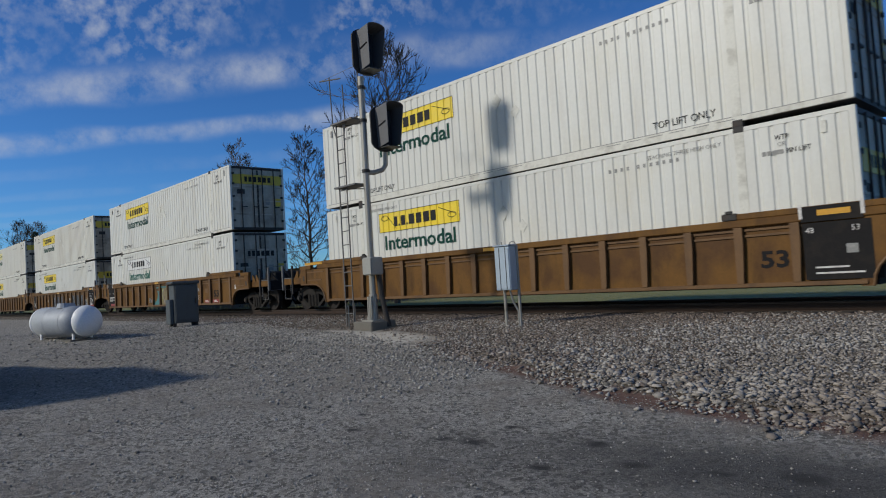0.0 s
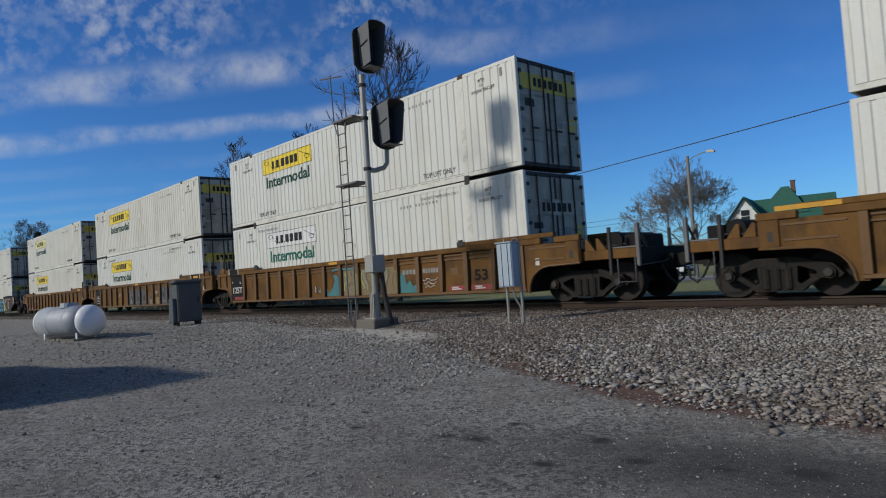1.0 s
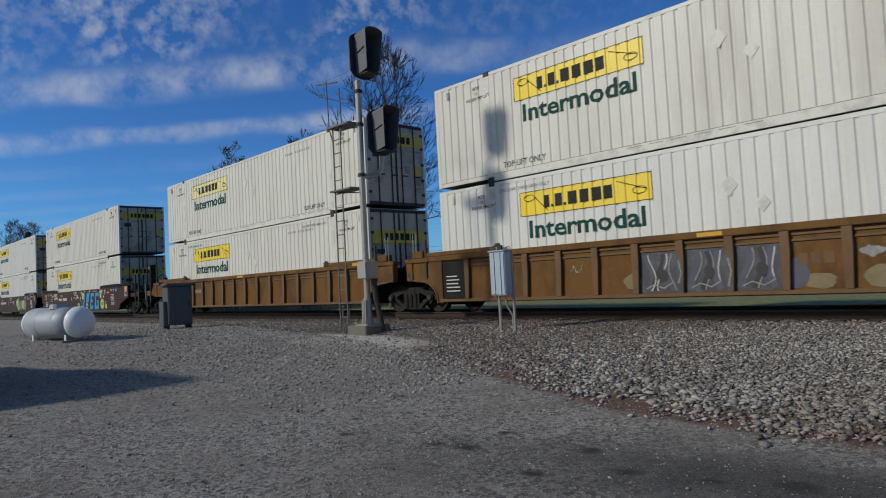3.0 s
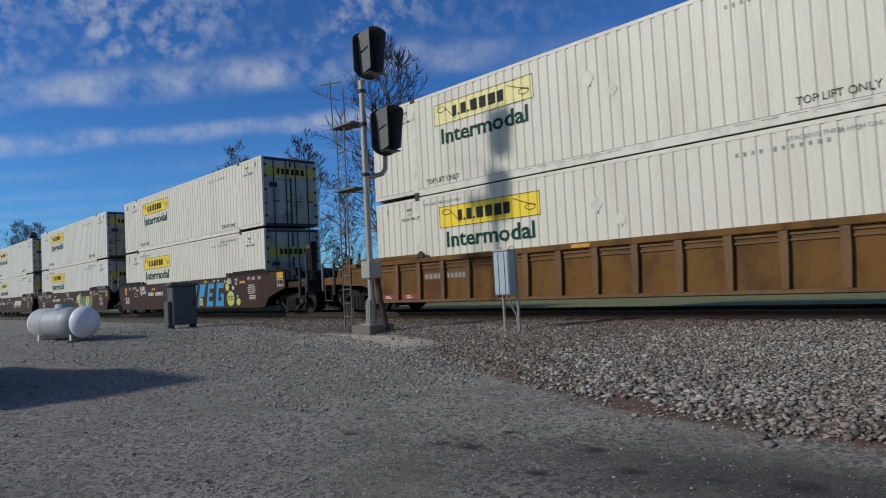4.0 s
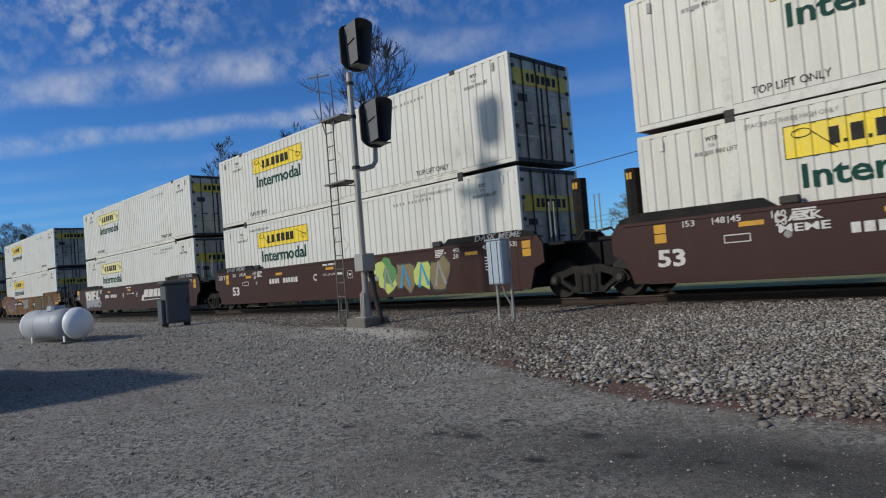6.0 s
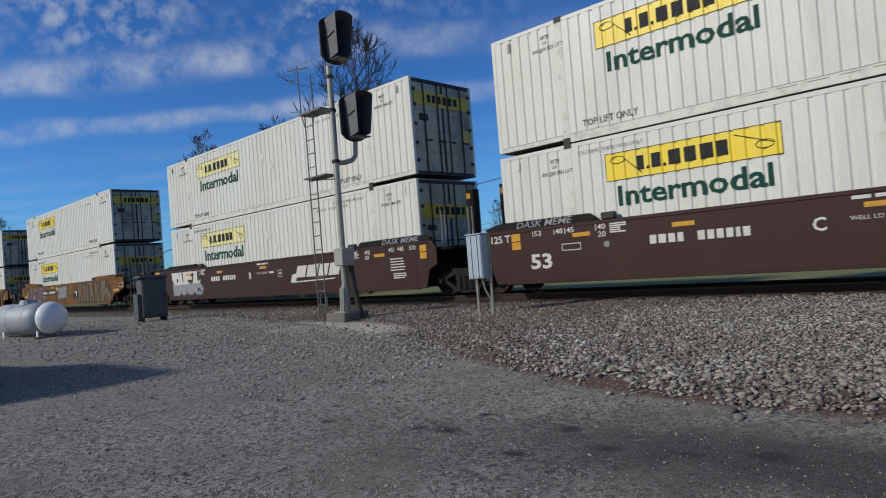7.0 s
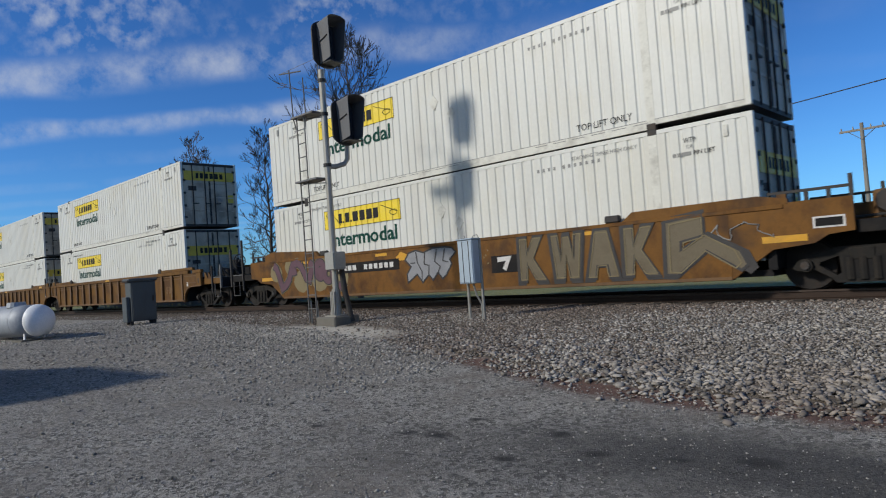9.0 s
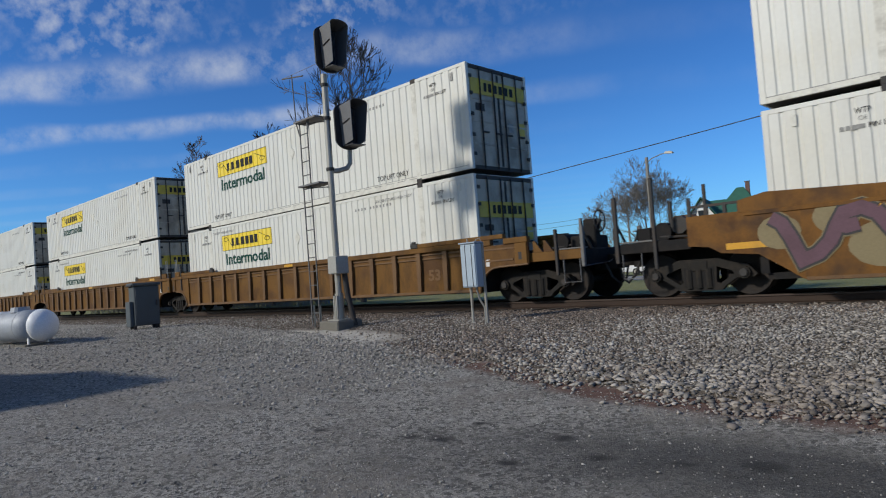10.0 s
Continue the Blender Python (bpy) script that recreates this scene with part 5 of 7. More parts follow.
        for x0, x1, z0, z1 in ((0.85, 1.1, 0.93, 0.945), (0.85, 1.1, 1.165, 1.18), (0.85, 0.865, 0.945, 1.165), (1.085, 1.1, 0.945, 1.165)):
            box(bm, x0, x1, -1.4755, -1.4715, z0, z1)
        part("stencil_square", bm, WHITEP, u)
        bars(u, 0.92, 1.02, (0.11,), 0.07, WHITEP)
        patch(u, "notice_plate", -6.35, -5.85, 0.98, 1.14, WHITEP)
        patch(u, "notice_plate_ink", -6.33, -5.87, 1.0, 1.12, BROWN, -1.476)
        bm = bmesh.new()
        lathe(bm, [(-1.476, 0.07), (-1.4715, 0.07)], 14, "y")
        bmesh.ops.translate(bm, verts=bm.verts[:], vec=(-5.2, 0, 1.05))
        part("round_stencil", bm, GREYP, u)
    f, g, h = (WAGONS[k] for k in "fgh")
    for u, x0 in ((f, HL + 1.17), (h, -HL - 1.6)):
        patch(u, "reflector", x0, x0 + 0.44, 1.34, 1.58, REFL, -1.466, "bright amber reflective plate")
        bm = bmesh.new()
        for a in ((0, 0.44, 1.04, 1.06), (0, 0.44, 1.29, 1.31), (0, 0.02, 1.06, 1.29), (0.42, 0.44, 1.06, 1.29), (0.2, 0.22, 1.06, 1.29), (0.02, 0.42, 1.1, 1.115)):
            box(bm, x0 + a[0], x0 + a[1], -1.47, -1.466, a[2], a[3])
        part("stencil_table", bm, WHITEP, u)
    patch(b, "reflector", -HL - 1.3, -HL - 0.2, 1.612, 1.7, REFL, -1.4855)
    for u in (f, g):
        lettering("lettering", "53", -7.25 if u is g else -7.75, -1.4715, 0.62, 0.33, WHITEP, u, width=0.6, bold=0.03)
    lettering("lettering", "125 T", -8.42, -1.4715, 1.3, 0.17, WHITEP, g, width=0.6, bold=0.02)
    for u, x0 in ((g, -7.6), (h, 6.6), (g, 6.6)):
        lettering("lettering", "DASK MEME", x0, -1.486, 1.6, 0.15, GSILV, u, width=1.6, bold=0.01, shear=0.3)
    lettering("lettering", "DASK", -5.4, -1.4715, 1.28, 0.14, WHITEP, f, width=0.8, bold=0.02)
    lettering("lettering", "MEME", -5.35, -1.4715, 1.09, 0.14, WHITEP, f, width=0.85, bold=0.02)
    # big blue letters with lime bubbles
    for x, z, r in ((1.55, 1.18, 0.3), (0.55, 0.55, 0.28), (5.35, 0.66, 0.38), (5.05, 1.15, 0.2), (6.05, 0.52, 0.2), (0.05, 0.42, 0.14), (2.95, 1.42, 0.13)):
        blob(f, x, z, r, r * 0.9, GDARK, -1.4713, 20, seed=int(r * 100), wild=0.04)
        blob(f, x, z, r - 0.03, r * 0.9 - 0.03, GLIME, -1.4745, 20, seed=int(r * 100), wild=0.04)
    rng = random.Random(6)
    for _ in range(34):
        x, r = rng.uniform(-0.6, 6.2), rng.choice((0.03, 0.04, 0.05, 0.07, 0.09))
        z = rng.uniform(1.32, 1.46) if 1.0 < x < 5.2 else rng.uniform(0.45, 1.4)
        blob(f, x, z, r, r, rng.choice((WHITEP, GLIME, GLIME)), -1.4713, 14, seed=_, wild=0.03)
    block = {"J": [[(0.35, 0), (0.75, 0), (1.0, 1), (0.68, 1), (0.48, 0.3), (0.2, 0.3), (0.28, 0.55), (0.08, 0.55), (0, 0)]],
             "P": [[(0, 0), (0.28, 0), (0.38, 0.42), (0.78, 0.42), (0.98, 1), (0.2, 1)]],
             "E": [[(0, 0), (0.82, 0), (0.84, 0.24), (0.3, 0.26), (0.32, 0.42), (0.7, 0.42), (0.72, 0.6), (0.36, 0.6), (0.38, 0.76), (0.88, 0.76), (0.9, 1), (0.1, 1)]],
             "G": [[(0, 0), (0.98, 0), (0.94, 0.55), (0.5, 0.55), (0.5, 0.38), (0.66, 0.38), (0.66, 0.24), (0.34, 0.24), (0.34, 0.76), (0.9, 0.76), (0.9, 1), (0.02, 1)]]}
    for k, ch in enumerate("JPEG"):
        x0 = 1.08 + k * 0.93
        for pts in block[ch]:
            bm = bmesh.new()
            cx, cz = 0.5, 0.5
            prism(bm, [(x0 + 0.84 * (cx + (px - cx) * 1.1) + 0.16 * pz, 0.33 + 1.06 * (cz + (pz - cz) * 1.08)) for px, pz in pts], -1.4785, -1.4755)
            part("spray_outline", bm, GDARK, f)
            bm = bmesh.new()
            prism(bm, [(x0 + px * 0.84 + 0.16 * pz, 0.34 + pz * 1.03) for px, pz in pts], -1.483, -1.4795)
            part("spray_letter", bm, GBLUE, f, "bright blue sprayed letter")
            line = [(x0 + px * 0.84 + 0.16 * pz, 0.34 + pz * 1.03) for px, pz in pts]
            stroke(f, line + line[:1], 0.035, GDARK, -1.484)
    patch(f, "spray_fill", 2.3, 2.56, 0.4, 0.72, GLIME, -1.484)
    lettering("lettering", "20", 2.33, -1.489, 0.5, 0.12, GDARK, f)
    lettering("lettering", "BED", 0.4, -1.479, 0.5, 0.16, GDARK, f, bold=0.01)
    lettering("lettering", "OTC", 5.1, -1.479, 0.58, 0.2, GDARK, f, bold=0.01)
    # lime letters on the next, a yellow and blue piece on it
    for k, x in enumerate((2.9, 3.7, 4.5, 5.2)):
        blob(g, x, 0.85, 0.5, 0.5, GDARK, -1.4713 - 0.001 * k, 11, seed=k, wild=0.35)
        blob(g, x, 0.85, 0.44, 0.44, GLIME if k % 2 == 0 else GTAN, -1.4755 - 0.001 * k, 11, seed=k, wild=0.35)
        stroke(g, [(x - 0.2, 0.5), (x - 0.05, 1.15), (x + 0.2, 0.55)], 0.1, GBLUE if k in (1, 2) else GSILV, -1.4825)
    for pts, col in (([(1.95, 0.98), (2.5, 0.98), (2.72, 1.24), (2.12, 1.24)], WHITEP), ([(1.72, 0.78), (2.42, 0.78), (2.46, 0.92), (1.86, 0.92)], GSILV)):
        bm = bmesh.new()
        prism(bm, pts, -1.4755, -1.4716)
        part("logo_shape", bm, col, g)
    for x, z, r, col in ((2.55, 1.1, 0.3, GLIME), (2.7, 0.75, 0.28, GLIME), (2.85, 1.25, 0.26, GGREEN), (3.0, 0.95, 0.34, GGREEN)):
        blob(g, x, z, r, r * 0.85, col, -1.4757 - 0.0004 * r, 16, seed=int(x * 50))
    # slanted logo of plain shapes
    x = 1.95
    for w in (0.55, 0.6, 0.5, 0.55):
        bm = bmesh.new()
        prism(bm, [(x, 0.85), (x + w, 0.85), (x + w + 0.16, 1.24), (x + 0.16, 1.24)], -1.4755, -1.4715)
        part("logo_shape", bm, WHITEP, h)
        x += w + 0.08
    for xa, xb, za, zb in ((1.62, 1.95, 0.68, 1.0), (1.75, 4.1, 0.68, 0.76)):
        bm = bmesh.new()
        prism(bm, [(xa, za), (xb, za + 0.04), (xb + 0.1, zb), (xa + 0.12, zb - 0.04)], -1.4755, -1.4715)
        part("logo_shape", bm, WHITEP, h)
    # white over silver throw-up, its foot cut by dark scoops
    right = [(-5.02, 0.42), (-4.78, 0.72), (-5.12, 1.05), (-5.3, 1.46)]
    bm = bmesh.new()
    prism(bm, [(-7.97, 1.48), (-7.86, 0.4)] + right, -1.4745, -1.4715)
    part("spray_outline", bm, GDARK, h)
    bm = bmesh.new()
    prism(bm, [(-7.92, 1.47), (-7.84, 0.92), (-5.2, 0.95), (-5.34, 1.46)], -1.4785, -1.475)
    part("spray_fill", bm, WHITEP, h, "white sprayed upper half")
    bm = bmesh.new()
    prism(bm, [(-7.84, 0.915), (-7.8, 0.46), (-7.3, 0.46), (-7.12, 0.52), (-7.06, 0.66), (-7.0, 0.52), (-6.75, 0.46), (-6.55, 0.54), (-6.48, 0.68), (-6.42, 0.54), (-6.0, 0.46), (-5.75, 0.58), (-5.5, 0.46), (-5.1, 0.48), (-4.9, 0.72), (-5.18, 0.945)], -1.4785, -1.475)
    part("spray_fill", bm, GSILV, h, "silver sprayed lower half")
    for pts in ([(-7.42, 1.22), (-7.26, 1.18), (-7.26, 1.08), (-7.42, 1.02)], [(-7.17, 1.47), (-7.1, 1.47), (-7.12, 1.32), (-7.15, 1.34)], [(-6.9, 1.47), (-6.8, 1.47), (-6.77, 1.05), (-6.82, 0.98)],
                [(-6.1, 1.36), (-5.72, 1.4), (-5.86, 0.98), (-6.16, 0.9), (-6.1, 1.06), (-5.95, 1.08), (-5.92, 1.22)], [(-5.42, 1.46), (-5.3, 1.46), (-5.2, 1.1), (-5.34, 1.02), (-5.46, 1.1)], [(-7.86, 1.12), (-7.76, 1.12), (-7.76, 0.94), (-7.84, 0.93)]):
        bm = bmesh.new()
        prism(bm, pts, -1.482, -1.479)
        part("spray_shape", bm, GDARK, h)
    patch(h, "reflector", -6.46, -6.02, 1.28, 1.37, REFL, -1.4795)
    scrawl(h, -5.42, -5.14, 0.58, 0.76, GDARK, -1.479, 21, 0.014, 18)

    # tan wagon
    i = WAGONS["i"]
    K = {"K": [(0, 0), (0.25, 0), (0.3, 0.4), (0.6, 0), (0.95, 0), (0.5, 0.52), (0.85, 1), (0.55, 1), (0.3, 0.62), (0.3, 1), (0.02, 1)],
         "W": [(0.12, 0), (0.42, 0), (0.5, 0.5), (0.6, 0), (0.9, 0), (1.05, 1), (0.8, 1), (0.74, 0.45), (0.62, 0.95), (0.42, 0.95), (0.32, 0.45), (0.24, 1), (0, 1)],
         "A": [(0, 0), (0.28, 0), (0.34, 0.25), (0.62, 0.25), (0.68, 0), (0.98, 0), (0.7, 1), (0.3, 1)],
         "E": [(0, 0), (0.3, -0.02), (1.0, 0.4), (1.75, 0.02), (1.9, 0.12), (1.75, 0.38), (1.0, 0.72), (0.4, 0.45), (0.42, 0.6), (0.95, 0.68), (0.95, 1.08), (0.05, 1.0)]}
    for k, ch in enumerate("KWAKE"):
        x0, w = 2.6 + k * 0.91, 0.84
        for grow, mat, y in ((0.15, GDARK, -1.4745), (0.0, GKHAKI, -1.4775)):
            bm = bmesh.new()
            prism(bm, [(x0 + w * (0.5 + (px - 0.5) * (1 + grow)), 0.42 + 1.06 * (0.5 + (pz - 0.5) * (1 + grow))) for px, pz in K[ch]], y - 0.0028, y)
            part("spray_letter", bm, mat, i, "tan sprayed letter with dark outline" if grow == 0 else "")
        line = [(x0 + w * px, 0.42 + 1.06 * pz) for px, pz in K[ch]]
        stroke(i, line + line[:1], 0.055, GDARK, -1.481)
        cx, cz = sum(p[0] for p in line) / len(line), sum(p[1] for p in line) / len(line)
        inner = [(cx + (px - cx) * 0.86, cz + (pz - cz) * 0.9) for px, pz in line]
        stroke(i, inner + inner[:1], 0.022, GTAN, -1.4856)
    patch(i, "dark_patch", 1.75, 2.55, 0.68, 1.1, BLACKW)
    stroke(i, [(1.95, 1.0), (2.3, 1.02), (2.15, 0.75)], 0.12, WHITEP, -1.476)
    patch(i, "number_panel", -4.75, -1.6, 0.96, 1.27, BLACKW)
    bars(i, -4.38, 1.04, (0.17, 0.17, 0.17, 0.17), 0.15, WHITEP, -1.476, 0.06)
    bars(i, -3.15, 1.04, (0.15, 0.15, 0.15, 0.15, 0.15, 0.15), 0.15, WHITEP, -1.476, 0.08)
    for k, (x, z, r) in enumerate(((-7.9, 1.15, 0.36), (-6.98, 1.33, 0.36), (-6.4, 0.82, 0.44), (-5.4, 0.78, 0.4), (-5.0, 1.2, 0.38), (-4.4, 0.85, 0.48))):
        blob(i, x, z, r, r * 0.85, GTAN, -1.4713 - 0.0001 * k, 22, seed=k, wild=0.05)

    def arc(cx, cz, rx, rz, a0, a1, n=13):
        return [(cx + rx * math.cos(a), cz + rz * math.sin(a)) for a in np.linspace(a0, a1, n)]

    paths = [[(-8.02, 1.42), (-7.85, 1.3), (-7.72, 1.05), (-7.55, 0.62), (-7.3, 0.72), (-7.1, 0.92), (-6.98, 1.18), (-6.86, 1.38), (-6.6, 1.44), (-6.42, 1.34)],
             [(-7.05, 1.2), (-6.85, 1.14), (-6.66, 1.18)],
             [(-6.42, 1.38), (-6.3, 1.2), (-6.12, 0.9), (-5.95, 0.84), (-5.86, 1.05), (-5.76, 1.3), (-5.9, 1.42)],
             [(-5.55, 1.06)] + arc(-5.34, 1.14, 0.22, 0.24, 0.1, 5.3), arc(-4.92, 1.0, 0.2, 0.22, 0.9, 5.3), arc(-4.35, 0.98, 0.34, 0.4, 0.8, 5.6)]
    for k, p in enumerate(paths):
        stroke(i, p, 0.34, GTAN, -1.4746 - 0.0001 * k)
        stroke(i, p, 0.3, GDARK, -1.4796 - 0.0001 * k)
        stroke(i, p, 0.22, GPINK, -1.4846 - 0.0001 * k)
    # silver throw-up with pointed feet
    edge = [(-1.35, 1.2), (-1.2, 1.38), (-0.9, 1.44), (-0.6, 1.36), (-0.25, 1.46), (0.2, 1.46), (0.45, 1.42), (0.58, 1.3), (0.36, 1.12), (0.42, 1.0), (0.2, 0.72), (0.05, 0.62),
            (-0.1, 0.8), (-0.3, 0.6), (-0.45, 0.75), (-0.7, 0.55), (-0.9, 0.78), (-1.28, 0.56), (-1.3, 0.8), (-1.12, 1.0)]
    bm = bmesh.new()
    prism(bm, edge, -1.4745, -1.4715)
    part("spray_fill", bm, GSILV, i, "silver sprayed throw-up")
    stroke(i, edge + edge[:1], 0.045, GDARK, -1.475)
    for line in ([(-0.9, 1.4), (-0.86, 1.1), (-0.7, 0.85), (-0.72, 0.62)], [(-0.55, 1.35), (-0.6, 1.05), (-0.42, 1.0), (-0.45, 0.78)], [(-0.1, 1.42), (-0.2, 1.1), (0.0, 0.95), (-0.08, 0.82)], [(0.2, 1.42), (0.1, 1.1), (0.3, 1.05)], [(-1.15, 1.1), (-0.95, 1.1)]):
        stroke(i, line, 0.03, GDARK, -1.4792)
    blob(i, -1.5, 1.3, 0.22, 0.12, REFL, -1.4712, seed=2, wild=0.3)
    rng = random.Random(2)
    for _ in range(22):
        blob(i, rng.uniform(0.6, 1.7), rng.uniform(0.5, 1.3), 0.024, 0.024, GTAN, -1.4713, 8, seed=_)
    scrawl(i, 7.2, 8.3, 1.0, 1.35, GREYP, -1.4715, 31, 0.012, 24)
    patch(i, "reflector", 8.1, 8.85, 0.9, 1.02, REFL, -1.466)
    patch(i, "reflector", -8.85, -8.05, 0.9, 1.02, REFL, -1.466)
    patch(i, "notice_plate", 8.95, 9.45, 1.1, 1.3, WHITEP, -1.466)
    patch(i, "notice_plate_ink", 8.99, 9.41, 1.13, 1.27, BLACKW, -1.471)
    for x in (-6.5, -2.6, 4.3):
        patch(i, "reflector", x, x + 0.5, 1.38, 1.46, REFL)


decorate()


# ---- signal and trackside equipment ----
def signal_head(mast, x, y, z):
    """A tall oval board with a deep tapered hood that looks along +x."""
    hd = new("signal_head")
    hd.parent, hd.location = mast, (x, y, z)
    tagged(hd, "matt black oval signal head with a deep hood")
    bm = bmesh.new()
    n = 28
    ring = [(0.40 * math.cos(a), (0.26 if math.sin(a) > 0 else 0.26) * math.sin(a) + (0.32 if math.sin(a) > 0 else -0.32)) for a in np.linspace(0, math.tau, n, endpoint=False)]
    a = [bm.verts.new((-0.02, v, w)) for v, w in ring]
    b = [bm.verts.new((0.02, v, w)) for v, w in ring]
    bm.faces.new(a); bm.faces.new(b[::-1])
    for k in range(n):
        bm.faces.new((a[k], b[k], b[(k + 1) % n], a[(k + 1) % n]))
    part("backboard", bm, SIGB, hd)
    # hood: side sheets, a curved top and a short sill, open in front
    bm = bmesh.new()
    for s in (-1, 1):
        q = [(0.02, s * 0.25, 0.46), (0.5, s * 0.27, 0.5), (0.42, s * 0.2, -0.42), (0.02, s * 0.2, -0.5)]
        v = [bm.verts.new(p) for p in q] + [bm.verts.new((p[0], p[1] - s * 0.012, p[2])) for p in q]
        for f in ((0, 1, 2, 3), (7, 6, 5, 4), (0, 4, 5, 1), (1, 5, 6, 2), (2, 6, 7, 3), (3, 7, 4, 0)):
            bm.faces.new([v[k] for k in f])
    part("hood_cheek", bm, HOOD, hd, "sunlit grey-black hood side")
    bm = bmesh.new()
    rows = []
    for rr in (0.0, 0.012):
        for f in (0, 1):
            rows.append([bm.verts.new((0.02 + 0.48 * f, (0.25 + 0.02 * f - rr) * math.cos(al), 0.46 + 0.04 * f + (0.08 + 0.02 * f - rr) * math.sin(al))) for al in np.linspace(0, math.pi, 9)])
    for k in range(8):
        for p, q in ((0, 1), (3, 2), (1, 3), (2, 0)):
            bm.faces.new((rows[p][k], rows[q][k], rows[q][k + 1], rows[p][k + 1]))
    part("hood_top", bm, HOOD, hd)
    part("hood_sill", cube(0.02, 0.42, -0.2, 0.2, -0.52, -0.5), SIGB, hd)
    part("lamp_housing", cube(0.021, 0.12, -0.18, 0.18, -0.46, 0.46, bevel=0.02), SIGB, hd)
    for zz in (0.28, 0.0, -0.28):
        bm = bmesh.new()
        lathe(bm, [(0.12, 0.11), (0.135, 0.1), (0.14, 0.02)], 16, "x")
        bmesh.ops.translate(bm, verts=bm.verts[:], vec=(0, 0, zz))
        part("lens", bm, GLASSD, hd, "unlit dark glass lens")
    part("hood_crease", rods([(0.1, -0.238, 0.02), (0.4, -0.25, 0.1)], 0.012, 5), SIGB, hd)
    part("rear_case", cube(-0.16, -0.02, -0.2, 0.2, -0.5, 0.5, bevel=0.04), SIGB, hd)


def make_signal():
    mx, my = -12.98, 9.85
    gz = float(height(np.array(mx), np.array(my)))
    b = part("concrete_base", cube(mx - 0.42, mx + 0.32, my - 0.34, my + 0.42, gz - 0.25, gz + 0.2, bevel=0.025), CONC)
    tagged(b, "square weathered concrete signal base in gravel", "foundation")
    g0 = gz + 0.2
    m = empty("signal_mast", "galvanised railway signal mast with two black heads and ladder", "railway signal")
    m.location = (mx, my, g0)
    top = 6.72 - g0
    bm = rod(bmesh.new(), (0, 0, 0.62), (0, 0, top), 0.077, 14)
    part("mast_tube", bm, GALV, m, smooth=False)
    bm = rod(bmesh.new(), (0, 0, 0.02), (0, 0, 0.65), 0.105, 14)
    for k in range(4):
        a = k * math.pi / 2 + 0.5
        rod(bm, (0.17 * math.cos(a), 0.17 * math.sin(a), 0), (0.17 * math.cos(a), 0.17 * math.sin(a), 0.1), 0.018, 6)
    box(bm, -0.22, 0.22, -0.22, 0.22, 0, 0.03)
    part("mast_foot", bm, GALV, m)
    for k in range(3):
        part("conduit", rod(bmesh.new(), (-0.05 + 0.06 * k, -0.13, 0), (-0.05 + 0.06 * k, -0.115, 0.6), 0.025, 8), GALV, m)
    part("cable_trunk", rods([(0.12, 0.12, 1.12), (0.16, 0.14, 0.6), (0.3, 0.2, -0.15)], 0.07, 10), DARKST, m, "dark cable trunk running into the ground")
    j = part("junction_box", cube(0.0, 0.34, -0.26, 0.1, 1.12, 1.55, bevel=0.02), JBOXM, m, "grey aluminium junction box")
    part("box_lid", cube(0.01, 0.33, -0.275, -0.262, 1.14, 1.53), JBOXM, j)
    for z in (4.36 - g0, 5.62 - g0, 6.45 - g0):
        part("collar", rod(bmesh.new(), (0, 0, z - 0.04), (0, 0, z + 0.04), 0.1, 12), DARKST, m)
    part("bracket", rods([(0, 0, 4.33 - g0), (0.05, 0.2, 4.33 - g0), (0.13, 0.42, 4.4 - g0), (0.16, 0.5, 4.52 - g0), (0.16, 0.52, 4.85 - g0)], 0.062, 10), GALV, m, "bent galvanised bracket pipe")
    signal_head(m, 0.16, 0.06, 7.3 - g0)
    signal_head(m, 0.22, 0.45, 5.42 - g0)
    # ladder, two landings and hand rails
    lx, ly = -0.72, -0.2
    lad = new("ladder")
    lad.parent = m
    tagged(lad, "narrow dark steel ladder")
    zt = 5.68 - g0
    for s in (-1, 1):
        part("stringer", cube(lx + s * 0.16 - 0.013, lx + s * 0.16 + 0.013, ly - 0.012, ly + 0.012, -0.12, zt), GALVD, lad)
    rung = None
    for k in range(15):
        z = 0.2 + k * 0.345
        if z > zt - 0.05:
            break
        r = part("rung", rod(bmesh.new(), (lx - 0.15, ly, z), (lx + 0.15, ly, z), 0.014, 6), GALVD, lad)
    part("guard_rail", rods([(lx - 0.15, ly, zt - 0.4), (lx - 0.3, ly, zt), (lx - 0.36, ly, zt + 1.28)], 0.016, 6), GALVD, m)
    part("guard_rail", rods([(lx + 0.15, ly, zt - 0.4), (lx + 0.24, ly, zt), (lx + 0.2, ly, zt + 0.95)], 0.016, 6), GALVD, m)
    part("guard_rail", rods([(lx - 0.8, ly, zt + 1.28), (lx + 0.1, ly + 0.02, zt + 1.14)], 0.018, 6), GALVD, m)
    part("stay_wire", rods([(lx - 0.75, ly, zt + 1.28), (-0.5, 0.3, zt + 1.55)], 0.006, 4), GALVD, m)
    part("guard_rail", rods([(-0.5, 0.3, zt + 1.55), (-0.42, 0.2, zt + 0.95), (-0.02, 0.0, zt + 0.55)], 0.016, 6), GALVD, m)
    for z, xa, dz in ((zt, -1.0, 0.0), (4.05 - g0, -0.98, 0.0)):
        p = part("landing", cube(xa, -0.09, ly - 0.1, ly + 0.34, z - 0.02, z + 0.02), GALVD, m, "small steel grating landing")
        part("landing_stay", rods([(xa + 0.1, ly + 0.1, z - 0.02), (0, 0, z - 0.12)], 0.014, 5), GALVD, p)
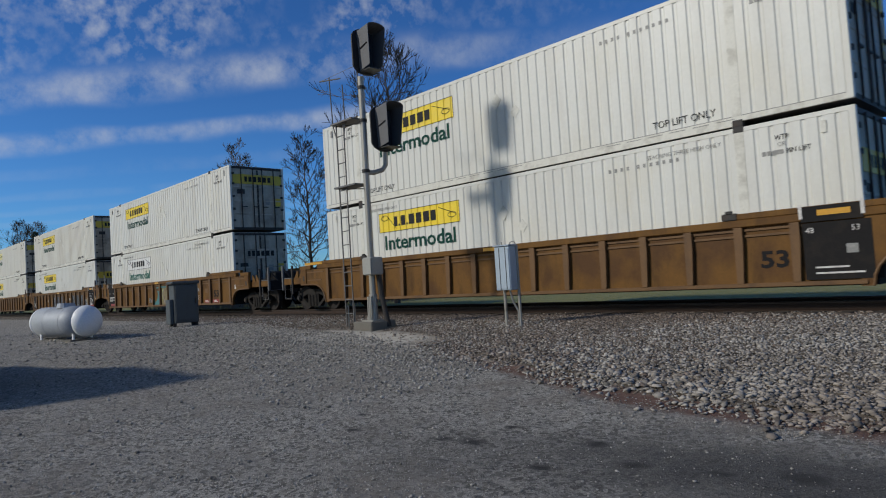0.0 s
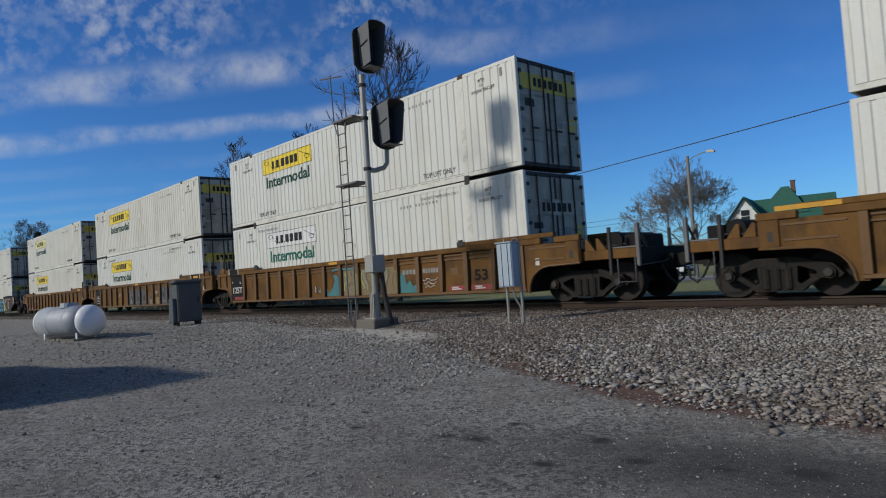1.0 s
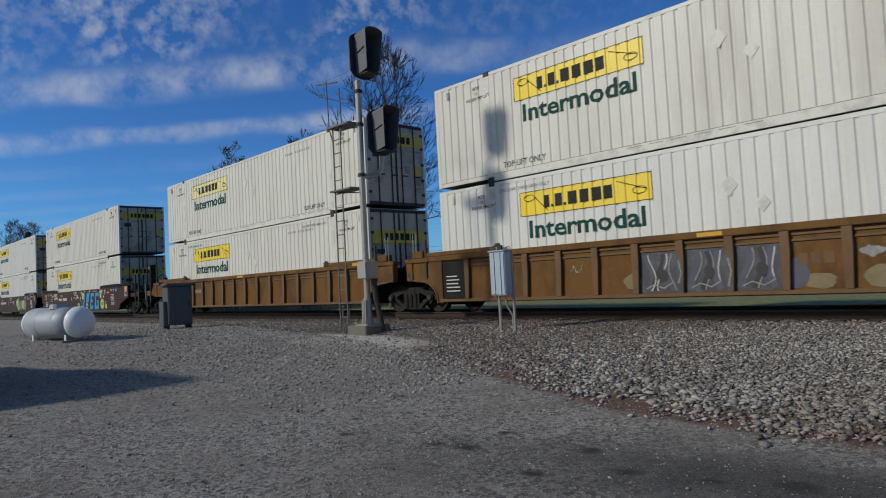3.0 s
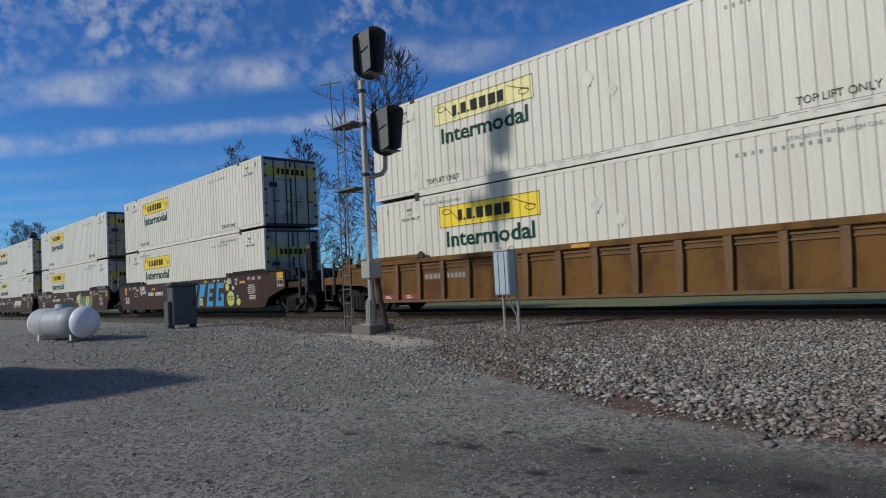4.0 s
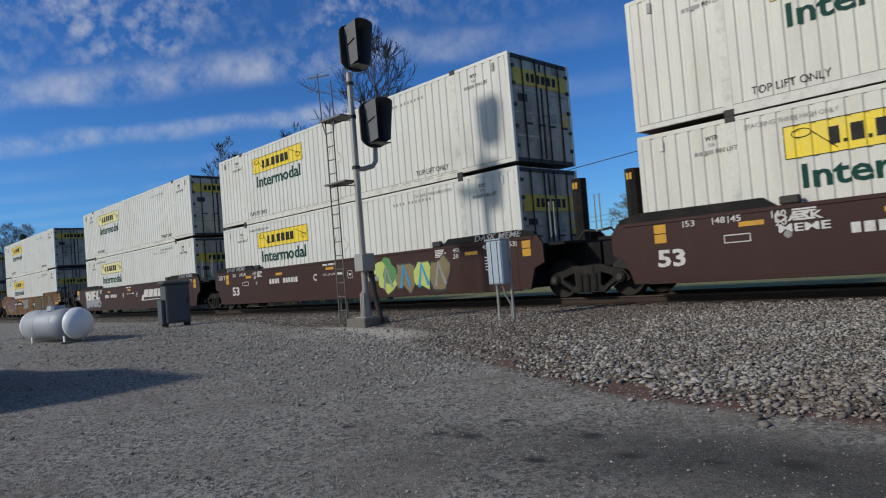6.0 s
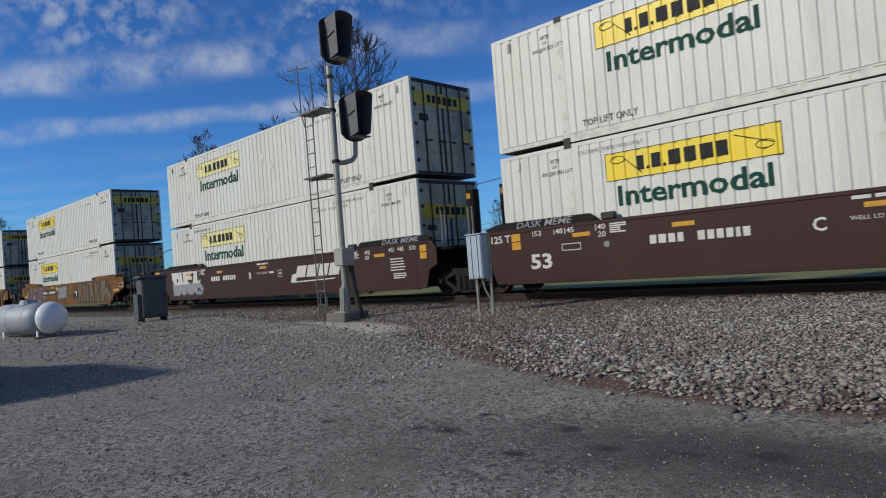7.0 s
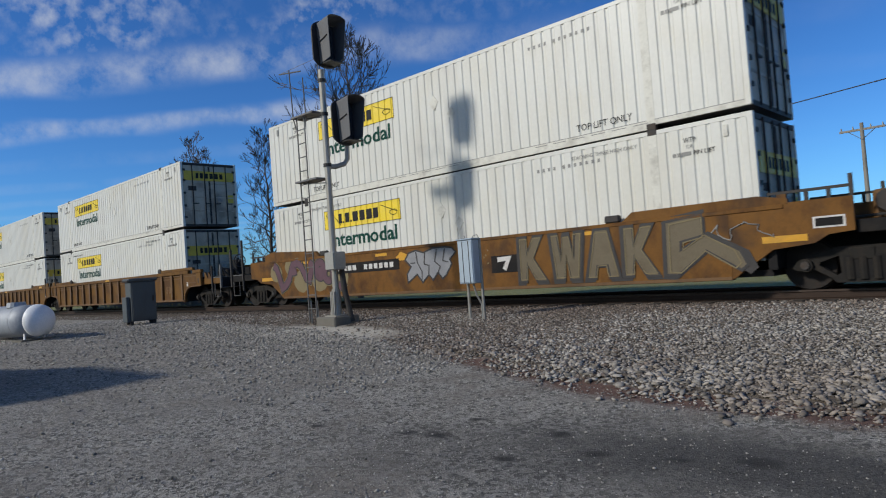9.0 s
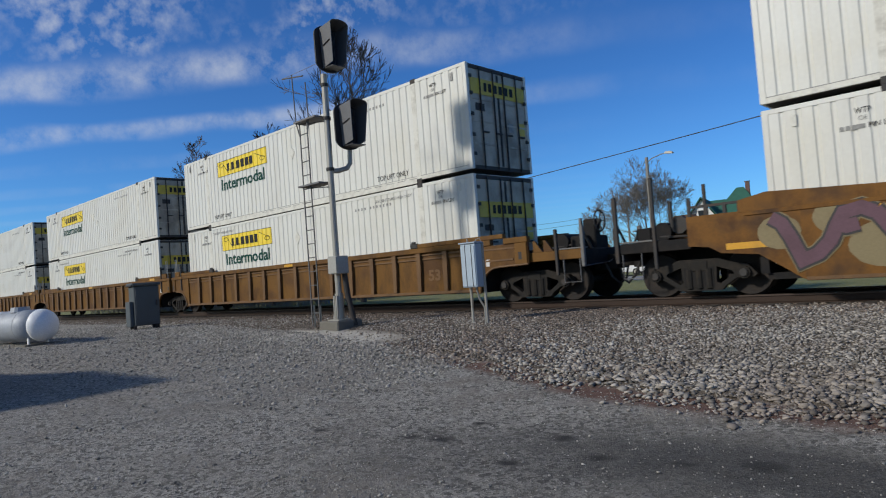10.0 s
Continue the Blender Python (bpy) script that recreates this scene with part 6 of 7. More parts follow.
    # stub posts at the ladder's foot
    for k, x in enumerate((-0.95, -0.68)):
        part("ladder_stub", rod(bmesh.new(), (lx + (x + 0.815), ly + 0.05, -0.32), (lx + (x + 0.815), ly + 0.05, 0.4), 0.02, 6), GALV, m)


def make_cabinet():
    x, y = -9.28, 10.6
    gz = float(height(np.array(x), np.array(y)))
    c = empty("meter_cabinet", "narrow pale blue-grey cabinet on two steel legs in ballast", "cabinet")
    c.location = (x, y, gz)
    z0, z1 = 1.27 - gz, 2.2 - gz
    part("case", cube(-0.21, 0.21, -0.11, 0.11, z0, z1, bevel=0.015), PANELM, c)
    part("door", cube(-0.19, 0.19, -0.122, -0.112, z0 + 0.03, z1 - 0.05, bevel=0.004), PANELM, c)
    for sx in (-0.07, 0.1):
        part("seam", cube(sx, sx + 0.014, -0.128, -0.123, z0 + 0.02, z1 - 0.03), DARKST, c)
    part("cap", cube(-0.23, 0.23, -0.14, 0.13, z1, z1 + 0.03, bevel=0.008), PANELM, c)
    for sx in (-0.2, 0.2):
        part("leg", rod(bmesh.new(), (sx, 0.14, -0.2), (sx, 0.14, z1 + 0.02), 0.032, 8), GALV, c)
        part("loop", rods([(sx, 0.14, z1), (sx * 0.9, 0.1, z1 + 0.1), (sx * 0.6, 0.05, z1 + 0.08), (sx * 0.55, 0, z1)], 0.012, 5), GALV, c)
        part("conduit", rods([(sx * 0.35, 0, z0), (sx * 0.5, 0.05, z0 - 0.25), (sx * 0.85, 0.12, z0 - 0.45), (sx * 0.88, 0.12, -0.2)], 0.022, 6), GALV, c)


def make_relay_case():
    x, y = -20.5, 8.2
    gz = float(height(np.array(x), np.array(y)))
    c = empty("relay_case", "dark grey steel relay case standing on gravel", "equipment case")
    c.matrix_basis = pose(x, y, gz, 0, 0, -6)
    part("body", cube(-0.28, 0.28, -0.34, 0.38, 0.12, 1.3, bevel=0.02), CASEM, c)
    part("lid", cube(-0.32, 0.32, -0.4, 0.43, 1.3, 1.4, bevel=0.03), CASEM, c)
    part("door", cube(0.282, 0.3, -0.3, 0.34, 0.2, 1.25, bevel=0.006), CASEM, c)
    part("handle", cube(0.302, 0.33, 0.26, 0.3, 0.7, 0.86), DARKST, c)
    for sx in (-0.22, 0.14):
        for sy in (-0.36, 0.28):
            part("foot", cube(sx, sx + 0.08, sy, sy + 0.08, -0.1, 0.12), DARKST, c)
    part("side_box", cube(-0.24, 0.2, -0.46, -0.345, 0.1, 0.85, bevel=0.015), CASEM, c, "lower grey box bolted to its side")
    part("hinge_bar", cube(-0.3, 0.3, -0.42, -0.402, 1.31, 1.35), DARKST, c)
    part("cable_foot", rod(bmesh.new(), (0.1, 0.3, -0.1), (0.1, 0.3, 0.12), 0.1, 10), DARKST, c)


def make_tank():
    x, y = -19.45, 5.0
    gz = float(height(np.array(x), np.array(y)))
    t = empty("propane_tank", "horizontal silver-grey propane tank shaded by colour, with white domed ends", "gas tank")
    t.matrix_basis = pose(x, y, gz, 0, 0, 18)
    R = 0.41
    bm = lathe(bmesh.new(), [(-1.5, R), (-1.0, R), (-0.3, R), (0.3, R)], 32, "x")
    bmesh.ops.translate(bm, verts=bm.verts[:], vec=(0, 0, R + 0.08))
    part("shell", bm, TANKM, t, smooth=True)
    for s, x0 in ((1, 0.3), (-1, -1.5)):
        bm = lathe(bmesh.new(), [(x0 + s * 0.003, R + 0.004)] + [(x0 + s * 0.33 * math.sin(a), R * math.cos(a) + 0.004) for a in np.linspace(0.12, 1.5, 9)], 32, "x")
        bmesh.ops.translate(bm, verts=bm.verts[:], vec=(0, 0, R + 0.08))
        part("dome_end", bm, TANKW, t, "white domed tank end", smooth=True)
    for x0 in (-0.3, -1.0):
        bm = lathe(bmesh.new(), [(x0 - 0.012, R + 0.004), (x0 + 0.012, R + 0.004)], 32, "x")
        bmesh.ops.translate(bm, verts=bm.verts[:], vec=(0, 0, R + 0.08))
        part("weld_band", bm, TANKM, t)
    part("valve_cover", rod(bmesh.new(), (-0.55, 0, 2 * R + 0.04), (-0.55, 0, 2 * R + 0.17), 0.24, 16, 0.21), TANKM, t, "round valve cover")
    for xx in (0.12, -1.3):
        for yy in (-0.25, 0.25):
            part("leg", cube(xx - 0.03, xx + 0.03, yy - 0.02, yy + 0.02, -0.12, 0.22), TANKW, t)
    part("pad", cube(-0.1, 0.3, -0.45, 0.45, -0.1, 0.03), CONC, t)
    part("pad", cube(-1.5, -1.1, -0.45, 0.45, -0.1, 0.03), CONC, t)


def make_parked_car(x, y, turn, paint, label):
    gz = float(height(np.array(x), np.array(y)))
    c = empty("parked_car", label, "car")
    c.matrix_basis = pose(x, y, gz, 0, 0, turn)
    bm = bmesh.new()
    prism(bm, [(-2.3, 0.35), (2.3, 0.35), (2.32, 0.75), (2.2, 0.98), (1.1, 1.08), (0.45, 1.7), (-1.9, 1.74), (-2.28, 1.05), (-2.34, 0.7)], -0.9, 0.9)
    bmesh.ops.bevel(bm, geom=bm.edges[:], offset=0.05, segments=2, affect="EDGES")
    part("body", bm, paint, c)
    for s in (-1, 1):
        for pts in ([(0.92, 1.12), (0.4, 1.62), (-0.35, 1.65), (-0.35, 1.12)], [(-0.45, 1.12), (-0.45, 1.65), (-1.8, 1.66), (-2.0, 1.12)]):
            bm = bmesh.new()
            prism(bm, pts, *sorted((s * 0.9, s * 0.906)))
            part("side_window", bm, GLASSD, c)
        for xx in (-1.4, 1.45):
            w = part("wheel", rod(bmesh.new(), (xx, s * 0.74, 0.34), (xx, s * 0.93, 0.34), 0.34, 20), TYRE, c)
            part("rim", rod(bmesh.new(), (xx, s * 0.92, 0.34), (xx, s * 0.94, 0.34), 0.2, 14), GALV, w)
    part("front_bumper", cube(2.28, 2.4, -0.85, 0.85, 0.38, 0.62, bevel=0.03), BLACKW, c)
    part("rear_bumper", cube(-2.42, -2.3, -0.85, 0.85, 0.38, 0.62, bevel=0.03), BLACKW, c)
    for s in (-0.7, 0.7):
        part("headlight", cube(2.25, 2.335, s - 0.16, s + 0.16, 0.78, 0.92, bevel=0.02), GLASSD, c)


make_signal()
make_cabinet()
make_relay_case()
make_tank()
# Added out of view to cast the shadow on the yard's left.
make_parked_car(-13.45, 0.72, 184, BLACKW, "dark car added out of view to shade the yard")


# ---- beyond the track ----
def grow(rng, segs, p, d, length, r, depth, spread, up):
    """One limb and what forks from it."""
    n = 3
    q = p
    for k in range(n):
        d2 = (d + Vector((rng.uniform(-1, 1), rng.uniform(-1, 1), rng.uniform(-0.6, 1))) * 0.13 + Vector((0, 0, up * 0.06))).normalized()
        e = q + d2 * (length / n)
        r2 = r * (1 - 0.14 * (k + 1))
        segs.append((q, e, r * (1 - 0.14 * k), r2))
        q, d = e, d2
        if depth > 0 and k > 0 and rng.random() < 0.75:
            side = d.cross(Vector((rng.uniform(-1, 1), rng.uniform(-1, 1), rng.uniform(-1, 1)))).normalized()
            grow(rng, segs, q, (d * 0.6 + side * spread * 1.1).normalized(), length * rng.uniform(0.5, 0.7), r2 * 0.55, depth - 1, spread, up)
    if depth > 0:
        for _ in range(2 if depth > 1 else 3):
            side = d.cross(Vector((rng.uniform(-1, 1), rng.uniform(-1, 1), rng.uniform(-1, 1)))).normalized()
            grow(rng, segs, q, (d + side * spread * rng.uniform(0.5, 1.1)).normalized(), length * rng.uniform(0.6, 0.85), r2 * 0.68, depth - 1, spread, up)


def tubes(segs, sides, least=0.012):
    co, fc = [], []
    for a, b, ra, rb in segs:
        z = (b - a).normalized()
        x = z.orthogonal().normalized()
        y = z.cross(x)
        i = len(co)
        for p, r in ((a, max(ra, least)), (b, max(rb, least))):
            for k in range(sides):
                t = k * math.tau / sides
                co.append(p + x * (r * math.cos(t)) + y * (r * math.sin(t)))
        for k in range(sides):
            fc.append((i + k, i + (k + 1) % sides, i + sides + (k + 1) % sides, i + sides + k))
    me = bpy.data.meshes.new("limbs")
    me.from_pydata([tuple(c) for c in co], [], fc)
    return me


def make_tree(seed, tall, spread, depth, bark, twig, label, up=1.0, trunk_part=0.22, least=0.014):
    """A leafless tree of about the height tall."""
    rng = random.Random(seed)
    segs = []
    r = tall * 0.014
    base = Vector((0, 0, -0.2))
    fork = Vector((rng.uniform(-0.2, 0.2), rng.uniform(-0.2, 0.2), tall * trunk_part))
    trunk = [(base, fork, r * 1.25, r)]
    for k in range(4):
        a = k * math.tau / 4 + rng.uniform(-0.4, 0.4)
        d = Vector((math.cos(a) * spread, math.sin(a) * spread, rng.uniform(0.8, 1.2))).normalized()
        grow(rng, segs, fork, d, tall * 0.25, r * 0.6, depth, spread, up)
    grow(rng, segs, fork, Vector((0, 0, 1)), tall * 0.3, r * 0.75, depth, spread, up)
    top = max(s[1].z for s in segs)
    f = tall / top
    t = empty("bare_tree", label, "tree", "bare trees behind the track")
    sc = lambda ss: [(a * f, b * f, x, y) for a, b, x, y in ss]
    thick = [s for s in segs if s[2] > 0.03]
    link("trunk", tubes(sc(trunk), 9), bark, t)
    link("branchwork", tubes(sc(thick), 6), bark, t)
    link("crown", tubes(sc([s for s in segs if s[2] <= 0.03]), 3, least), twig, t)
    return t


def make_leader_tree(seed, tall, wide, bark, twig, label, clear=0.18, least=0.013):
    """A leafless tree with one straight leader and many spreading side limbs that shorten upwards."""
    rng = random.Random(seed)
    segs, trunk = [], []
    p, r = Vector((0, 0, -0.2)), tall * 0.013
    stem = [p]
    for k in range(12):
        p = Vector((p.x + rng.uniform(-0.12, 0.12), p.y + rng.uniform(-0.12, 0.12), tall * (k + 1) / 12))
        trunk.append((stem[-1], p, r * (1 - k / 12.5), r * (1 - (k + 1) / 12.5)))
        stem.append(p)
    n = int(tall * 2.9)
    for k in range(n):
        f = (k + rng.random()) / n
        hgt = tall * (clear + (0.97 - clear) * f)
        i = min(int(hgt / tall * 12), 11)
        q = stem[i].lerp(stem[i + 1], hgt / tall * 12 - i)
        reach = wide * (0.35 + 0.65 * math.sin(math.pi * min(1, 0.25 + 0.75 * f))) * rng.uniform(0.75, 1.15)
        a = k * 2.4 + rng.uniform(-0.5, 0.5)
        d = Vector((math.cos(a), math.sin(a), 0.45 + 0.9 * f)).normalized()
        grow(rng, segs, q, d, reach / 2.1, r * (0.45 - 0.32 * f), 3, 0.62, 0.9)
    t = empty("bare_tree", label, "tree", "bare trees behind the track")
    link("trunk", tubes(trunk, 9), bark, t)
    link("branchwork", tubes([g for g in segs if g[2] > 0.022], 5), bark, t)
    link("crown", tubes([g for g in segs if g[2] <= 0.022], 3, least), twig, t)
    return t


def place_trees():
    kinds = [make_leader_tree(11, 15.3, 4.6, BARK, BARK, "tall leafless tree with spreading dark branches"),
             make_leader_tree(5, 12.2, 2.7, BARK, BARK, "slender leafless tree with dense dark twigs", 0.1),
             make_tree(23, 11.8, 0.68, 6, BARKL, BARKL, "leafless tree with a rounded crown of pale twigs", 0.8, least=0.011)]
    kinds[0].matrix_basis = pose(-31.2, 25.5, 0.25)
    kinds[1].matrix_basis = pose(-41.0, 25.4, 0.25)
    kinds[2].matrix_basis = pose(-29.9, 60.0, 0.15)
    for k, x, y, s, a in ((1, -51.5, 25.4, 1.11, 80), (1, -37.2, 26.5, 0.68, 200), (1, -33.9, 27.5, 0.6, 310), (0, -136, 26, 1.0, 40), (1, -127, 24, 1.05, 90),
                          (0, -146, 31, 1.05, 210), (1, -57, 70, 0.8, 10)):
        ob = copy_thing(kinds[k], pose(x, y, 0.2, 0, 0, a))
        ob.scale = (s, s, s)
    # a dark conifer far along the line
    rng = np.random.default_rng(8)
    c = empty("conifer", "dark green conifer far along the line", "tree")
    c.matrix_basis = pose(-118, 24.6, 0.2)
    part("trunk", rod(bmesh.new(), (0, 0, -0.2), (0, 0, 11), 0.2, 8, 0.03), BARK, c)
    bm = bmesh.new()
    for k in range(1500):
        h = rng.uniform(1.5, 12.6)
        r = (13 - h) * 0.32 * rng.uniform(0.3, 1)
        a = rng.uniform(0, math.tau)
        p = Vector((r * math.cos(a), r * math.sin(a), h))
        d = Vector((math.cos(a), math.sin(a), rng.uniform(-0.4, 0.2))) * rng.uniform(0.3, 0.6)
        s = Vector((-math.sin(a), math.cos(a), rng.uniform(-0.3, 0.3))) * 0.14
        v = [bm.verts.new(q) for q in (p - s, p + d, p + s, p + Vector((0, 0, 0.08)))]
        bm.faces.new((v[0], v[1], v[3])); bm.faces.new((v[3], v[1], v[2]))
    part("foliage", bm, NEEDLE, c)
    # low brush and the far edge of woods
    for name, label, x0, x1, y0, y1, n, hh in (("brush", "low leafless brush behind the track", -70, -33, 22.5, 30, 1500, 2.2), ("far_woods", "grey line of leafless woods on the horizon", -420, 260, 150, 230, 5200, 8.0)):
        rng2 = random.Random(4)
        segs = []
        for k in range(n):
            p = Vector((rng2.uniform(x0, x1), rng2.uniform(y0, y1), 0.1))
            q = p + Vector((rng2.uniform(-0.5, 0.5), rng2.uniform(-0.5, 0.5), 1)) * hh * rng2.uniform(0.4, 1)
            segs.append((p, q, hh * 0.012, hh * 0.004))
            for j in range(3):
                m = p.lerp(q, rng2.uniform(0.3, 0.8))
                segs.append((m, m + Vector((rng2.uniform(-1, 1), rng2.uniform(-1, 1), rng2.uniform(0.3, 1))) * hh * 0.3, hh * 0.006, hh * 0.003))
        tagged(link(name, tubes(segs, 3), BARKL), label, "brush" if hh < 5 else "woods", kind="stuff")


def make_house():
    h = empty("house", "white two-storey house with a green shingle roof", "house")
    h.matrix_basis = pose(-28.2, 82, 0.1, 0, 0, 14)
    part("main_wall", cube(-3.2, 4.6, -3.6, 3.6, 0, 5.4), WALLW, h)
    part("wing_wall", cube(-6.2, -3.2, -5.0, 2.5, 0, 4.6), WALLW, h)

    def gable(x0, x1, y0, y1, z0, z1, along, over=0.35):
        bm = bmesh.new()
        t = 0.16
        if along == "x":
            ym = (y0 + y1) / 2
            for s, ye in ((-1, y0 - over), (1, y1 + over)):
                q = [(x0 - over, ye, z0 - 0.2), (x1 + over, ye, z0 - 0.2), (x1 + over, ym, z1), (x0 - over, ym, z1)]
                v = [bm.verts.new(p) for p in q] + [bm.verts.new((p[0], p[1], p[2] + t)) for p in q]
                for f in ((0, 1, 2, 3), (7, 6, 5, 4), (0, 4, 5, 1), (1, 5, 6, 2), (2, 6, 7, 3), (3, 7, 4, 0)):
                    bm.faces.new([v[k] for k in f])
        else:
            xm = (x0 + x1) / 2
            for s, xe in ((-1, x0 - over), (1, x1 + over)):
                q = [(xe, y0 - over, z0 - 0.2), (xe, y1 + over, z0 - 0.2), (xm, y1 + over, z1), (xm, y0 - over, z1)]
                v = [bm.verts.new(p) for p in q] + [bm.verts.new((p[0], p[1], p[2] + t)) for p in q]
                for f in ((0, 1, 2, 3), (7, 6, 5, 4), (0, 4, 5, 1), (1, 5, 6, 2), (2, 6, 7, 3), (3, 7, 4, 0)):
                    bm.faces.new([v[k] for k in f])
        return part("roof", bm, ROOFG, h, "green shingle roof")

    gable(-3.2, 4.6, -3.6, 3.6, 5.4, 7.8, "x")
    gable(-6.2, -1.6, -5.0, 2.5, 4.6, 8.0, "y")
    # hipped peak in the middle
    bm = bmesh.new()
    v = [bm.verts.new(p) for p in ((-3.0, -3.3, 5.9), (2.4, -3.3, 5.9), (2.4, 3.3, 5.9), (-3.0, 3.3, 5.9), (-0.5, 0.0, 9.2), (0.3, 0.0, 9.2))]
    for f in ((0, 1, 5, 4), (1, 2, 5), (2, 3, 4, 5), (3, 0, 4), (3, 2, 1, 0)):
        bm.faces.new([v[k] for k in f])
    part("roof", bm, ROOFG, h, "green hipped roof")
    bm = bmesh.new()
    prism(bm, [(-6.2, 4.6), (-1.6, 4.6), (-3.9, 7.85)], -5.0, -4.85)
    part("gable_wall", bm, WALLW, h)
    bm = bmesh.new()
    prism(bm, [(-3.6, 5.4), (3.6, 5.4), (0, 7.7)], 4.45, 4.6)
    bmesh.ops.rotate(bm, verts=bm.verts[:], matrix=Matrix.Rotation(radians(-90), 3, "Z"))
    part("gable_wall", bm, WALLW, h)
    c = part("chimney", cube(0.5, 0.98, -0.25, 0.23, 7.6, 9.75, bevel=0.02), BRICKM, h, "red brick chimney")
    part("chimney_cap", cube(0.45, 1.03, -0.3, 0.28, 9.75, 9.83), CONC, c)
    for x, y, z in ((-4.7, -5.0, 1.1), (-4.3, -5.0, 5.2), (-1.8, -3.6, 1.2), (0.6, -3.6, 1.2), (2.8, -3.6, 1.2), (0.6, -3.6, 3.4), (2.8, -3.6, 3.4)):
        w = part("window", cube(x, x + 0.9, y - 0.03, y - 0.004, z, z + 1.4), GLASSD, h)
        bm = bmesh.new()
        for a in ((x - 0.08, x, z - 0.08, z + 1.48), (x + 0.9, x + 0.98, z - 0.08, z + 1.48), (x, x + 0.9, z - 0.08, z), (x, x + 0.9, z + 1.4, z + 1.48), (x, x + 0.9, z + 0.68, z + 0.74)):
            box(bm, a[0], a[1], y - 0.05, y - 0.002, a[2], a[3])
        part("window_frame", bm, WALLW, w)


def make_poles():
    p = empty("street_lamp", "grey street lamp with a long curved arm", "street lamp")
    p.location = (-23.3, 48, 0.1)
    part("pole", rod(bmesh.new(), (0, 0, -0.3), (0, 0, 9.3), 0.17, 10, 0.12), WOODP, p)
    part("arm", rods([(0, 0, 8.9), (0.5, -0.1, 9.15), (1.2, -0.2, 9.3), (1.75, -0.3, 9.35)], 0.035, 6), GALV, p)
    bm = bmesh.new()
    prism(bm, [(1.65, 9.28), (2.25, 9.2), (2.3, 9.28), (2.15, 9.4), (1.7, 9.42)], -0.45, -0.2)
    part("luminaire", bm, GALV, p, "grey cobra-head luminaire")
    for x, y, top, arms, label in ((-8.25, 45, 8.3, 1, "timber utility pole with a crossarm"), (-39.5, 75, 8.2, 0, "thin timber utility pole in the distance"), (-3.0, 39.5, 9.9, 0, "timber utility pole carrying a wire"), (-90.0, 42.5, 6.2, 0, "timber utility pole carrying a wire")):
        u = empty("utility_pole", label, "utility pole", "utility poles along the road")
        u.location = (x, y, 0.1)
        part("pole", rod(bmesh.new(), (0, 0, -0.3), (0, 0, top), 0.15, 10, 0.1), WOODP, u)
        if arms:
            part("crossarm", cube(-1.15, 1.15, -0.06, 0.06, top - 0.45, top - 0.33), WOODP, u)
            for s in (-1, 1):
                part("brace", rods([(s * 0.7, -0.06, top - 0.42), (0, -0.1, top - 1.0)], 0.02, 5), GALVD, u)
            for xx in (-1.05, -0.45, 0.45, 1.05):
                part("insulator", rod(bmesh.new(), (xx, 0, top - 0.33), (xx, 0, top - 0.15), 0.05, 8, 0.03), GALV, u)
        else:
            part("lamp_arm", rods([(0, 0, top - 0.5), (-0.6, -0.1, top - 0.3)], 0.03, 5), GALVD, u)

    def wire(a, b, sag, r=0.022):
        pts = [Vector(a).lerp(Vector(b), f) - Vector((0, 0, sag * 4 * f * (1 - f))) for f in np.linspace(0, 1, 25)]
        tagged(part("overhead_wire", rods(pts, r, 5), WIREM), "thin black overhead wire", "cable", "overhead wires")

    wire((-90.0, 42.5, 5.9), (-3.0, 39.5, 9.75), 0.35, 0.03)
    wire((-3.0, 39.5, 9.7), (60.0, 38.0, 8.5), 0.6, 0.03)
    wire((-39.5, 75, 7.6), (-90.0, 76, 8.2), 0.5)
    wire((-39.5, 75, 7.0), (-90.0, 76, 7.4), 0.5)
    wire((-7.2, 45, 8.0), (40, 43, 8.2), 0.9)


place_trees()
make_house()
make_poles()
make_parked_car(-31.0, 57.5, 4, CARW, "white car parked beside the road")
make_parked_car(-38.5, 58.0, 182, CARW, "white car parked beside the road")


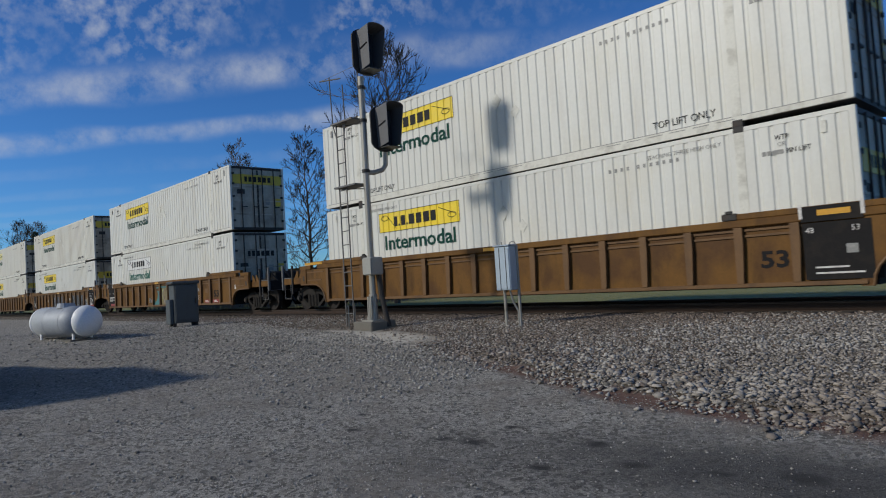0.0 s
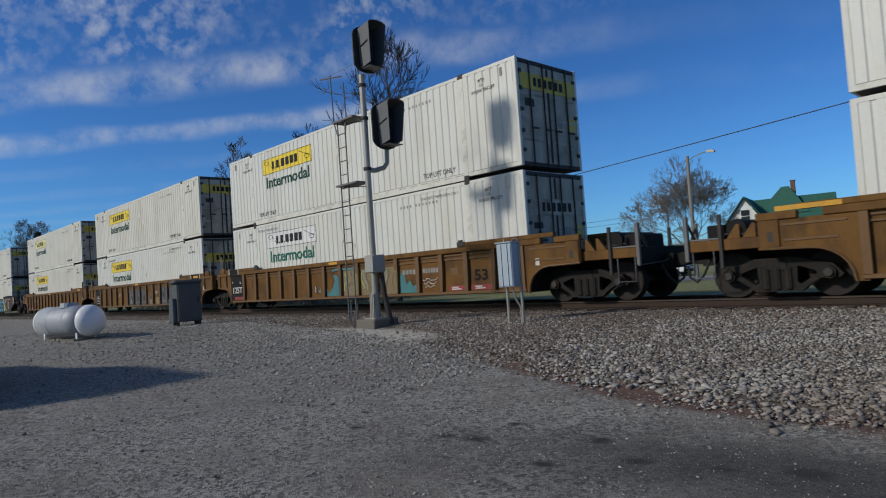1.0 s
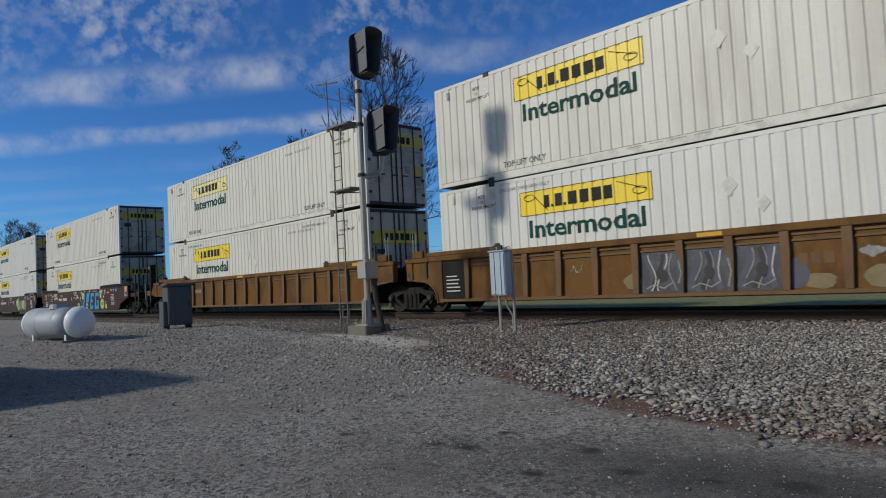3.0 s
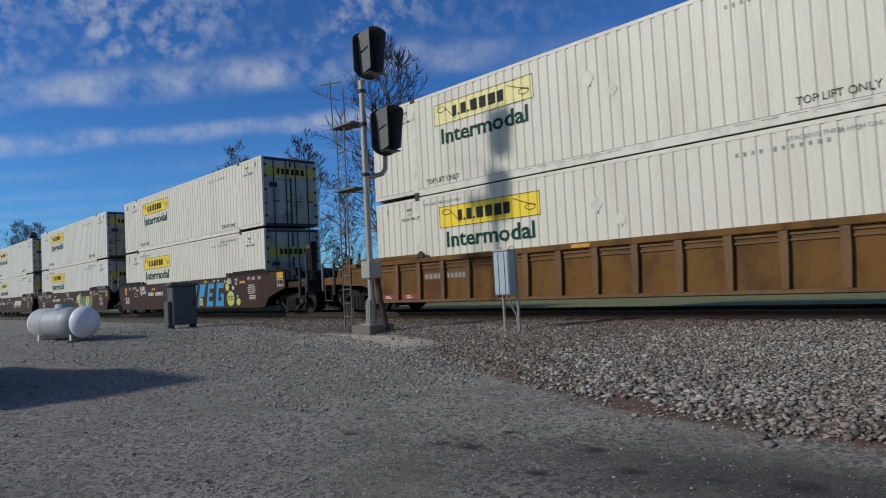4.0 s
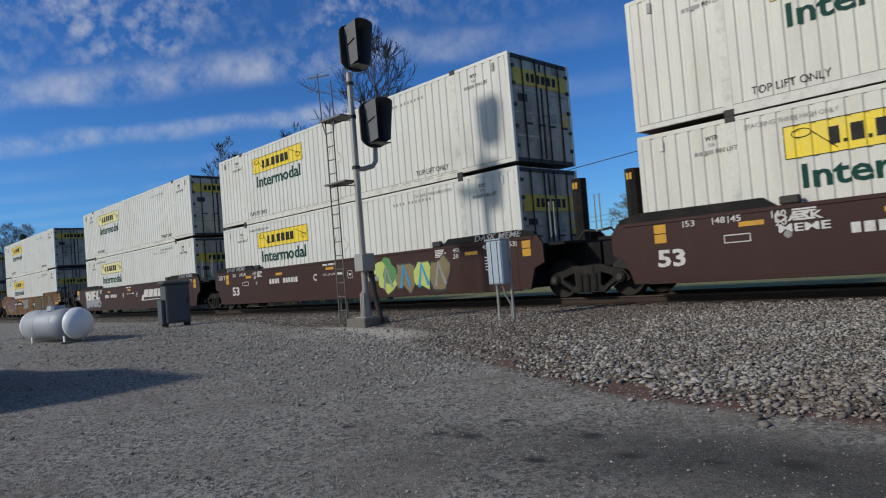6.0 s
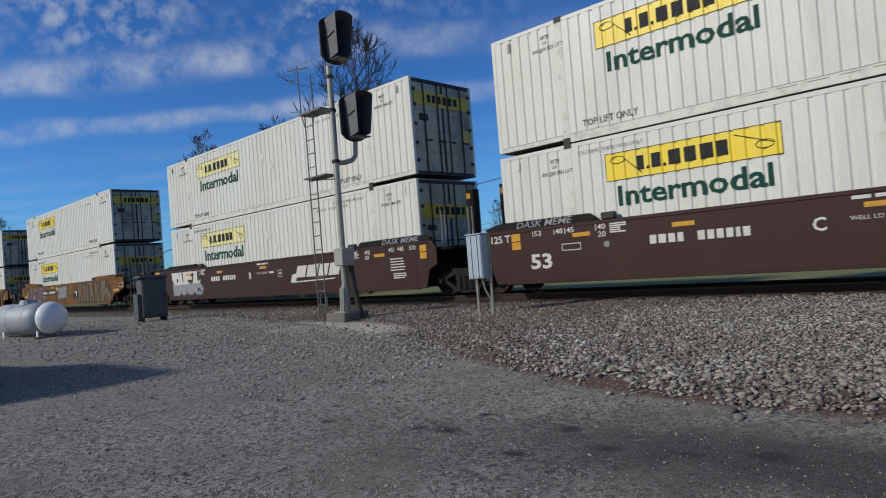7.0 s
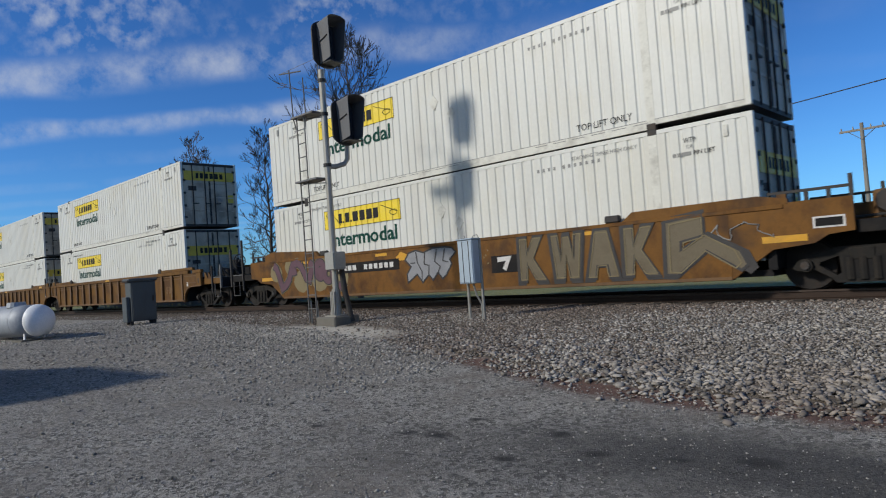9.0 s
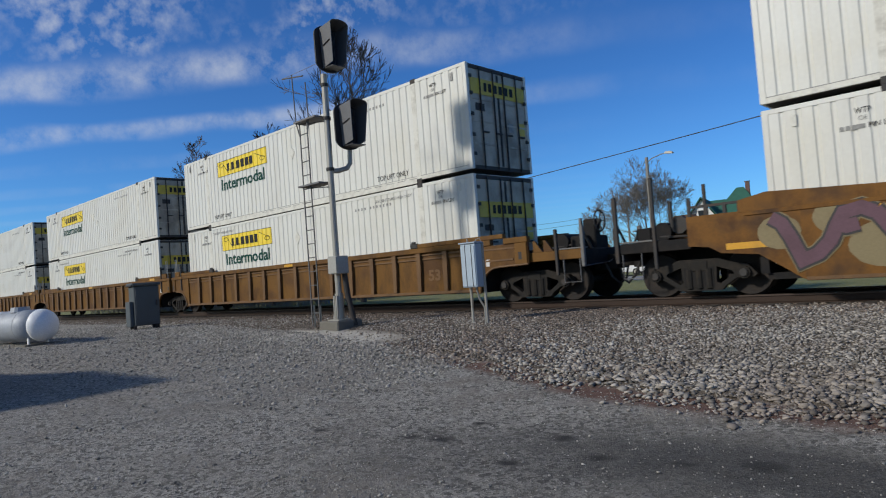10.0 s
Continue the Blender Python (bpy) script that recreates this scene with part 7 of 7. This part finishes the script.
# ---- loose stones ----
def scatter(name, label, material, xs, ys, sizes, flat, seed, lift=0.25):
    """Many angular stones as one mesh: a squashed, jittered octahedron with cut corners each."""
    rng = np.random.default_rng(seed)
    n = len(xs)
    base = np.array([(1, 0, 0), (-1, 0, 0), (0, 1, 0), (0, -1, 0), (0, 0, 1), (0, 0, -1), (0.62, 0.62, 0.55), (-0.62, 0.55, 0.62), (-0.55, -0.62, 0.58), (0.6, -0.58, 0.6)])
    tri = np.array([(0, 6, 9), (2, 7, 6), (1, 8, 7), (3, 9, 8), (4, 6, 7), (4, 7, 8), (4, 8, 9), (4, 9, 6), (0, 2, 6), (2, 1, 7), (1, 3, 8), (3, 0, 9), (2, 0, 5), (1, 2, 5), (3, 1, 5), (0, 3, 5)])
    k = len(base)
    v = base[None] * (1 + rng.normal(0, 0.26, (n, k, 3)))
    v = v * (sizes[:, None, None] * np.stack([rng.uniform(0.7, 1.35, n), rng.uniform(0.7, 1.2, n), flat * rng.uniform(0.7, 1.2, n)], 1)[:, None, :])
    a, t = rng.uniform(0, math.tau, n), rng.normal(0, 0.35, n)
    c, s = np.cos(t)[:, None], np.sin(t)[:, None]
    x, z = v[..., 0] * c - v[..., 2] * s, v[..., 0] * s + v[..., 2] * c
    c, s = np.cos(a)[:, None], np.sin(a)[:, None]
    X, Yy = x * c - v[..., 1] * s, x * s + v[..., 1] * c
    hz = height(xs, ys) + sizes * lift
    co = np.stack([X + xs[:, None], Yy + ys[:, None], z + hz[:, None]], -1).reshape(-1, 3)
    f = (tri[None] + (np.arange(n) * k)[:, None, None]).reshape(-1, 3)
    me = bpy.data.meshes.new(name)
    me.vertices.add(len(co)); me.loops.add(f.size); me.polygons.add(len(f))
    me.vertices.foreach_set("co", co.astype(np.float32).ravel())
    me.loops.foreach_set("vertex_index", f.astype(np.int32).ravel())
    me.polygons.foreach_set("loop_start", np.arange(0, f.size, 3, dtype=np.int32))
    me.update(calc_edges=True)
    tagged(link(name, me, material), label, "gravel", kind="stuff")


def loose_stones():
    rng = np.random.default_rng(12)
    # bed: coarse crushed stone, thinner beyond the near stretch
    xs, ys = [], []
    for x0, x1, y0, y1, per in ((-9, 1.5, 5.6, 13.4, 950), (-13, -9, 6.8, 13.4, 800), (-24, -13, 8.2, 13.4, 350), (-60, -24, 8.6, 13.4, 50)):
        n = int((x1 - x0) * (y1 - y0) * per)
        xs.append(rng.uniform(x0, x1, n)); ys.append(rng.uniform(y0, y1, n))
    xs, ys = np.concatenate(xs), np.concatenate(ys)
    edge = ys - toe(xs) + rng.normal(0, 0.22, len(xs)) + 0.15 * np.sin(xs * 2.1) + 0.1 * np.sin(xs * 5.3 + 1)
    keep = (edge > 0) & ~((np.abs(xs + 13.07) < 0.5) & (np.abs(ys - 9.87) < 0.5))
    keep &= ~((np.hypot((xs + 12.2) / 2.4, (ys - 8.9) / 0.85) < 1) & (rng.random(len(xs)) < 0.9))
    xs, ys = xs[keep], ys[keep]
    sizes = np.clip(rng.lognormal(math.log(0.0158), 0.38, len(xs)), 0.008, 0.036)
    sizes *= 1 + 0.55 * np.clip(1 - edge[keep] / 2.2, 0, 1) * np.clip((xs + 9.5) / 3, 0, 1)
    rust = rng.random(len(xs)) < np.clip((-3.0 - xs) / 7, 0, 0.45) + np.clip((ys - 11.0) / 2.4, 0, 0.5)
    scatter("ballast", "coarse angular grey crushed stone ballast", STONE, xs[~rust], ys[~rust], sizes[~rust], 0.52, 5, 0.3)
    scatter("stained_ballast", "brown crushed stone stained with brake dust", RUSTST, xs[rust], ys[rust], sizes[rust], 0.52, 9, 0.3)
    # yard: fine gravel, densest by the camera, coarser towards the mast
    n = 38000
    d = 3.6 + 15 * rng.random(n) ** 1.5
    a = np.radians(rng.uniform(2, 86, n))
    xs, ys = -d * np.sin(a), d * np.cos(a)
    m = 26000
    xs, ys = np.concatenate([xs, rng.uniform(-26, -6.5, m)]), np.concatenate([ys, 9.6 - np.abs(rng.normal(0, 2.3, m))])
    sizes = np.concatenate([np.clip(rng.lognormal(math.log(0.0055), 0.38, n), 0.003, 0.014) * (0.75 + d / 16), np.clip(rng.lognormal(math.log(0.016), 0.38, m), 0.006, 0.034)])
    keep = (ys < toe(xs) + 0.1) & ~((np.hypot((xs + 1.6) / 3.2, (ys - 4.6) / 1.3) < 1) & (rng.random(len(xs)) < 0.75))
    xs, ys, sizes = xs[keep], ys[keep], sizes[keep]
    scatter("gravel", "fine grey gravel strewn over the yard", PEBBLE, xs, ys, sizes, 0.7, 6, 0.2)


loose_stones()


# ---- what moves ----
def motions():
    for key, w in WAGONS.items():
        walk(w, [(t, pose(STACKS[key] - HL + s, TRACK_Y, RAIL_Z)) for t, s in RUN])
    for ob, x, z in BOXES:
        walk(ob, [(t, pose(x - HL + s, TRACK_Y, z)) for t, s in RUN])
    ts = [k / FPS for k in range(0, 301)]
    run = np.interp(ts, [t for t, s in RUN], [s for t, s in RUN])
    turn = [(t, math.degrees(s / 0.457)) for t, s in zip(ts, run)]
    for w in WHEELS:
        at = w.location.copy()
        walk(w, [(t, pose(*at, 0, a, 0)) for t, a in turn])


motions()
